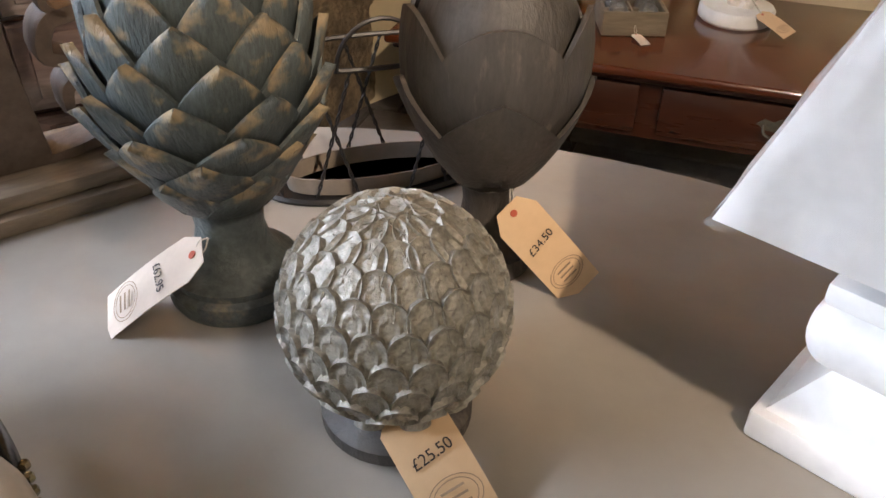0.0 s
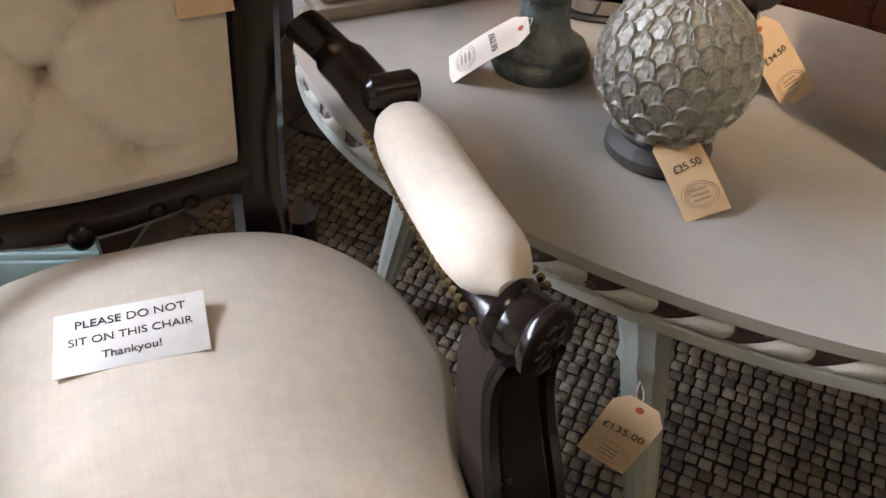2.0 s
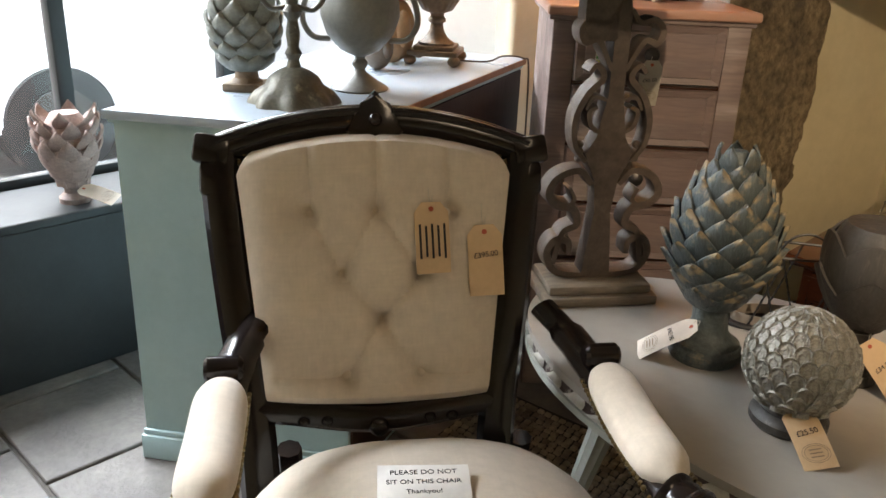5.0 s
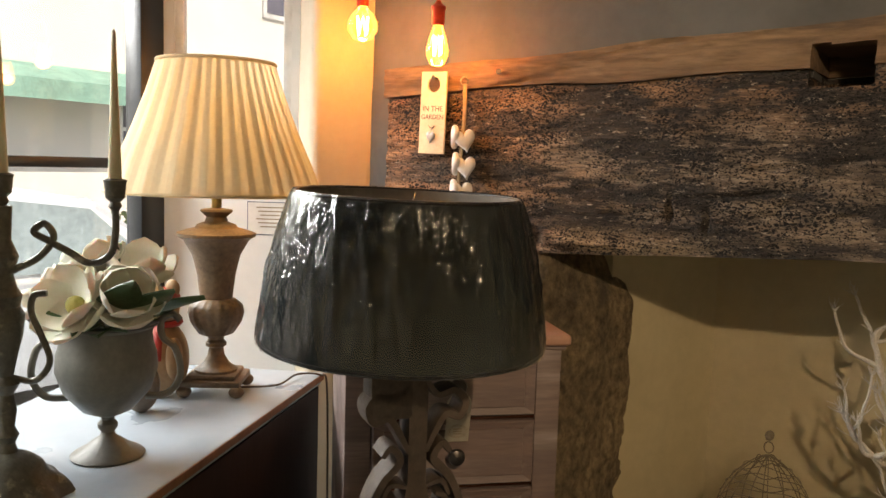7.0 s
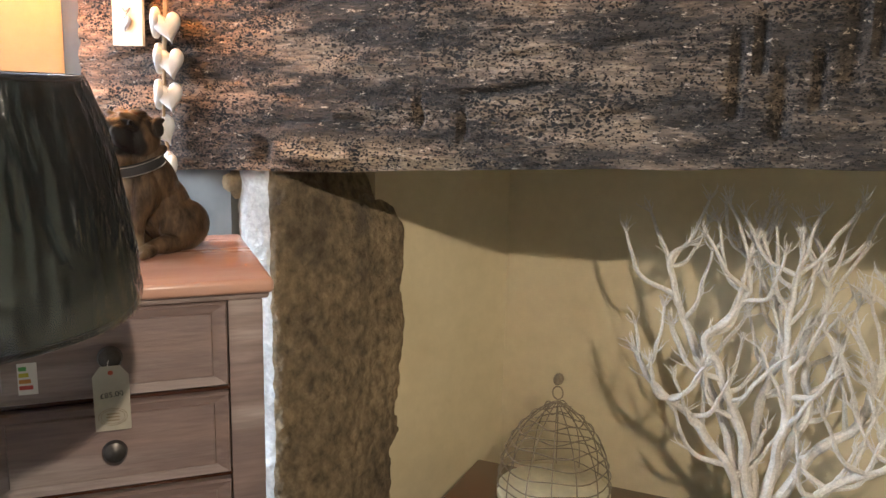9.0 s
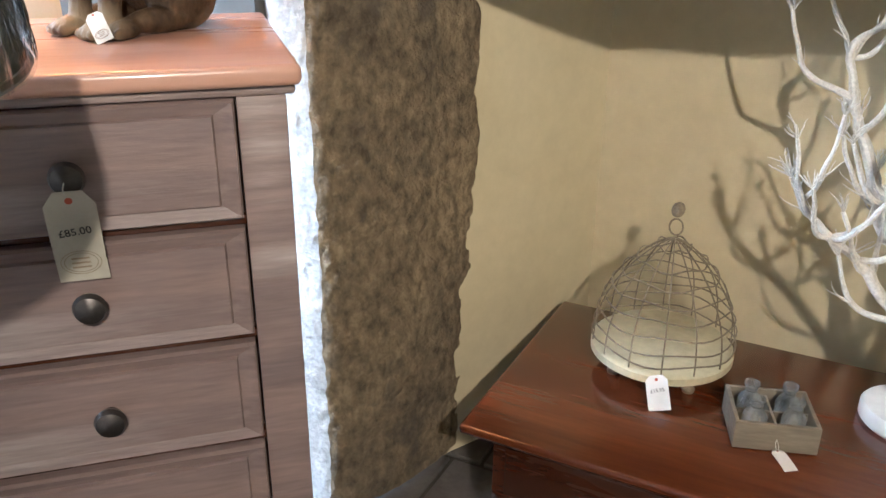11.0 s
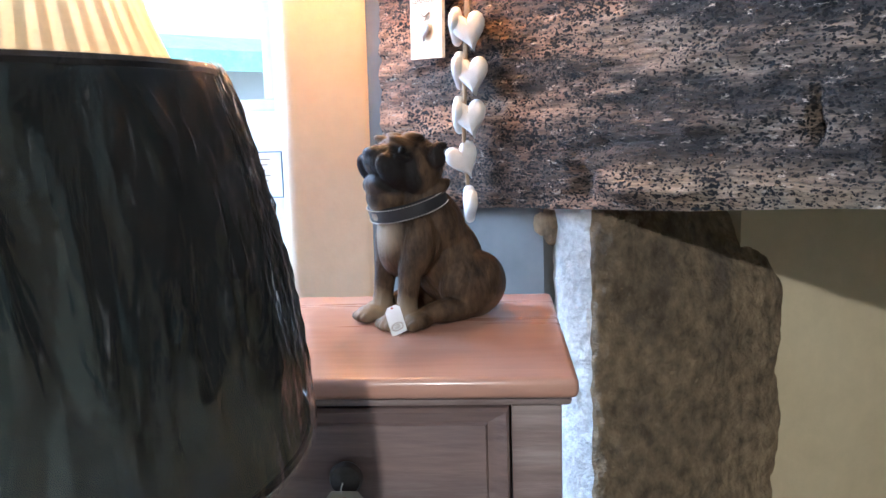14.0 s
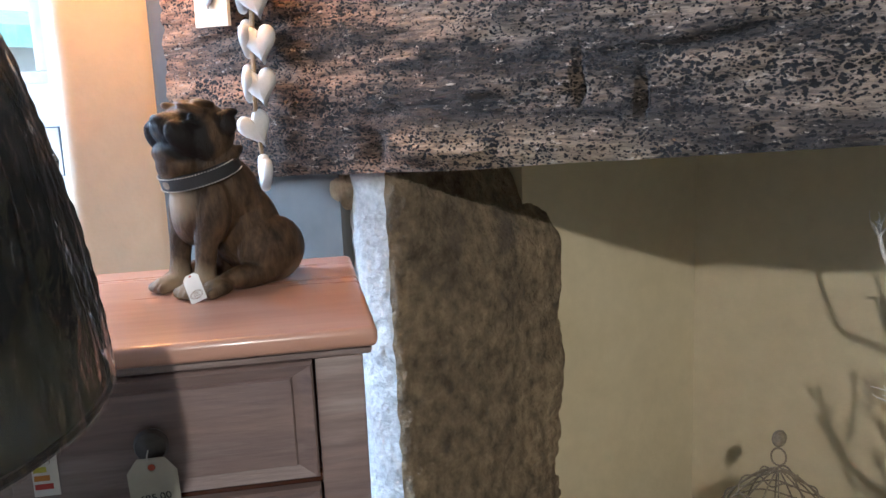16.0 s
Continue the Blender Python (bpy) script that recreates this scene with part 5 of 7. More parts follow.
mod.mode, mod.voxel_size, mod.use_smooth_shade = "VOXEL", 0.0023, True
mod = dog.modifiers.new("soften", "SMOOTH")
mod.factor, mod.iterations = 0.5, 3
face = math.atan2(-0.73 * 0.82 - 0.68 * 0.57, -0.68 * 0.82 + 0.73 * 0.57)
DM = Matrix.Translation((-1.090, 1.490, 1.149)) @ Matrix.Rotation(face, 4, "Z") @ Matrix.Scale(0.99, 4)
dog.matrix_basis = DM
tagged(dog, "brown painted resin dog statue sitting on the chest, looking up", "statue")
collar = thing("dog_collar", DM, "dark grey leather collar with pale studs on the dog statue", "collar")
tilt_m = Matrix.Translation((0.036, 0, 0.186)) @ Matrix.Rotation(radians(16), 4, "Y")
part("strap", lathe([(0.056, -0.012), (0.0625, -0.010), (0.0625, 0.010), (0.056, 0.012), (0.052, 0.0), (0.056, -0.012)], 40, m=tilt_m), material("dark_grey_leather", (0.022, 0.023, 0.026), 0.5, scale=40, bump=0.2), collar)
for z in (-0.0098, 0.0098):
    part("stud_trim", studs([tilt_m @ Vector((0.0632 * math.cos(a / 40), 0.0632 * math.sin(a / 40), z)) for a in range(252)], 0.0045, 0.0011), WHITE_CARD, collar, "row of pale studs")
pp = DM @ Vector((0.098, 0.046, 0.034))
price_tag(pp, pp + Vector((0.030, -0.012, -0.030)), (0.5, -0.75, 0.45), 0.024, "", WHITE_CARD, stamp=True, label="small white price tag tied to the dog's paw", knot=DM @ Vector((0.084, 0.040, 0.036)))

# ---- painted cabinet by the window ----
cab = thing("painted_cabinet", Matrix(), "pale blue painted cabinet with an unpainted dark brown back", "cabinet")
A, B, CC, D = (Vector(p) for p in ((-1.542, -0.027), (-1.082, 0.295), (-1.505, 1.40), (-2.08, 1.12)))
mid = (A + B + CC + D) / 4


def inset(k):
    return [tuple(mid + (p - mid) * k) for p in (A, B, CC, D)]


part("body", prism(inset(0.965), 0.895), BLUE_PAINT, cab, smooth=False)
part("top", prism(inset(1.0), 0.022, m=Matrix.Translation((0, 0, 0.903)), bevel=0.003), BLUE_TOP, cab, "blue-grey painted top")
part("top_moulding", prism(inset(0.983), 0.009, m=Matrix.Translation((0, 0, 0.894))), BLUE_PAINT, cab)
u_, v_ = (B - A).normalized(), Vector(((B - A).y, -(B - A).x)).normalized()
Ai, Bi, Ci = (mid + (p - mid) * 0.965 for p in (A, B, CC))
ang_ab = math.atan2(u_.y, u_.x)
part("plinth", boxed(((Bi - Ai).length + 0.02, 0.016, 0.07), Matrix.Translation((*((Ai + Bi) / 2 + v_ * 0.008), 0.035)) @ Matrix.Rotation(ang_ab, 4, "Z"), 0.004), BLUE_PAINT, cab)
part("plinth_bead", boxed(((Bi - Ai).length + 0.01, 0.010, 0.016), Matrix.Translation((*((Ai + Bi) / 2 + v_ * 0.005), 0.078)) @ Matrix.Rotation(ang_ab, 4, "Z"), 0.004), BLUE_PAINT, cab)
w_ = (CC - B).normalized()
nb = Vector((w_.y, -w_.x))
ang_bc = math.atan2(w_.y, w_.x)
part("back_board", boxed(((Ci - Bi).length - 0.02, 0.006, 0.87), Matrix.Translation((*((Bi + Ci) / 2 + nb * 0.004), 0.455)) @ Matrix.Rotation(ang_bc, 4, "Z")), DARK_WOOD, cab, "unpainted dark brown back board")
part("top_edge", boxed(((CC - B).length - 0.004, 0.003, 0.018), Matrix.Translation((*((B + CC) / 2 + nb * 0.001), 0.914)) @ Matrix.Rotation(ang_bc, 4, "Z")), EDGE_WOOD, cab, "bare wooden edge of the top")
tri = thing("warning_sticker", Matrix.Translation((*(Ai + (Bi - Ai) * 0.36 + v_ * 0.002), 0.22)) @ Matrix.Rotation(ang_ab, 4, "Z") @ Matrix.Rotation(radians(90), 4, "X"), "red triangular warning sticker on the blue cabinet", "sticker")
part("triangle", prism([(-0.05, -0.035), (0.05, -0.035), (0.0, 0.05)], 0.0008), material("sticker_red", (0.55, 0.03, 0.03), 0.5), tri)
part("triangle_centre", prism([(-0.026, -0.008), (0.026, -0.008), (0.0, 0.034)], 0.0004, m=Matrix.Translation((0, 0, 0.0008))), WHITE_CARD, tri)
for y in (-0.016, -0.025):
    part("lettering_bar", boxed((0.06, 0.004, 0.0004), (0, y, 0.001)), WHITE_CARD, tri)

CZ = 0.925
GREY_URN = material("grey_green_painted_metal", (0.22, 0.215, 0.185), 0.45, scale=8, tint=(0.16, 0.155, 0.135), fine=0.2, bump=0.15)
ANT = material("antique_bronze_paint", (0.15, 0.14, 0.105), 0.42, metal=0.3, scale=14, tint=(0.09, 0.085, 0.065), fine=0.4, bump=0.3, bump_scale=40, spots=(0.33, 0.30, 0.22), spot_scale=20, spot_at=(0.6, 0.72))
GILT = material("aged_gilt_wood", (0.26, 0.175, 0.10), 0.5, scale=10, tint=(0.16, 0.105, 0.06), fine=0.4, bump=0.25, bump_scale=40)

# pleated table lamp
tl = thing("table_lamp", Matrix.Translation((-1.60, 1.07, CZ)) @ Matrix.Rotation(radians(35), 4, "Z"), "lit lamp with a fluted urn base and pleated cream shade", "lamp")
part("plinth", boxed((0.155, 0.155, 0.016), (0, 0, 0.036), 0.004), GILT, tl)
part("plinth_step", boxed((0.125, 0.125, 0.014), (0, 0, 0.05), 0.005), GILT, tl)
for sx in (-1, 1):
    for sy in (-1, 1):
        part("scroll_foot", ball((0.02, 0.02, 0.016), (sx * 0.068, sy * 0.068, 0.016), seg=14, rings=8), GILT, tl)
part("foot", lathe([(0.056, 0.057), (0.056, 0.064), (0.045, 0.07), (0.035, 0.078), (0.022, 0.10), (0.019, 0.12), (0.027, 0.126), (0.027, 0.134), (0.02, 0.142), (0.022, 0.15)], 32), GILT, tl)
part("fluted_bowl", lathe([(0.022, 0.15), (0.045, 0.16), (0.064, 0.19), (0.070, 0.215), (0.066, 0.236), (0.05, 0.25), (0.042, 0.254)], 72, wave=lambda a, k: 1 + (0.045 if 0 < k < 6 else 0.0) * abs(math.sin(a * 9))), GILT, tl)
part("vase", lathe([(0.042, 0.254), (0.044, 0.27), (0.05, 0.32), (0.062, 0.37), (0.085, 0.41), (0.102, 0.42), (0.102, 0.428), (0.08, 0.436), (0.055, 0.442), (0.05, 0.45), (0.03, 0.458), (0.026, 0.47), (0.042, 0.485), (0.04, 0.49), (0.012, 0.494)], 40), GILT, tl)
part("lamp_tube", lathe([(0.013, 0.49), (0.013, 0.62)], 16), material("brass_tube", (0.6, 0.42, 0.16), 0.3, metal=1.0), tl)
part("bulb", ball((0.028, 0.028, 0.04), (0, 0, 0.655), seg=16, rings=10), glowing("warm_bulb", (1.0, 0.62, 0.25), 12), tl)
ps = lathe([(0.272, 0.535), (0.243, 0.61), (0.205, 0.70), (0.172, 0.79), (0.147, 0.868)], 264, wave=lambda a, k: 1 + 0.022 * abs(((a * 22 / math.pi) % 2) - 1))
pleat = part("shade", ps, [CREAM_SHADE, CREAM_FOLD], tl, "pleated cream cloth shade")
bmm = bmesh.new()
bmm.from_mesh(pleat.data)
bmesh.ops.delete(bmm, geom=[f for f in bmm.faces if len(f.verts) > 8], context="FACES_ONLY")
for f in bmm.faces:
    c = f.calc_center_median()
    f.material_index = int((math.atan2(c.y, c.x) / (2 * math.pi) * 44) % 1.0 > 0.5)
bmm.to_mesh(pleat.data)
bmm.free()
for r, z in ((0.2745, 0.535), (0.149, 0.868)):
    part("binding", tube([(r * math.cos(a * math.pi / 36), r * math.sin(a * math.pi / 36), z) for a in range(73)], 0.005, 6, caps=False), CREAM_SHADE, pleat)
cord = thing("lamp_cord", Matrix(), "thin brown lamp flex trailing over the cabinet edge", "cable")
part("flex", tube(smooth_path([(-1.55, 1.10, CZ + 0.012), (-1.50, 1.20, CZ + 0.006), (-1.52, 1.30, CZ + 0.012), (-1.48, 1.355, CZ + 0.006), (-1.462, 1.365, CZ - 0.03), (-1.458, 1.37, 0.6), (-1.455, 1.37, 0.1)], 8), 0.003, 6), material("brown_flex", (0.09, 0.06, 0.04), 0.5), cord)

# goblet urn with flowers
urn = thing("goblet_urn", Matrix.Translation((-1.405, 0.60, CZ)) @ Matrix.Rotation(radians(45), 4, "Z"), "grey-green painted goblet urn with curled handles", "urn")
part("foot", lathe([(0.072, 0), (0.074, 0.004), (0.07, 0.008), (0.045, 0.022), (0.03, 0.034), (0.016, 0.044), (0.013, 0.052), (0.02, 0.062), (0.02, 0.07), (0.013, 0.078), (0.014, 0.084)], 40, wave=lambda a, k: 1 + 0.02 * abs(math.sin(6 * a)) * (2 < k < 5)), GREY_URN, urn)
part("bowl", lathe([(0.014, 0.084), (0.05, 0.10), (0.085, 0.14), (0.10, 0.185), (0.098, 0.22), (0.088, 0.25), (0.092, 0.272), (0.105, 0.28), (0.104, 0.284), (0.086, 0.275), (0.084, 0.25), (0.092, 0.21)], 48), GREY_URN, urn)
for s in (-1, 1):
    part("handle", tube(smooth_path([(s * 0.075, 0, 0.125), (s * 0.12, 0, 0.13), (s * 0.145, 0, 0.17), (s * 0.135, 0, 0.225), (s * 0.11, 0, 0.25), (s * 0.108, 0, 0.285), (s * 0.13, 0, 0.298), (s * 0.145, 0, 0.285)], 6), 0.0075, 8), GREY_URN, urn)
PETAL = material("cream_white_petal", (0.80, 0.77, 0.66), 0.7, scale=20, fine=0.06, subsurface=0.1, tint=(0.74, 0.71, 0.56))
GREEN = material("green_leaf", (0.07, 0.13, 0.05), 0.45, scale=18, tint=(0.04, 0.085, 0.03), fine=0.25, bump=0.2)
POLLEN = material("yellow_flower_centre", (0.42, 0.36, 0.10), 0.8, scale=60, bump=0.5)
bunch = thing("flower_bunch", Matrix.Translation((-1.405, 0.60, CZ + 0.25)), "artificial white magnolia flowers with green leaves", "flowers")


def bloom(parent, m, r, open_):
    fl_ = part("bloom", ball(0.22 * r, Matrix.Translation((0, 0, 0.12 * r)), seg=12, rings=8), POLLEN, parent, "white flower with a yellow centre")
    fl_.matrix_basis = m
    for ring, n_, tilt in ((0, 5, open_), (1, 6, open_ + 24)):
        bm = scale_leaf(r * 0.85, r * 1.0, r * 0.34, -r * 0.10, tip=7.0)
        ob = part("petal", bm, PETAL, fl_)
        mesh = ob.data
        for k in range(n_):
            if k:
                ob = new("petal", mesh)
                ob.parent = fl_
            ob.matrix_basis = Matrix.Rotation(2 * math.pi * (k + 0.5 * ring) / n_, 4, "Z") @ pose(0, -0.08 * r, 0, -(180 - tilt) + 180, 0, 0) @ pose(0, 0, 0, 2 * 0, random.uniform(-8, 8), 0)


for p, r, rot, op in (((0.02, -0.075, 0.075), 0.088, (55, 15, 0), 34), ((0.03, 0.05, 0.115), 0.090, (12, 14, 0), 24), ((-0.08, -0.045, 0.07), 0.078, (25, -42, 0), 28), ((0.095, -0.02, 0.085), 0.075, (25, 48, 0), 26), ((-0.03, 0.0, 0.13), 0.078, (14, -14, 0), 22), ((-0.06, 0.07, 0.09), 0.07, (-30, -20, 0), 26)):
    bloom(bunch, pose(*p, *rot), r, op)
for k in range(12):
    a = 2 * math.pi * k / 16 + random.uniform(-0.15, 0.15)
    ob = part("leaf", scale_leaf(0.05, 0.085, 0.014, 0.008, tip=2.6), GREEN, bunch)
    ob.matrix_basis = Matrix.Rotation(a, 4, "Z") @ pose(0, -0.05, 0.03, random.uniform(35, 80), random.uniform(-20, 20), 0)
for a in range(3):
    ob = part("leaf", scale_leaf(0.085, 0.15, 0.02, 0.012, tip=2.6), GREEN, bunch)
    ob.matrix_basis = Matrix.Rotation(radians(62 + 24 * a), 4, "Z") @ pose(0, -0.07, 0.05, 42 + 10 * a, 15, 0)
part("bud", ball((0.012, 0.012, 0.03), (0.0, 0.02, 0.165), seg=10, rings=8), GREEN, bunch)
part("stem", tube([(0.0, 0.0, -0.03), (0.0, 0.01, 0.15)], 0.004, 6), GREEN, bunch)
for k in range(6):
    part("stem", tube([(0.02 * math.cos(k), 0.02 * math.sin(k), -0.04), (0.05 * math.cos(k), 0.05 * math.sin(k), 0.05)], 0.003, 5), GREEN, bunch)

# candelabra
can = thing("candelabra", Matrix.Translation((-1.365, 0.365, CZ)) @ Matrix.Rotation(radians(42), 4, "Z"), "antique bronze candelabra with tall cream candles", "candelabra")
part("base", lathe([(0.105, 0.0), (0.10, 0.012), (0.088, 0.028), (0.068, 0.042), (0.058, 0.06), (0.04, 0.074), (0.018, 0.084)], 64, wave=lambda a, k: 1 + (0.07 if k < 3 else 0.02) * math.sin(a * 8) * (1 - 0.1 * k)), ANT, can)
part("stem", lathe([(0.018, 0.08), (0.013, 0.10), (0.02, 0.115), (0.013, 0.13), (0.017, 0.16), (0.012, 0.19), (0.024, 0.21), (0.013, 0.225), (0.02, 0.26), (0.03, 0.30), (0.034, 0.335), (0.026, 0.35), (0.03, 0.37), (0.022, 0.385), (0.016, 0.41), (0.026, 0.44), (0.014, 0.47), (0.017, 0.53)], 28), ANT, can)
WAX = material("ivory_candle_wax", (0.72, 0.64, 0.42), 0.45, scale=6, fine=0.05, subsurface=0.2)


def candle_cup(m, parent):
    cup = part("candle_cup", lathe([(0.006, 0.0), (0.012, 0.008), (0.009, 0.016), (0.017, 0.024), (0.019, 0.05), (0.021, 0.055), (0.015, 0.058)], 24, m=m), ANT, parent)
    part("candle", lathe([(0.0125, 0.045), (0.012, 0.06), (0.0035, 0.315), (0.001, 0.32)], 16, m=m), WAX, cup, "tall tapered cream candle")


candle_cup(Matrix.Translation((0, 0, 0.53)), can)
for k in range(2):
    rot = Matrix.Rotation(math.pi * k, 4, "Z")
    arm = part("arm", tube([rot @ p for p in smooth_path([(0.015, 0, 0.415), (0.06, 0, 0.44), (0.085, 0, 0.475), (0.07, 0, 0.50), (0.052, 0, 0.485), (0.075, 0, 0.47), (0.11, 0, 0.45), (0.145, 0, 0.43), (0.18, 0, 0.445), (0.19, 0, 0.485), (0.19, 0, 0.53)], 6)], 0.0065, 8), ANT, can)
    candle_cup(rot @ Matrix.Translation((0.19, 0, 0.525)), arm)
    part("scroll_arm", tube([rot @ p for p in smooth_path([(0.012, 0, 0.22), (0.05, 0, 0.215), (0.075, 0, 0.25), (0.06, 0, 0.30), (0.045, 0, 0.34), (0.05, 0, 0.37), (0.072, 0, 0.375)], 6)], 0.006, 8), ANT, can)

# artichoke finial beside the candelabra
art = thing("artichoke_finial", Matrix.Translation((-1.56, 0.36, CZ)) @ Matrix.Rotation(radians(42), 4, "Z"), "grey-green resin artichoke finial on a square foot", "finial")
ART = material("pale_green_grey_resin", (0.27, 0.28, 0.24), 0.5, scale=12, tint=(0.18, 0.19, 0.165), fine=0.35, bump=0.3, bump_scale=40)
part("foot", boxed((0.10, 0.10, 0.02), (0, 0, 0.01), 0.004), GILT, art)
part("neck", lathe([(0.04, 0.02), (0.03, 0.03), (0.028, 0.05), (0.036, 0.065)], 28), GILT, art)


def art_r(z):
    t = max(0.0, min(1.0, (z - 0.06) / 0.22))
    return 0.082 * math.sin(math.pi * (0.15 + 0.75 * t)) ** 0.8


part("core", lathe([(max(0.003, art_r(0.06 + 0.21 * k / 12) * 0.96), 0.06 + 0.21 * k / 12) for k in range(13)], 28), ART, art)
leaves_round(art, ART, [(0.05 + 0.03 * k, max(5, 9 - k // 2), 0.070 - 0.003 * k, 0.056, 0.013, -0.010, 8 + math.degrees(math.atan((art_r(0.09 + 0.03 * k) - art_r(0.05 + 0.03 * k)) / 0.04)), 0.5 * (k % 2)) for k in range(7)], art_r)

# two small bear ornaments with a red scarf
TAN = material("tan_painted_pottery", (0.42, 0.26, 0.13), 0.5, scale=9, tint=(0.34, 0.20, 0.10), fine=0.15, bump=0.1)
BROWN = material("brown_painted_pottery", (0.20, 0.15, 0.11), 0.5, scale=9, fine=0.15)
REDP = material("red_painted_scarf", (0.50, 0.045, 0.03), 0.5, scale=20, fine=0.2)


def ornament(m, size, body_mat, label):
    bm = bmesh.new()
    for c, r in (((0, 0, 0.10), (0.07, 0.065, 0.10)), ((0, -0.01, 0.235), (0.05, 0.048, 0.048)), ((0.03, 0, 0.285), (0.02, 0.012, 0.024)), ((-0.03, 0, 0.285), (0.02, 0.012, 0.024)), ((0.055, -0.035, 0.11), (0.02, 0.025, 0.055)), ((-0.055, -0.035, 0.11), (0.02, 0.025, 0.055))):
        ball(r, c, bm, 20, 14)
    n0 = len(bm.faces)
    lathe([(0.047, 0.188), (0.053, 0.195), (0.05, 0.204), (0.04, 0.204)], 28, bm)
    tube([(0.02, -0.045, 0.195), (0.025, -0.068, 0.15), (0.025, -0.072, 0.11)], 0.014, 8, bm, squash=0.4)
    ball((0.052, 0.05, 0.03), (0, -0.008, 0.258), bm, 20, 10)
    bm.faces.ensure_lookup_table()
    for f in bm.faces[n0:]:
        f.material_index = 1
    ob = part("bear_ornament", bm, [body_mat, REDP], None)
    ob.matrix_basis = m @ Matrix.Scale(size, 4)
    return tagged(ob, label, "ornament", "bear ornaments")


ornament(Matrix.Translation((-1.675, 0.955, CZ)) @ Matrix.Rotation(radians(20), 4, "Z"), 1.0, TAN, "tan pottery bear ornament with a red scarf and cap")
ornament(Matrix.Translation((-1.60, 0.83, CZ)) @ Matrix.Rotation(radians(30), 4, "Z"), 0.66, BROWN, "smaller brown pottery bear ornament beside the tan one")


# ---- fireplace beam ----
def worm_eaten_oak():
    """Old oak along x: warm brown at the end by the window, charred and split further on, riddled with worm holes."""
    mat = bpy.data.materials.new("worm_eaten_charred_oak")
    mat.use_nodes = True
    nt = mat.node_tree
    n, l = nt.nodes, nt.links
    p, tc = n["Principled BSDF"], n.new("ShaderNodeTexCoord")

    def mapped(scale, turn=0.0):
        m = n.new("ShaderNodeMapping")
        m.inputs["Scale"].default_value, m.inputs["Rotation"].default_value = scale, (0, radians(turn), 0)
        l.new(tc.outputs["Object"], m.inputs[0])
        return m.outputs[0]

    def noisy(vec, detail, rough=0.6, warp=0.0):
        t = n.new("ShaderNodeTexNoise")
        t.inputs["Scale"].default_value, t.inputs["Detail"].default_value, t.inputs["Roughness"].default_value, t.inputs["Distortion"].default_value = 1.0, detail, rough, warp
        l.new(vec, t.inputs["Vector"])
        return t.outputs[0]

    def ranged(src, a, b, lo=0.0, hi=1.0):
        r = n.new("ShaderNodeMapRange")
        for k, v in enumerate((a, b, lo, hi)):
            r.inputs[k + 1].default_value = v
        l.new(src, r.inputs[0])
        return r.outputs[0]

    def math_(op, a, b):
        m = n.new("ShaderNodeMath")
        m.operation = op
        for k, v in enumerate((a, b)):
            if isinstance(v, (int, float)):
                m.inputs[k].default_value = v
            else:
                l.new(v, m.inputs[k])
        return m.outputs[0]

    def blend(fac, a, b, mode="MIX"):
        m = n.new("ShaderNodeMix")
        m.data_type, m.blend_type = "RGBA", mode
        if isinstance(fac, float):
            m.inputs[0].default_value = fac
        else:
            l.new(fac, m.inputs[0])
        for k, v in ((6, a), (7, b)):
            if isinstance(v, tuple):
                m.inputs[k].default_value = (*v, 1)
            else:
                l.new(v, m.inputs[k])
        return m.outputs[2]

    sep = n.new("ShaderNodeSeparateXYZ")
    l.new(tc.outputs["Object"], sep.inputs[0])
    broad = noisy(mapped((1.6, 3, 5.0), -6), 5, 0.65)
    along = math_("ADD", sep.outputs[0], math_("MULTIPLY", broad, 1.1))
    # wood, greyer and more charred along the beam, warmer towards its top
    wood = blend(ranged(along, -0.85, -0.25), (0.33, 0.19, 0.115), (0.225, 0.172, 0.128))
    wood = blend(ranged(sep.outputs[2], 1.62, 1.78), wood, (0.29, 0.17, 0.10))
    char = math_("MULTIPLY", ranged(noisy(mapped((2.6, 6, 13), -9), 6, 0.68), 0.41, 0.54), ranged(along, -1.05, -0.30, 0.6, 1.0))
    col = blend(char, wood, (0.040, 0.033, 0.029))
    col = blend(math_("MULTIPLY", ranged(along, 0.30, 0.85), 0.80), col, (0.040, 0.033, 0.028))
    # a scraped tan length along the foot of the beam
    scraped = math_("MULTIPLY", ranged(sep.outputs[2], 1.395, 1.34), math_("MULTIPLY", ranged(along, -0.55, -0.40), ranged(along, 0.16, -0.02)))
    col = blend(math_("MULTIPLY", scraped, 0.65), col, (0.36, 0.27, 0.175))
    fibre = noisy(mapped((26, 60, 190), -11), 5, 0.7)
    col = blend(1.0, col, blend(ranged(fibre, 0.30, 0.66), (0.34, 0.33, 0.32), (1.5, 1.45, 1.38)), "MULTIPLY")
    fleck = math_("MULTIPLY", ranged(noisy(mapped((34, 60, 105), -14), 6, 0.75), 0.585, 0.66), 0.8)
    col = blend(fleck, col, (0.50, 0.41, 0.32))
    # worm holes of two sizes, in swarms
    swarm = noisy(mapped((7, 7, 9)), 5, 0.6)
    warp = n.new("ShaderNodeTexNoise")
    warp.inputs["Scale"].default_value, warp.inputs["Detail"].default_value = 60, 3
    l.new(tc.outputs["Object"], warp.inputs["Vector"])
    holes = None
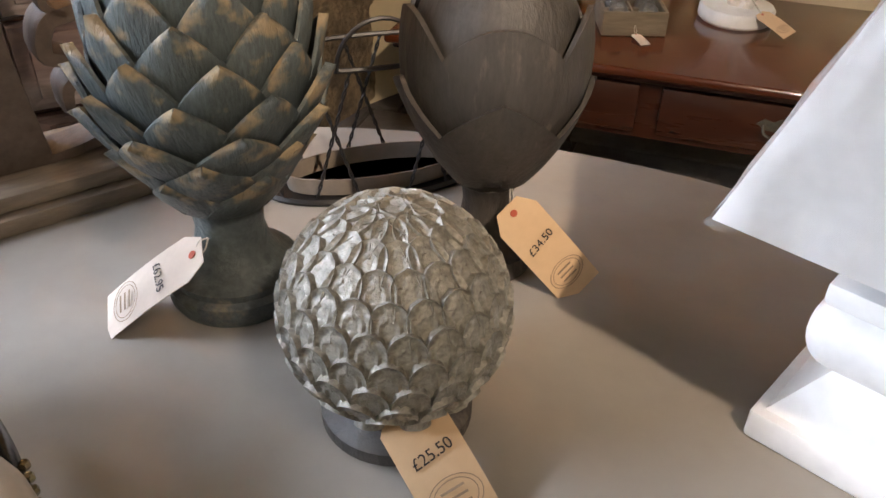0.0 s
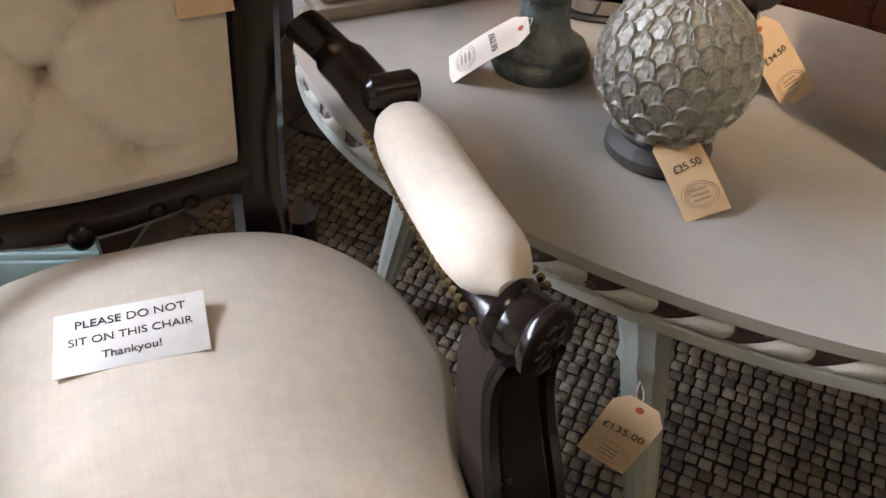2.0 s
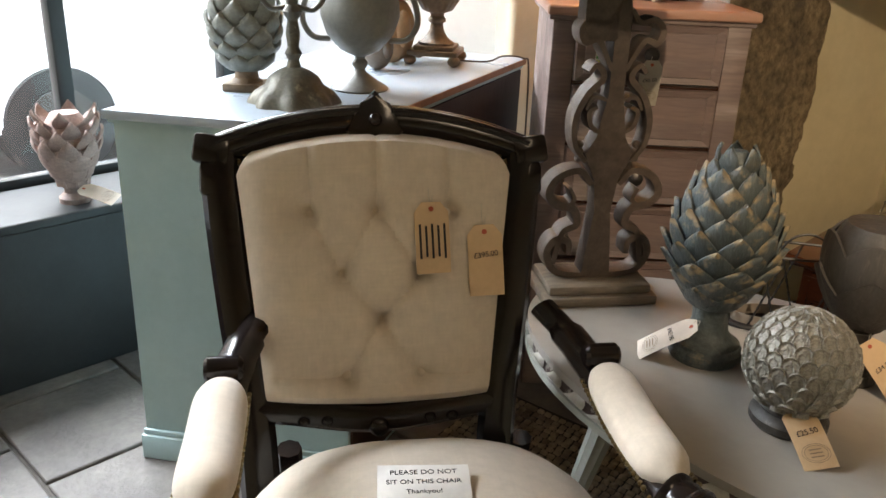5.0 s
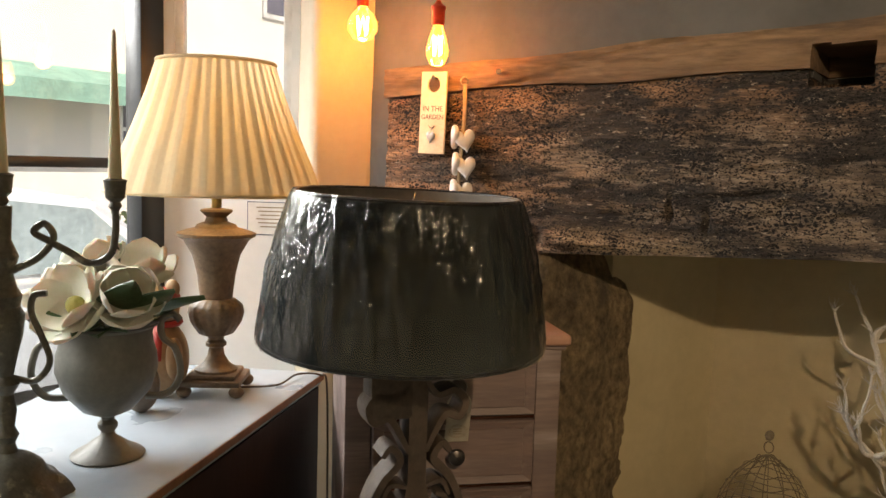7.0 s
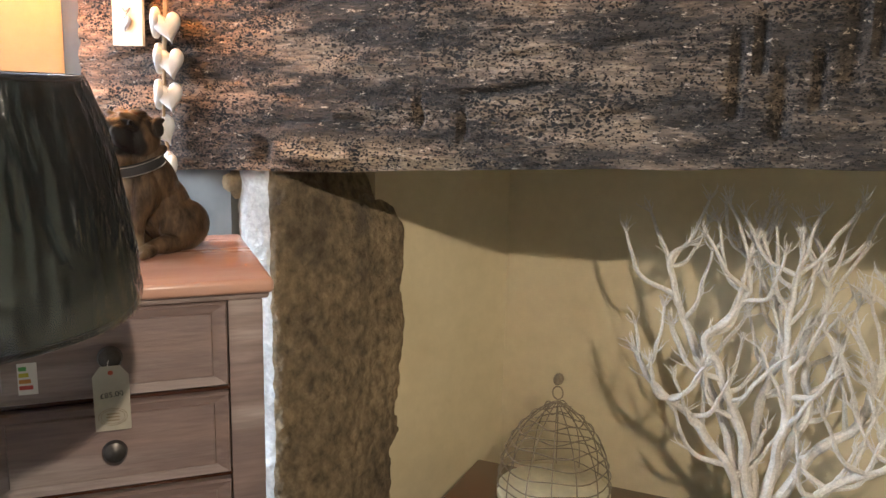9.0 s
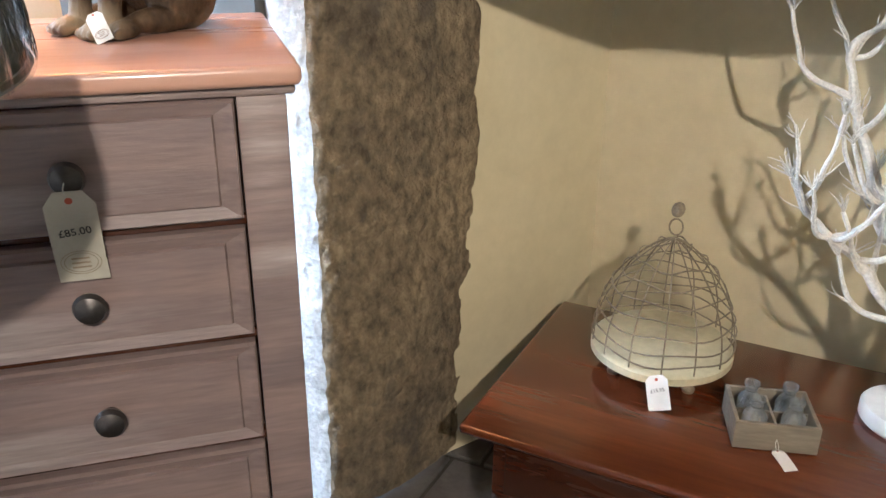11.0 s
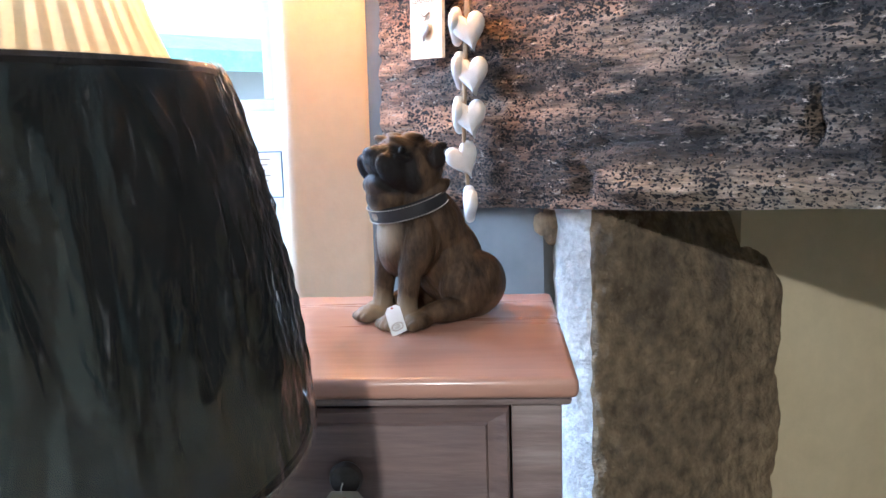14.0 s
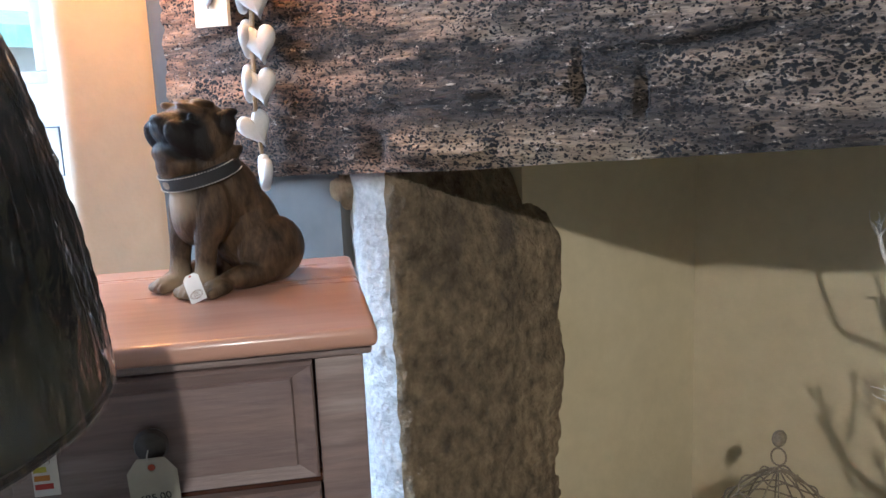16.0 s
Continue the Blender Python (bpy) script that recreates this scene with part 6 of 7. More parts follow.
    for size, reach, deep in (((64, 64, 118), 0.66, 2.4), ((125, 125, 215), 0.72, 2.6)):
        vo, ad, sc = n.new("ShaderNodeTexVoronoi"), n.new("ShaderNodeVectorMath"), n.new("ShaderNodeVectorMath")
        ad.operation, sc.operation = "ADD", "SCALE"
        sc.inputs[3].default_value = deep
        l.new(warp.outputs["Color"], sc.inputs[0])
        l.new(mapped(size, -16), ad.inputs[0])
        l.new(sc.outputs[0], ad.inputs[1])
        l.new(ad.outputs[0], vo.inputs["Vector"])
        vo.inputs["Scale"].default_value = 1.0
        h = ranged(math_("SUBTRACT", vo.outputs["Distance"], math_("MULTIPLY", swarm, reach)), -0.06, 0.03)
        holes = h if holes is None else math_("MINIMUM", holes, h)
    col = blend(holes, (0.010, 0.008, 0.007), col)
    l.new(col, p.inputs["Base Color"])
    p.inputs["Roughness"].default_value = 0.82
    p.inputs["Specular IOR Level"].default_value = 0.35
    b1, b2 = n.new("ShaderNodeBump"), n.new("ShaderNodeBump")
    b1.inputs["Strength"].default_value, b1.inputs["Distance"].default_value = 0.9, 0.010
    b2.inputs["Strength"].default_value, b2.inputs["Distance"].default_value = 1.0, 0.010
    l.new(fibre, b1.inputs["Height"])
    l.new(holes, b2.inputs["Height"])
    l.new(b1.outputs[0], b2.inputs["Normal"])
    l.new(b2.outputs[0], p.inputs["Normal"])
    return mat


OAK = worm_eaten_oak()

BX0, BX1 = -1.60, 1.72


def beam_low(x):
    return 1.296 + 0.058 * (x + 1.0) + 0.006 * noise.noise((x * 5, 0.5, 0)) + (0.03 * max(0, (-1.45 - x) / 0.15))


def seam(x):
    return 1.768 + 0.055 * (x + 1.6) / 1.4 + 0.012 * noise.noise((x * 3, 2.5, 0))


def beam_top(x):
    return 1.862 + 0.07 * (x + 1.6) / 1.4 + 0.014 * noise.noise((x * 2.4, 5.5, 0))


# upright axe cuts in the charred length: place, foot, head, half width
GOUGES = ((-0.62, 1.40, 1.50, 0.008), (-0.52, 1.38, 1.47, 0.007), (0.02, 1.44, 1.62, 0.010), (0.06, 1.52, 1.66, 0.008), (0.10, 1.40, 1.58, 0.011), (0.16, 1.46, 1.60, 0.008), (0.21, 1.50, 1.73, 0.014), (0.25, 1.55, 1.68, 0.008), (0.30, 1.42, 1.56, 0.010), (0.37, 1.47, 1.62, 0.009), (0.45, 1.50, 1.66, 0.010))


def beam_face(x, z):
    """Depth of the worn front face at x, z: long waves, cracks along the grain, and a mortise."""
    y = 1.80 + 0.018 * noise.noise((x * 2.2, 0, z * 5)) + 0.010 * noise.noise((x * 6, 3, z * 30 - x * 3)) + 0.007 * noise.noise((x * 25, 9, z * 60))
    y += 0.03 * max(0.0, noise.noise((x * 2.6, 4, z * 30 - x * 4)) - 0.3)
    y += 0.05 * max(0.0, (z - 1.70) / 0.2) * 0.3 + 0.03 * max(0.0, (1.36 - z) / 0.08) ** 2 * 0.5
    y -= 0.018 * math.exp(-((x + 0.93) / 0.10) ** 2 - ((z - 1.335) / 0.022) ** 2)
    y += 0.03 * math.exp(-((x + 1.03) / 0.025) ** 2 - ((z - 1.34) / 0.03) ** 2)
    for gx, g0, g1, gw in GOUGES:
        y += 0.022 * math.exp(-((x - gx) / gw) ** 2) * max(0.0, min(1.0, (z - g0) / 0.02)) * max(0.0, min(1.0, (g1 - z) / 0.05))
    if -0.29 < x < -0.15 and 1.775 < z < 1.875:
        y += 0.24
    return y


beam = thing("fireplace_beam", Matrix(), "weathered worm-eaten dark oak beam over the fireplace", "beam", kind="structure")


def ragged(x0, x1, lo, hi, nx, nz, push):
    bm = bmesh.new()

    def front(u, v):
        x = x0 + (x1 - x0) * u
        z = lo(x) + (hi(x) - lo(x)) * v
        if u == 0:
            x += 0.02 * noise.noise((z * 9, 1, 1)) + 0.012
        return (x, beam_face(x, z) + push, z)

    grid_mesh(bm, front, nx, nz, thick=lambda u, v: (front(u, v)[0], 2.08, front(u, v)[2]))
    return bm


part("beam_body", ragged(BX0, BX1, beam_low, lambda x: seam(x) - 0.003, 420, 90, 0.0), OAK, beam)
part("upper_plank", ragged(BX0 - 0.015, BX1, seam, beam_top, 300, 18, -0.012), PALE_OAK, beam, "paler oak plank along the top of the beam")
# a black disc paints the dark inside of the hole
part("peg_hole", lathe([(0.008, 0), (0.009, 0.004)], 12, m=Matrix.Translation((-1.16, 1.782, 1.835)) @ Matrix.Rotation(radians(90), 4, "X")), INK, beam)

# ---- stone jamb ----
PIL = [(-1.19, 1.93), (-1.155, 1.875), (-1.10, 1.845), (-1.035, 1.838), (-1.0, 1.86), (-0.96, 1.92), (-0.91, 2.01), (-0.885, 2.10), (-0.868, 2.16), (-0.875, 2.22), (-0.92, 2.30)]
plan = smooth_path([(x, y, 0) for x, y in PIL], 6)
cut = 6 * 3


def stone_point(k, z):
    p = plan[k]
    t = k / (len(plan) - 1)
    bulge = 0.035 * max(0.0, t - 0.55) / 0.45
    side = 0.03 * noise.noise((t * 3, 1.0, z * 2.3)) * max(0.0, t - 0.2) + 0.014 * noise.noise((t * 9, 2, z * 9)) * min(1.0, t * 1.6) + 0.006 * noise.noise((t * 30, 3, z * 30))
    taper = bulge * (math.sin(min(1.0, z / 1.3) * 2.6) - 0.55) - 0.13 * max(0.0, t - 0.4) * max(0.0, (0.20 - (1.30 - z)) / 0.20) ** 1.6 * 2 - 0.10 * max(0.0, t - 0.5) * max(0.0, 0.5 - z)
    return Vector((p.x + (side * 0.9 + taper), p.y + side * 0.25 - taper * 0.2, z))


pillar = thing("stone_pillar", Matrix(), "rough sandstone fireplace jamb with a whitewashed front edge, lightened for daylight", "pillar", kind="structure")
for nm, k0, k1, mat, lab in (("whitewashed_edge", 0, cut, WHITE_STONE, "whitewashed pitted edge, lightened for the window daylight"), ("stone_face", cut, len(plan) - 1, STONE, "rough brown sandstone face")):
    bm = bmesh.new()
    sub = 3
    cols = [(k0 + i / sub) for i in range((k1 - k0) * sub + 1)]

    def sp(u, v, cols=cols):
        k = cols[round(u * (len(cols) - 1))]
        z = 1.31 * v
        a, f = int(k), k - int(k)
        p = stone_point(a, z)
        if f:
            p = p.lerp(stone_point(a + 1, z), f)
        n_ = 0.004 * noise.noise((p.x * 60, p.y * 60, z * 60)) + 0.003 * noise.noise((p.x * 25, p.y * 25, z * 25))
        return (p.x + n_, p.y - n_, z)

    grid_mesh(bm, sp, len(cols) - 1, 150)
    part(nm, bm, mat, pillar, lab)
# flat black spots stand in for the shaded hollows of the pits
for x, z, r in ((-1.075, 1.086, 0.009), (-1.10, 1.02, 0.005), (-1.085, 1.018, 0.004), (-1.067, 1.018, 0.004), (-1.082, 0.985, 0.005), (-1.08, 0.955, 0.005), (-1.10, 0.975, 0.006), (-1.088, 0.90, 0.004), (-1.07, 0.86, 0.006), (-1.085, 0.62, 0.005), (-1.07, 0.50, 0.004)):
    part("pit", ball((r, 0.004, r), (x, 1.846 - 0.2 * (x + 1.07), z), seg=10, rings=6), INK, pillar)
# rubble beside it
part("rubble_stone", ball((0.04, 0.03, 0.045), (-1.165, 1.875, 1.255), seg=14, rings=10), STONE, pillar)

# ---- side table in the recess ----
st = thing("side_table", Matrix.Translation((-0.69, 1.80, 0)), "polished mahogany side table with a drawer, standing in the fireplace", "table")
part("top", boxed((1.28, 0.62, 0.022), (0.64, 0.31, 0.364), 0.008, 3), MAHOG, st)
part("top_moulding", boxed((1.25, 0.59, 0.016), (0.64, 0.315, 0.345), 0.006, 3), MAHOG_DARK, st)
part("case", boxed((1.17, 0.53, 0.15), (0.64, 0.32, 0.262)), MAHOG_DARK, st)
for x in (0.35, 0.93):
    dr = part("drawer", boxed((0.53, 0.02, 0.12), (x, 0.048, 0.264), 0.006), MAHOG_DARK, st, "dark mahogany drawer")
    part("back_plate", prism([(-0.05, 0), (-0.035, 0.014), (-0.015, 0.008), (0, 0.018), (0.015, 0.008), (0.035, 0.014), (0.05, 0), (0.03, -0.012), (0, -0.016), (-0.03, -0.012)], 0.003, m=Matrix.Translation((x, 0.038, 0.275)) @ Matrix.Rotation(radians(90), 4, "X")), ANT, dr, "pierced brass back plate")
    part("bail", tube(smooth_path([(x - 0.035, 0.03, 0.277), (x - 0.03, 0.022, 0.258), (x, 0.02, 0.25), (x + 0.03, 0.022, 0.258), (x + 0.035, 0.03, 0.277)], 5), 0.0035, 8), ANT, dr, "brass drop handle")
for sx in (0.08, 1.2):
    for sy in (0.08, 0.56):
        part("leg", lathe([(0.018, 0.0), (0.026, 0.03), (0.02, 0.06), (0.03, 0.12), (0.034, 0.19)], 20, m=Matrix.Translation((sx, sy, 0))), MAHOG_DARK, st)
hp = Vector((0.24, 1.815, 0.245))
price_tag(hp, hp + Vector((0.0, -0.01, -0.12)), (0, -1, 0.1), 0.04, "", material("pink_tag_card", (0.5, 0.36, 0.31), 0.8, fine=0.1), stamp=False, label="dusty pink paper tag hanging on the drawer handle", knot=hp + Vector((0, 0, 0.012)))

# birdcage
TT = 0.375
IVORY = material("chipped_ivory_paint", (0.30, 0.24, 0.155), 0.65, scale=20, tint=(0.17, 0.13, 0.085), fine=0.4, bump=0.2)
CREAMB = material("cream_painted_board", (0.72, 0.64, 0.42), 0.6, scale=8, fine=0.12, spots=(0.5, 0.4, 0.22), spot_scale=10, spot_at=(0.62, 0.74))
cage = thing("birdcage", Matrix.Translation((-0.393, 2.215, TT)), "chipped ivory wire birdcage with a cream round base", "birdcage")
CR = 0.148
part("base", lathe([(CR - 0.005, 0.034), (CR + 0.006, 0.04), (CR + 0.006, 0.056), (CR - 0.002, 0.062)], 48), CREAMB, cage)
for k in range(4):
    a = math.pi / 4 + math.pi / 2 * k
    part("foot", lathe([(0.012, 0.0), (0.014, 0.008), (0.008, 0.02), (0.012, 0.036)], 14, m=Matrix.Translation((0.115 * math.cos(a), 0.115 * math.sin(a), 0))), IVORY, cage)


def dome(t):
    """Radius and height of the cage's outline."""
    return CR * 0.985 * max(0.0, 1 - t ** 2.3) ** 0.85 + 0.006, 0.062 + 0.245 * t


for k in range(14):
    a = 2 * math.pi * k / 14
    part("upright_wire", tube([(dome(t / 18)[0] * math.cos(a), dome(t / 18)[0] * math.sin(a), dome(t / 18)[1]) for t in range(19)], 0.0018, 5), IVORY, cage)
for k in range(8):
    r, z = dome(0.06 + 0.125 * k)
    wob = random.uniform(-0.004, 0.004)
    part("ring_wire", tube([((r + 0.002) * math.cos(a * math.pi / 20), (r + 0.002) * math.sin(a * math.pi / 20), z + wob * math.sin(a * math.pi / 20) + 0.005 * math.sin(a * math.pi / 20 * 5 + k)) for a in range(41)], 0.0019, 5, caps=False), IVORY, cage)
part("top_loop", tube([(0.014 * math.sin(a * math.pi / 10), 0, 0.332 + 0.018 * math.cos(a * math.pi / 10)) for a in range(21)], 0.002, 5), IVORY, cage)
part("bird_knob", ball((0.014, 0.02, 0.013), pose(0, 0, 0.37, 25, 0, 0), seg=14, rings=8), IVORY, cage, "small ivory bird knob")
ct_ = Vector((-0.395, 2.215 - CR - 0.01, TT + 0.05))
price_tag(ct_ + Vector((0.03, 0, 0.006)), ct_ + Vector((0.05, -0.03, -0.045)), (0, -1, 0.6), 0.045, "£15.95", WHITE_CARD, stamp=False, label="small white price tag tied to the birdcage", knot=ct_ + Vector((0.03, 0.01, 0.012)))

# bottle crate
GREYWOOD = material("grey_driftwood", (0.26, 0.215, 0.155), 0.8, scale=8, stretch=(0.3, 2, 2), fine=0.3, bump=0.2)
crm = Matrix.Translation((-0.142, 2.062, TT)) @ Matrix.Rotation(radians(18), 4, "Z")
crate = thing("bottle_crate", crm, "small grey wooden crate with compartments for bottles", "crate")
part("bottom", boxed((0.15, 0.13, 0.006), (0, 0, 0.005)), GREYWOOD, crate)
for s in (-1, 1):
    part("long_side", boxed((0.155, 0.008, 0.058), (0, s * 0.062, 0.031), 0.0015), GREYWOOD, crate)
    part("short_side", boxed((0.008, 0.116, 0.058), (s * 0.0735, 0, 0.031), 0.0015), GREYWOOD, crate)
part("divider", boxed((0.005, 0.112, 0.04), (0, 0, 0.028)), GREYWOOD, crate)
part("divider", boxed((0.066, 0.005, 0.04), (-0.0355, 0, 0.028)), GREYWOOD, crate)
part("divider", boxed((0.066, 0.005, 0.04), (0.0355, 0, 0.028)), GREYWOOD, crate)
BOTTLE = glassy("bottle_glass", (0.97, 0.99, 0.98), 0.02, haze=0.14)
first_b = None
for sx in (-1, 1):
    for sy in (-1, 1):
        m = crm @ Matrix.Translation((sx * 0.036, sy * 0.028, 0.009))
        if first_b is None:
            first_b = thing("glass_bottle", m, "small clear glass bottle standing in the crate", "bottle", "bottles in the crate")
            part("body", lathe([(0.020, 0.0), (0.023, 0.003), (0.023, 0.045), (0.018, 0.055), (0.011, 0.062), (0.011, 0.074), (0.015, 0.078), (0.015, 0.084), (0.011, 0.084)], 24), BOTTLE, first_b)
            part("wire_collar", tube([(0.012 * math.cos(a * math.pi / 8), 0.012 * math.sin(a * math.pi / 8), 0.068) for a in range(17)], 0.0012, 5), ANT, first_b)
        else:
            copy_thing(first_b, m)
ctg = crm @ Vector((0.0, -0.085, 0.004))
price_tag(ctg + Vector((0.0, 0.01, 0.004)), ctg + Vector((0.03, -0.03, -0.001)), (0, 0, 1), 0.026, "", WHITE_CARD, stamp=False, label="tiny white price tag lying before the crate", knot=crm @ Vector((0.0, -0.068, 0.03)))

# branch tree
TWIG = material("whitewashed_twig", (0.80, 0.76, 0.69), 0.85, scale=18, tint=(0.66, 0.60, 0.52), fine=0.3, bump=0.4, bump_scale=60)
tree = thing("twig_tree", Matrix.Translation((0.106, 2.222, TT)), "whitewashed decorative twig tree on a round white base", "ornament")
part("base", lathe([(0.088, 0.0), (0.094, 0.006), (0.094, 0.028), (0.088, 0.036)], 48, wave=lambda a, k: 1 + 0.015 * math.sin(a * 3)), WHITE_PAINT, tree, "chipped white round base")
rng = random.Random(7)
twigs = bmesh.new()


def sinuous(points, r0, r1, wander=0.012):
    """A knobbly limb through points, thinning from r0 to r1."""
    pts = smooth_path(points, 7)
    q = Vector((rng.uniform(0, 50), 0, 0))
    pts = [p + wander * noise.noise_vector(p * 16 + q) * min(1.0, k / 5) for k, p in enumerate(pts)]
    n_ = len(pts) - 1
    return pts, [(r0 + (r1 - r0) * k / n_) * (1 + 0.22 * noise.noise(p * 45 + q)) for k, p in enumerate(pts)]


def spray(start, way, length, r, count):
    """Fine crooked twigs from one point."""
    for _ in range(count):
        p, d = Vector(start), Vector(way).normalized()
        d = (d + 0.75 * Vector((rng.uniform(-1, 1), rng.uniform(-0.8, 0.8), rng.uniform(-0.5, 0.9)))).normalized()
        pts, ln = [p.copy()], length * rng.uniform(0.5, 1.2)
        for _k in range(5):
            d = (d + Vector((rng.uniform(-0.4, 0.4), rng.uniform(-0.4, 0.4), rng.uniform(-0.15, 0.3)))).normalized()
            p = p + d * ln / 5
            pts.append(p.copy())
        tube(pts, [r * (1 - 0.13 * k) for k in range(6)], 5, twigs)


TREE_LINES = (((-0.01, 0.0, 0.03), (-0.03, 0.0, 0.12), (-0.05, -0.02, 0.20), (-0.146, -0.04, 0.33), (-0.23, -0.05, 0.40), (-0.30, -0.06, 0.49)),
         ((-0.01, 0.01, 0.03), (-0.02, 0.01, 0.14), (-0.075, 0.03, 0.30), (-0.15, 0.03, 0.45), (-0.205, 0.02, 0.60), (-0.235, 0.02, 0.71), (-0.20, 0.02, 0.755)),
         ((0.0, 0.0, 0.03), (-0.01, -0.01, 0.15), (-0.055, -0.03, 0.37), (-0.13, -0.05, 0.53), (-0.06, -0.05, 0.64), (-0.045, -0.05, 0.78)),
         ((0.01, 0.0, 0.03), (0.0, 0.03, 0.2), (0.0, 0.05, 0.36), (0.035, 0.06, 0.54), (-0.02, 0.06, 0.69), (-0.08, 0.05, 0.77)),
         ((0.01, 0.0, 0.03), (0.035, -0.01, 0.2), (0.065, -0.04, 0.40), (0.045, -0.06, 0.60), (0.065, -0.07, 0.79)),
         ((0.015, 0.0, 0.03), (0.045, 0.02, 0.2), (0.11, 0.05, 0.36), (0.085, 0.07, 0.52), (0.13, 0.08, 0.64), (0.09, 0.07, 0.78)),
         ((0.015, 0.0, 0.03), (0.06, 0.0, 0.16), (0.14, 0.0, 0.30), (0.22, 0.01, 0.37), (0.245, 0.01, 0.48), (0.29, 0.0, 0.60), (0.21, 0.0, 0.69)),
         ((0.015, -0.01, 0.03), (0.06, -0.03, 0.12), (0.15, -0.05, 0.21), (0.27, -0.06, 0.30), (0.40, -0.06, 0.41)))
for k, limb in enumerate(TREE_LINES):
    pts, radii = sinuous(limb, 0.0160, 0.0052, 0.016)
    part("trunk" if k == 3 else "branch", tube(pts, radii, 9), TWIG, tree)
    last = len(pts) - 1
    spray(pts[last], pts[last] - pts[last - 4], 0.055, 0.0026, 14)
    for _ in range(11):
        at = rng.randint(int(last * 0.35), last - 2)
        side = Vector((rng.choice((-1, 1)) * rng.uniform(0.3, 1.0), rng.uniform(-0.7, 0.5), rng.uniform(0.5, 1.3))).normalized()
        ln = rng.uniform(0.09, 0.17)
        a = pts[at]
        mid_ = a + side * ln * 0.5 + Vector((rng.uniform(-0.02, 0.02), 0, -0.012))
        end_ = a + side * ln + Vector((0, 0, 0.04))
        if end_.y > 0.27:
            continue
        sp_, sr_ = sinuous((a, mid_, end_), min(0.0072, radii[at] * 0.8), 0.0036, 0.009)
        part("branch", tube(sp_, sr_, 7), TWIG, tree)
        spray(sp_[-1], sp_[-1] - sp_[-4], 0.045, 0.0022, 9)
        spray(sp_[len(sp_) // 2], side, 0.055, 0.0020, 2)
    for at in (last // 2, (2 * last) // 3, (5 * last) // 6):
        spray(pts[at], Vector((rng.uniform(-1, 1), 0, 0.6)), 0.06, 0.0022, 3)
tagged(part("brushwood", twigs, TWIG, tree), kind="stuff")
tp = Vector((0.165, 2.15, TT + 0.04))
price_tag(tp, tp + Vector((0.07, -0.045, -0.025)), (0.2, -0.4, 0.9), 0.045, "", CARD, stamp=True, label="buff card tag tied to the twig tree", knot=tp + Vector((-0.04, 0.05, 0.03)))

# ---- hanging bulbs ----
AMBER = glassy("amber_bulb_glass", (1.0, 0.80, 0.52), 0.02)
_n, _l = AMBER.node_tree.nodes, AMBER.node_tree.links
_em, _as = _n.new("ShaderNodeEmission"), _n.new("ShaderNodeAddShader")
_em.inputs[0].default_value, _em.inputs[1].default_value = (1.0, 0.50, 0.13, 1), 0.75
_old = _n["Material Output"].inputs[0].links[0].from_socket
_l.new(_old, _as.inputs[0])
_l.new(_em.outputs[0], _as.inputs[1])
_l.new(_as.outputs[0], _n["Material Output"].inputs[0])
FIL = glowing("glowing_filament", (1.0, 0.42, 0.09), 90)
COPPER = material("red_copper_holder", (0.50, 0.06, 0.035), 0.35, metal=0.5, scale=10)
for (x, z, kind_) in ((-1.575, 1.975, "globe"), (-1.293, 1.90, "pear")):
    hb = thing("hanging_bulb", Matrix.Translation((x, 1.64, z)), "lit amber filament bulb in a red metal holder on a cable", "pendant lamp", "hanging bulbs")
    prof = [(0.001, -0.050), (0.03, -0.042), (0.047, -0.015), (0.047, 0.010), (0.034, 0.036), (0.016, 0.052), (0.014, 0.062)] if kind_ == "globe" else [(0.001, -0.062), (0.022, -0.055), (0.033, -0.03), (0.034, -0.012), (0.027, 0.02), (0.017, 0.048), (0.014, 0.062)]
    gl_ = part("glass", lathe(prof, 32), AMBER, hb, "amber bulb glass")
    gl_.visible_shadow = False
    fil = [((0.016 if kind_ == "globe" else 0.012) * math.cos(k * 0.785), (0.016 if kind_ == "globe" else 0.012) * math.sin(k * 0.785), (0.026 if k % 2 else -0.028)) for k in range(9)]
    part("filament", tube(fil, 0.0045, 6), FIL, hb, "glowing zigzag filament")
    part("holder", lathe([(0.016, 0.058), (0.019, 0.062), (0.019, 0.10), (0.022, 0.104), (0.022, 0.112), (0.012, 0.12), (0.006, 0.13)], 24), COPPER, hb, "red metal lamp holder")
    part("cable", tube([(0, 0, 0.125), (0.002, 0, 0.2), (0, 0, TOP - z)], 0.0032, 6), BLACK_WIRE, hb, "black fabric cable")

# ---- wooden sign and heart garland on the beam ----
SIGN = material("cream_sign_paint", (0.68, 0.56, 0.38), 0.6, scale=12, fine=0.12, spots=(0.4, 0.28, 0.15), spot_scale=16, spot_at=(0.66, 0.75))
SX, SZ = -1.385, 1.712
sm = Matrix.Translation((SX, 1.772, SZ)) @ Matrix.Rotation(radians(90), 4, "X") @ Matrix.Rotation(radians(-1.5), 4, "Z")
sign = thing("hanging_sign", sm, "cream wooden door-hanger sign with a silver heart", "sign")
bm = bmesh.new()
sw, sh_, hr = 0.047, 0.128, 0.024
ring_o = [(sw * max(-1, min(1, 1.5 * math.cos(a))), 0.078 + 0.05 * max(-1, min(1, 1.5 * math.sin(a)))) for a in [2 * math.pi * k / 32 for k in range(32)]]
ring_i = [(hr * math.cos(2 * math.pi * k / 32), 0.088 + hr * math.sin(2 * math.pi * k / 32)) for k in range(32)]
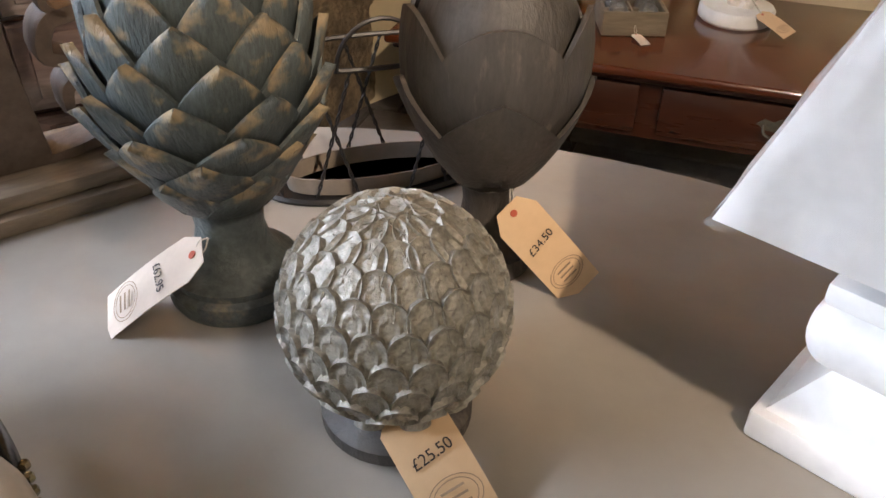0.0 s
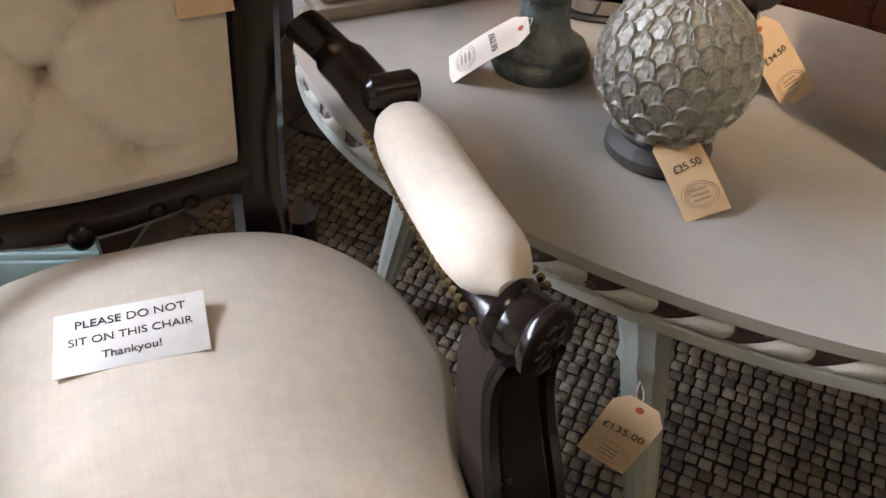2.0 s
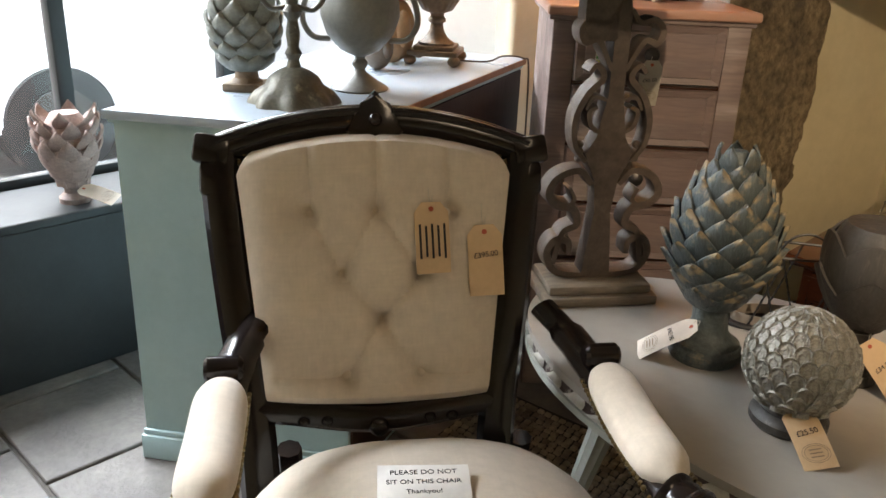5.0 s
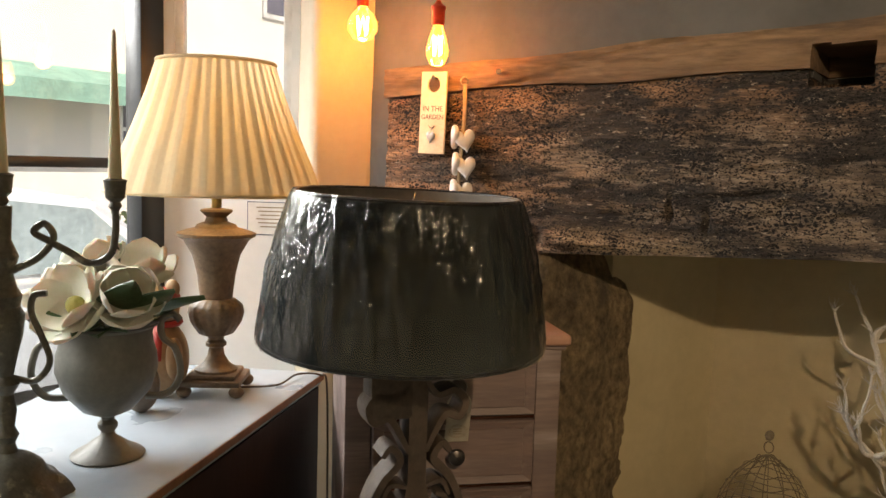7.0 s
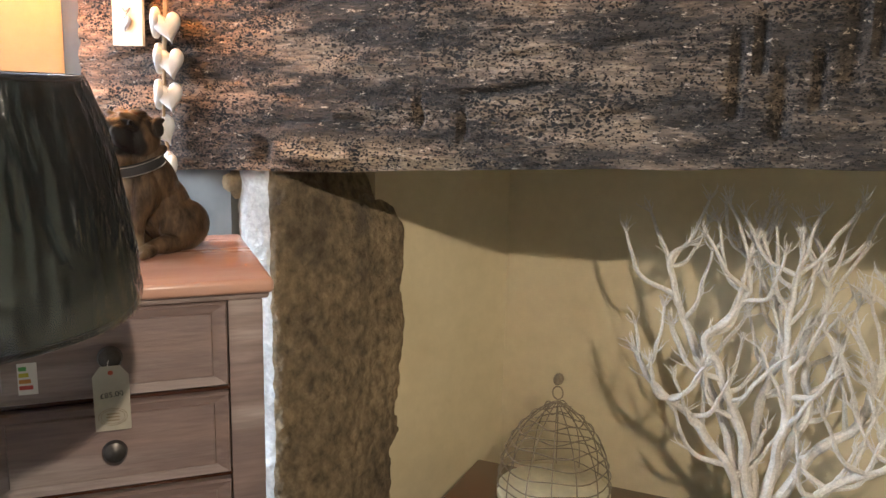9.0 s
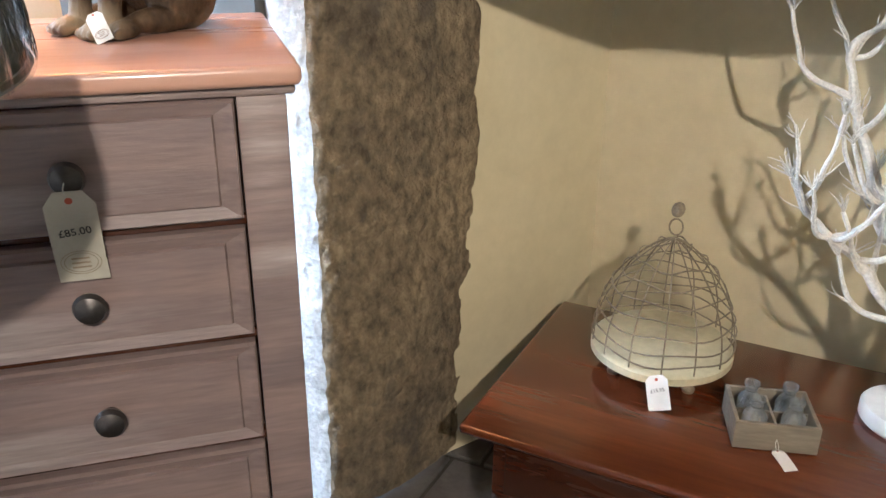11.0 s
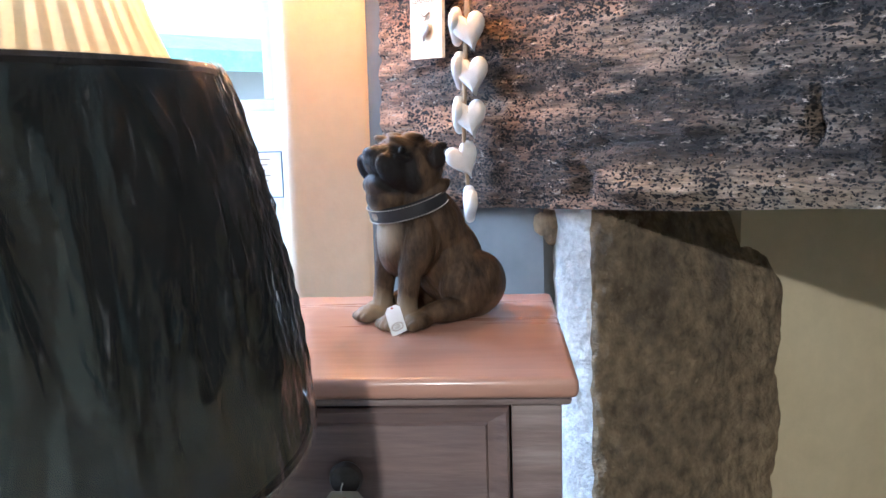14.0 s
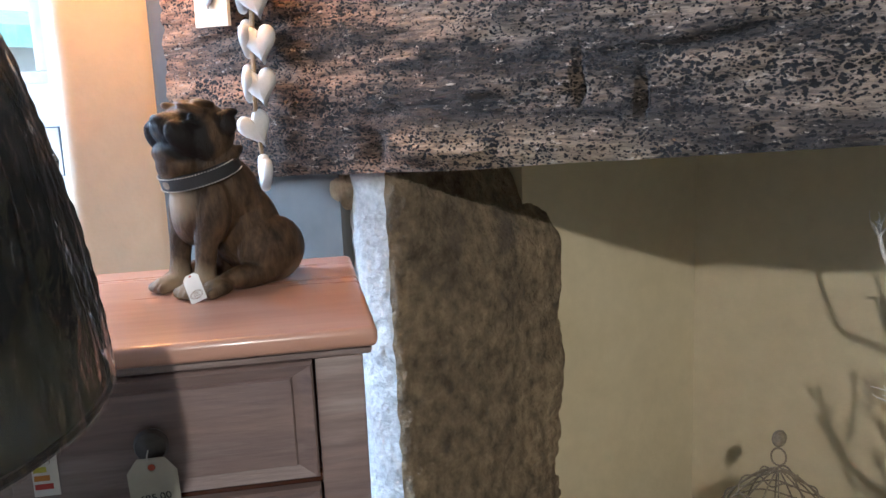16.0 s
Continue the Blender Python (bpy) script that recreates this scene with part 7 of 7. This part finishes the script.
for z0, flip in ((0.008, False), (0.0, True)):
    vo = [bm.verts.new((x, y, z0)) for x, y in ring_o]
    vi = [bm.verts.new((x, y, z0)) for x, y in ring_i]
    for k in range(32):
        f = (vo[k], vo[(k + 1) % 32], vi[(k + 1) % 32], vi[k])
        bm.faces.new(f[::-1] if flip else f)
    if not flip:
        to, ti = vo, vi
for k in range(32):
    bm.faces.new((to[k], vo[k], vo[(k + 1) % 32], to[(k + 1) % 32]))
    bm.faces.new((ti[k], ti[(k + 1) % 32], vi[(k + 1) % 32], vi[k]))
box(bm, (2 * sw, 0.158, 0.008), (0, -0.0495, 0.004))
part("board", bm, SIGN, sign, smooth=False)
writing("lettering", "IN THE", 0.024, Matrix.Translation((0, 0.012, 0.0085)), INK, sign)
writing("lettering", "GARDEN", 0.021, Matrix.Translation((0, -0.014, 0.0085)), INK, sign)


def heart_outline(s, n=28):
    return [(s * 0.0625 * 16 * math.sin(t) ** 3 * 0.92, s * 0.0625 * (13 * math.cos(t) - 5 * math.cos(2 * t) - 2 * math.cos(3 * t) - math.cos(4 * t)) * 1.12) for t in [2 * math.pi * k / n for k in range(n)]]


def heart_solid(s, depth):
    """A padded heart."""
    bm = bmesh.new()
    out = heart_outline(s)
    c = (0, -0.05 * s)
    rings = []
    for k, z in ((1.0, 0.0), (0.97, 0.4), (0.85, 0.75), (0.5, 0.97)):
        rings.append([bm.verts.new((c[0] + (x - c[0]) * k, c[1] + (y - c[1]) * k, depth * z)) for x, y in out])
    back = [[bm.verts.new((v.co.x, v.co.y, -v.co.z)) for v in r] for r in rings[1:]]
    for seq, flip in ((rings, False), ([rings[0], *back], True)):
        for a, b in zip(seq, seq[1:]):
            for k in range(len(a)):
                f = (a[k], a[(k + 1) % len(a)], b[(k + 1) % len(a)], b[k])
                bm.faces.new(f[::-1] if flip else f)
        bm.faces.new(seq[-1][::-1] if flip else seq[-1])
    return bm


part("silver_heart", heart_solid(0.018, 0.004), material("silver_metal", (0.6, 0.6, 0.6), 0.3, metal=1.0), sign, "small silver heart").matrix_basis = Matrix.Translation((0, -0.075, 0.014))
part("twine", tube(smooth_path([(-0.012, -0.04, 0.010), (0, -0.048, 0.013), (0.012, -0.04, 0.010), (0, -0.056, 0.012)], 5), 0.0014, 5), FRET_BASE, sign)
part("nail", lathe([(0.004, -0.03), (0.004, 0.012), (0.007, 0.014)], 12, m=Matrix.Translation((0, 0.110, 0))), ANT, sign)
HW = material("distressed_white_heart", (0.74, 0.73, 0.71), 0.6, scale=16, fine=0.08, spots=(0.42, 0.38, 0.34), spot_scale=14, spot_at=(0.66, 0.74))
ROPE = material("jute_twine", (0.36, 0.24, 0.13), 0.9, scale=60, bump=0.5)
gar = thing("heart_garland", Matrix.Translation((-1.276, 1.772, 0)), "string of distressed white wooden hearts on jute twine", "garland")
part("twine", tube(smooth_path([(0, 0, 1.80), (0.004, -0.004, 1.7), (-0.002, -0.01, 1.55), (-0.006, -0.012, 1.42), (-0.004, -0.006, 1.33)], 5), 0.004, 6), ROPE, gar)
part("twine", tube(smooth_path([(0.008, 0, 1.80), (0.010, -0.004, 1.7), (0.003, -0.012, 1.55), (0.0, -0.014, 1.45)], 5), 0.0035, 6), ROPE, gar)
part("hook_ring", tube([(0.013 * math.cos(a * math.pi / 8), 0, 1.808 + 0.013 * math.sin(a * math.pi / 8)) for a in range(17)], 0.0025, 6), ANT, gar)
for x, z, ry in ((0.016, 1.628, 30), (-0.020, 1.640, -52), (0.022, 1.545, 18), (-0.014, 1.556, -55), (0.014, 1.465, 26), (-0.018, 1.472, -48), (-0.010, 1.385, 58), (0.008, 1.300, -34)):
    h = part("heart", heart_solid(0.036, 0.012), HW, gar, "distressed white wooden heart")
    h.matrix_basis = Matrix.Translation((x, -0.012, z)) @ pose(0, 0, 0, 0, 0, ry) @ Matrix.Rotation(radians(90), 4, "X") @ pose(0, 0, 0, 0, 0, ry * 0.4)

# ---- price tags and notice ----
price_tag((-0.123, 0.452, 0.622), (-0.054, 0.402, 0.579), (0.1, -0.3, 1), 0.056, "£25.50", knot=(-0.127, 0.462, 0.632))
price_tag((-0.372, 0.550, 0.650), (-0.458, 0.514, 0.578), (-0.3, -0.5, 1), 0.056, "£62.95", PALE_CARD, label="pale card price tag on the pineapple finial", knot=(-0.366, 0.568, 0.66))
price_tag((-0.105, 0.695, 0.668), (-0.030, 0.715, 0.578), (0.5, -0.8, 0.45), 0.05, "£34.50", label="buff card price tag on the bud finial", knot=(-0.115, 0.72, 0.685))
price_tag((-0.048, 0.298, 0.351), (-0.078, 0.288, 0.235), (0.15, -1, 0.3), 0.068, "£135.00", label="buff card price tag hanging on the table leg", knot=(-0.062, 0.325, 0.368), text_size=0.25)
cb = CHM @ BK
for (x, z, w, txt, lab, lines) in ((0.092, 0.405, 0.062, "", "buff tag with handwritten lines hanging on the chair back", True), (0.185, 0.365, 0.064, "£395.00", "buff card price tag hanging on the chair back", False)):
    hole = cb @ Vector((x, -0.052, z - 0.055))
    fwd = (cb.to_3x3() @ Vector((0, -1, 0.1)))
    tg = price_tag(hole, cb @ Vector((x + 0.004, -0.055, z - 0.165)), fwd, w, txt, CARD, stamp=False, label=lab, knot=cb @ Vector((x, -0.040, z + 0.01)), text_size=0.22)
    if lines:
        for k in range(5):
            part("handwriting_line", boxed((0.004, 0.062 - 0.006 * (k % 2), 0.0006), (-0.022 + 0.011 * k, -0.058, 0.0056)), INK, tg)
note = thing("notice_card", CHM @ pose(-0.006, -0.487, 0.5497, 4, 0, -4), "white handwritten card notice lying on the chair seat", "card")
part("card", boxed((0.142, 0.078, 0.0012), (0, 0, 0), 0.0004), WHITE_CARD, note)
for k, (txt, sz) in enumerate((("PLEASE DO NOT", 0.014), ("SIT ON THIS CHAIR", 0.0132), ("Thankyou!", 0.013))):
    w = writing("handwriting", txt, sz, pose(0.0, 0.022 - 0.021 * k, 0.0009, 0, 0, 1.5), INK, note)

# ---- at the window ----
BLK = material("black_painted_panel", (0.014, 0.016, 0.018), 0.5, scale=6, bump=0.1)
solid("stall_riser", boxed((0.05, 3.5, 0.48), (-2.11, -0.62, 0.24), 0.004), BLK, "black painted panel under the shop window", "panel")
solid("window_board", boxed((0.32, 3.55, 0.03), (-2.24, -0.62, 0.495), 0.006), BLK, "black painted window board", "sill")
pf = thing("pink_finial", Matrix.Translation((-2.18, 0.135, 0.51)), "dusty pink resin artichoke finial on the window board", "finial")
PINKR = material("dusty_pink_resin", (0.33, 0.23, 0.20), 0.6, scale=12, fine=0.35, bump=0.3)
part("neck", lathe([(0.045, 0.0), (0.045, 0.015), (0.028, 0.03), (0.03, 0.07)], 28), PINKR, pf)
part("core", lathe([(max(0.003, art_r(0.06 + 0.21 * k / 12) * 0.96), 0.06 + 0.21 * k / 12) for k in range(13)], 28), PINKR, pf)
leaves_round(pf, PINKR, [(0.055 + 0.03 * k, max(5, 9 - k // 2), 0.068 - 0.003 * k, 0.06, 0.018, -0.006, -18 + 6.5 * k, 0.5 * (k % 2)) for k in range(7)], art_r)
price_tag((-2.12, 0.14, 0.56), (-2.04, 0.20, 0.535), (0.2, -0.2, 1), 0.06, "", PALE_CARD, label="pale card tag on the pink finial", knot=(-2.15, 0.135, 0.565))
for (x, y, z, s, col, lab) in ((-2.28, 0.365, 1.345, 0.085, (0.60, 0.52, 0.36), "cream painted wooden heart hanging in the window"), (-2.26, 0.545, 1.365, 0.095, (0.16, 0.21, 0.27), "slate blue wooden heart hanging in the window")):
    hh = thing("hanging_heart", Matrix.Translation((x, y, z)), lab, "ornament", "hearts hanging in the window")
    part("heart", heart_solid(s, 0.008), material("heart_paint", col, 0.6, fine=0.1), hh).matrix_basis = Matrix.Rotation(radians(55), 4, "Z") @ Matrix.Rotation(radians(90), 4, "X")
    part("string", tube([(0, 0, 0.05), (0, 0, TOP - z)], 0.0015, 5), STRING, hh)
pic = thing("flower_picture", Matrix.Translation((-2.30, 0.495, 1.255)) @ Matrix.Rotation(radians(52), 4, "Z"), "small hanging picture of red and pink flowers", "picture")
part("board", boxed((0.115, 0.012, 0.20), (0, 0, 0), 0.002), material("flower_print", (0.42, 0.10, 0.10), 0.5, scale=26, tint=(0.12, 0.13, 0.12), fine=0.4, spots=(0.55, 0.45, 0.38), spot_scale=30, spot_at=(0.56, 0.6)), pic)
part("string", tube([(0, 0, 0.1), (0, 0, TOP - 1.255)], 0.0012, 5), STRING, pic)
drop = thing("glass_drop", Matrix.Translation((-2.30, 0.375, 1.14)), "dark glass drop ornament hanging in the window", "ornament")
part("drop", lathe([(0.001, -0.06), (0.018, -0.045), (0.02, -0.02), (0.012, 0.02), (0.003, 0.05)], 18), material("dark_glass", (0.10, 0.10, 0.10), 0.1, scale=9), drop)
part("string", tube([(0, 0, 0.05), (0, 0, TOP - 1.14)], 0.0012, 5), STRING, drop)
paper = thing("paper_notice", Matrix.Translation((RA.x, RA.y, 0)) @ Matrix.Rotation(ang, 4, "Z"), "framed printed paper notice on the white panel", "notice")
part("sheet", boxed((0.16, 0.002, 0.115), (0.10, -0.003 + 0.006, 1.335)), WHITE_CARD, paper)
part("border", boxed((0.166, 0.002, 0.121), (0.10, 0.0015, 1.335)), material("notice_border", (0.12, 0.16, 0.24), 0.6), paper)
for k in range(6):
    part("print_line", boxed((0.10 - 0.015 * (k % 3), 0.0006, 0.004), (0.10, 0.0045, 1.375 - 0.014 * k)), FAINT_INK, paper)

# ---- street ----
PAVE = material("street_paving", (0.50, 0.48, 0.45), 0.9, scale=1.5, bump=0.3)
solid("ground", boxed((400, 400, 0.1), (-201.9, 0, -0.16)), PAVE, "pale sunlit street paving outside", "ground")
RENDER = material("white_render", (0.78, 0.76, 0.72), 0.9, scale=1.0, fine=0.05, bump=0.2, tint=(0.72, 0.70, 0.66))
ROOF = material("roof_slate", (0.16, 0.16, 0.18), 0.8, scale=4)
house = thing("street_house", Matrix.Translation((-11.0, 2.0, -0.11)), "pale rendered house across the street in full sun", "house")
part("wall", boxed((0.4, 30, 8.0), (0, 0, 4.0)), RENDER, house, smooth=False)
part("roof", prism([(-3.5, 8.0), (0.5, 8.0), (-1.5, 10.0)], 30, m=Matrix.Translation((0, 15, 0)) @ Matrix.Rotation(radians(90), 4, "X")), ROOF, house, smooth=False)
WINC = material("far_window_pane", (0.20, 0.19, 0.24), 0.2, scale=2)
for y in range(-12, 14, 3):
    for z in (1.8, 4.9):
        wn = part("window", boxed((0.06, 1.1, 1.5), (0.22, y, z), 0.01), WHITE_PAINT, house)
        for sy in (-1, 1):
            for sz in (-1, 0, 1):
                part("pane", boxed((0.02, 0.44, 0.40), (0.25, y + sy * 0.25, z + sz * 0.46)), WINC, wn)
aw = thing("shop_awning", Matrix.Translation((-10.4, 5.0, 2.6)), "pale green shop awning across the street", "awning")
part("cloth", boxed((0.9, 6.0, 0.03), pose(0, 0, 0, 0, 18, 0)), material("green_awning_cloth", (0.30, 0.55, 0.46), 0.8, scale=3), aw)
part("valance", boxed((0.03, 6.0, 0.25), (0.43, 0, -0.26)), material("green_valance_cloth", (0.30, 0.55, 0.46), 0.8, scale=3), aw)
part("bracket", boxed((0.85, 0.04, 0.04), (-0.1, -2.8, -0.2)), BLACK_FRAME, aw)
part("bracket", boxed((0.85, 0.04, 0.04), (-0.1, 2.8, -0.2)), BLACK_FRAME, aw)
CARP = material("white_car_paint", (0.72, 0.74, 0.76), 0.25, scale=3, fine=0.02, coat=0.6)
CARG = material("car_window_glass", (0.34, 0.42, 0.45), 0.08, scale=3)
TYRE = material("tyre_rubber", (0.02, 0.02, 0.02), 0.8)
car = thing("parked_car", Matrix.Translation((-5.2, 2.2, -0.11)) @ Matrix.Rotation(radians(90), 4, "Z"), "white hatchback parked in the street", "car")
prof = [(-2.0, 0.28), (2.0, 0.28), (2.05, 0.55), (1.9, 0.78), (1.0, 0.92), (0.45, 1.38), (-0.2, 1.48), (-1.2, 1.45), (-1.85, 1.0), (-2.05, 0.7)]
part("body", prism(prof, 1.66, m=Matrix.Translation((0, 0.83, 0)) @ Matrix.Rotation(radians(90), 4, "X"), bevel=0.06), CARP, car)
for s in (-1, 1):
    part("side_window", prism([(0.85, 0.95), (0.38, 1.33), (-0.2, 1.40), (-1.1, 1.38), (-1.5, 1.0)], 0.02, m=Matrix.Translation((0, s * 0.84 + (0.01 if s > 0 else 0.01), 0)) @ Matrix.Rotation(radians(90), 4, "X")), CARG, car)
    for x in (-1.25, 1.25):
        wh = part("wheel", lathe([(0.30, -0.10), (0.32, -0.08), (0.32, 0.08), (0.30, 0.10)], 32, m=Matrix.Translation((x, s * 0.74, 0.32)) @ Matrix.Rotation(radians(90), 4, "X")), TYRE, car)
        part("rim", lathe([(0.20, -0.11), (0.19, 0.11)], 24, m=Matrix.Translation((x, s * 0.745, 0.32)) @ Matrix.Rotation(radians(90), 4, "X")), KNOB, wh)
    part("headlight", ball((0.08, 0.16, 0.07), (1.93, s * 0.6, 0.66), seg=12, rings=8), WHITE_PAINT, car)
part("windscreen", boxed((0.70, 1.40, 0.02), pose(0.735, 0, 1.155, 0, 40, 0)), CARG, car)
HEDGE = material("hedge_leaf", (0.07, 0.12, 0.04), 0.7, scale=9, tint=(0.10, 0.14, 0.05), fine=0.4)
hedge_rng = random.Random(3)
bm = bmesh.new()
for k in range(1500):
    c = Vector((hedge_rng.uniform(-0.4, 0.4), hedge_rng.uniform(-2.5, 2.5), hedge_rng.uniform(0.1, 1.0)))
    m = Matrix.Translation(c) @ pose(0, 0, 0, hedge_rng.uniform(0, 360), hedge_rng.uniform(0, 360), 0)
    vs = [bm.verts.new(m @ Vector(q)) for q in ((-0.05, 0, 0), (0, -0.03, 0.01), (0.06, 0, 0), (0, 0.03, 0.01))]
    bm.faces.new(vs)
hd = part("hedge", bm, HEDGE, None, smooth=False)
hd.matrix_basis = Matrix.Translation((-8.2, 5.5, -0.11))
tagged(hd, "low green hedge across the street", "hedge", kind="stuff")

# ---- ceiling spotlight fixture, out of sight behind the visitor ----
spotf = thing("ceiling_spotlight", look((0.915, -0.56, 2.385), (-0.15, 2.3, 0.65)), "small black ceiling spotlight", "spotlight")
part("can", lathe([(0.045, 0.0), (0.05, 0.01), (0.05, 0.10), (0.03, 0.12)], 28), BLACK_FRAME, spotf)
part("arm", tube([(0, 0, 0.11), (0, 0.03, 0.14)], 0.008, 8), BLACK_FRAME, spotf)

# ---- rug and floor ----
RUGX0, RUGX1, RUGY0, RUGY1 = -1.02, 1.15, -0.75, 1.05
rug = thing("woven_rug", Matrix.Rotation(radians(6), 4, "Z"), "chunky woven rug of beige and black cord", "rug")
part("backing", boxed((RUGX1 - RUGX0, RUGY1 - RUGY0, 0.006), ((RUGX0 + RUGX1) / 2, (RUGY0 + RUGY1) / 2, 0.004)), material("black_rug_backing", (0.02, 0.018, 0.016), 0.95, scale=40, bump=0.4), rug, smooth=False)
cell = 0.0235
verts, faces = [], []
for i in range(int((RUGX1 - RUGX0) / cell)):
    for j in range(int((RUGY1 - RUGY0) / cell)):
        cx = RUGX0 + cell * (i + 0.5) + random.uniform(-0.0015, 0.0015) + (0.5 * cell if j % 2 else 0.0) * 0.3
        cy = RUGY0 + cell * (j + 0.5) + random.uniform(-0.0015, 0.0015)
        hx, hy, hz = cell * random.uniform(0.42, 0.48), cell * random.uniform(0.38, 0.45), random.uniform(0.007, 0.010)
        o = len(verts)
        for sx, sy in ((-1, -0.75), (-0.75, -1), (0.75, -1), (1, -0.75), (1, 0.75), (0.75, 1), (-0.75, 1), (-1, 0.75)):
            verts.append((cx + sx * hx, cy + sy * hy, 0.005))
        for sx, sy in ((-0.72, -0.68), (0.72, -0.68), (0.72, 0.68), (-0.72, 0.68)):
            verts.append((cx + sx * hx, cy + sy * hy, 0.005 + hz))
        faces += [(o, o + 1, o + 8), (o + 1, o + 2, o + 9, o + 8), (o + 2, o + 3, o + 9), (o + 3, o + 4, o + 10, o + 9), (o + 4, o + 5, o + 10), (o + 5, o + 6, o + 11, o + 10), (o + 6, o + 7, o + 11), (o + 7, o, o + 8, o + 11), (o + 8, o + 9, o + 10, o + 11)]
KNOT = material("beige_rug_cord", (0.27, 0.215, 0.155), 0.95, scale=3, tint=(0.19, 0.15, 0.11), fine=0.4, bump=0.8, bump_scale=160)
_n, _l = KNOT.node_tree.nodes, KNOT.node_tree.links
_g, _h = _n.new("ShaderNodeNewGeometry"), _n.new("ShaderNodeHueSaturation")
_mr = _n.new("ShaderNodeMapRange")
_mr.inputs[3].default_value, _mr.inputs[4].default_value = 0.6, 1.3
_l.new(_g.outputs["Random Per Island"], _mr.inputs[0])
_l.new(_mr.outputs[0], _h.inputs["Value"])
_l.new(_n["Principled BSDF"].inputs["Base Color"].links[0].from_socket, _h.inputs["Color"])
_l.new(_h.outputs[0], _n["Principled BSDF"].inputs["Base Color"])
mesh = bpy.data.meshes.new("woven_cord")
mesh.from_pydata(verts, [], faces)
mesh.polygons.foreach_set("use_smooth", [True] * len(faces))
mesh.materials.append(KNOT)
kn = new("woven_cord", mesh)
kn.parent = rug
tagged(kn, kind="stuff")
fl_rng = random.Random(11)
tile_mesh = {}
y = -2.65
while y < 2.5:
    d = 0.40
    x = -2.35 - fl_rng.uniform(0, 0.3)
    while x < 2.3:
        w = fl_rng.choice((0.42, 0.52, 0.62))
        x1 = max(x, -2.34)
        if x + w - x1 > 0.12:
            key = round(x + w - x1, 3)
            if key not in tile_mesh:
                ob = part("flagstone", boxed((key - 0.012, d - 0.012, 0.02), None, 0.004, 1), FLAG, floor)
                tile_mesh[key] = ob.data
            else:
                ob = new("flagstone", tile_mesh[key])
                ob.parent = floor
            ob.matrix_basis = Matrix.Translation(((x1 + x + w) / 2, y + d / 2, -0.0115 + fl_rng.uniform(-0.002, 0.001)))
        x += w
    y += d
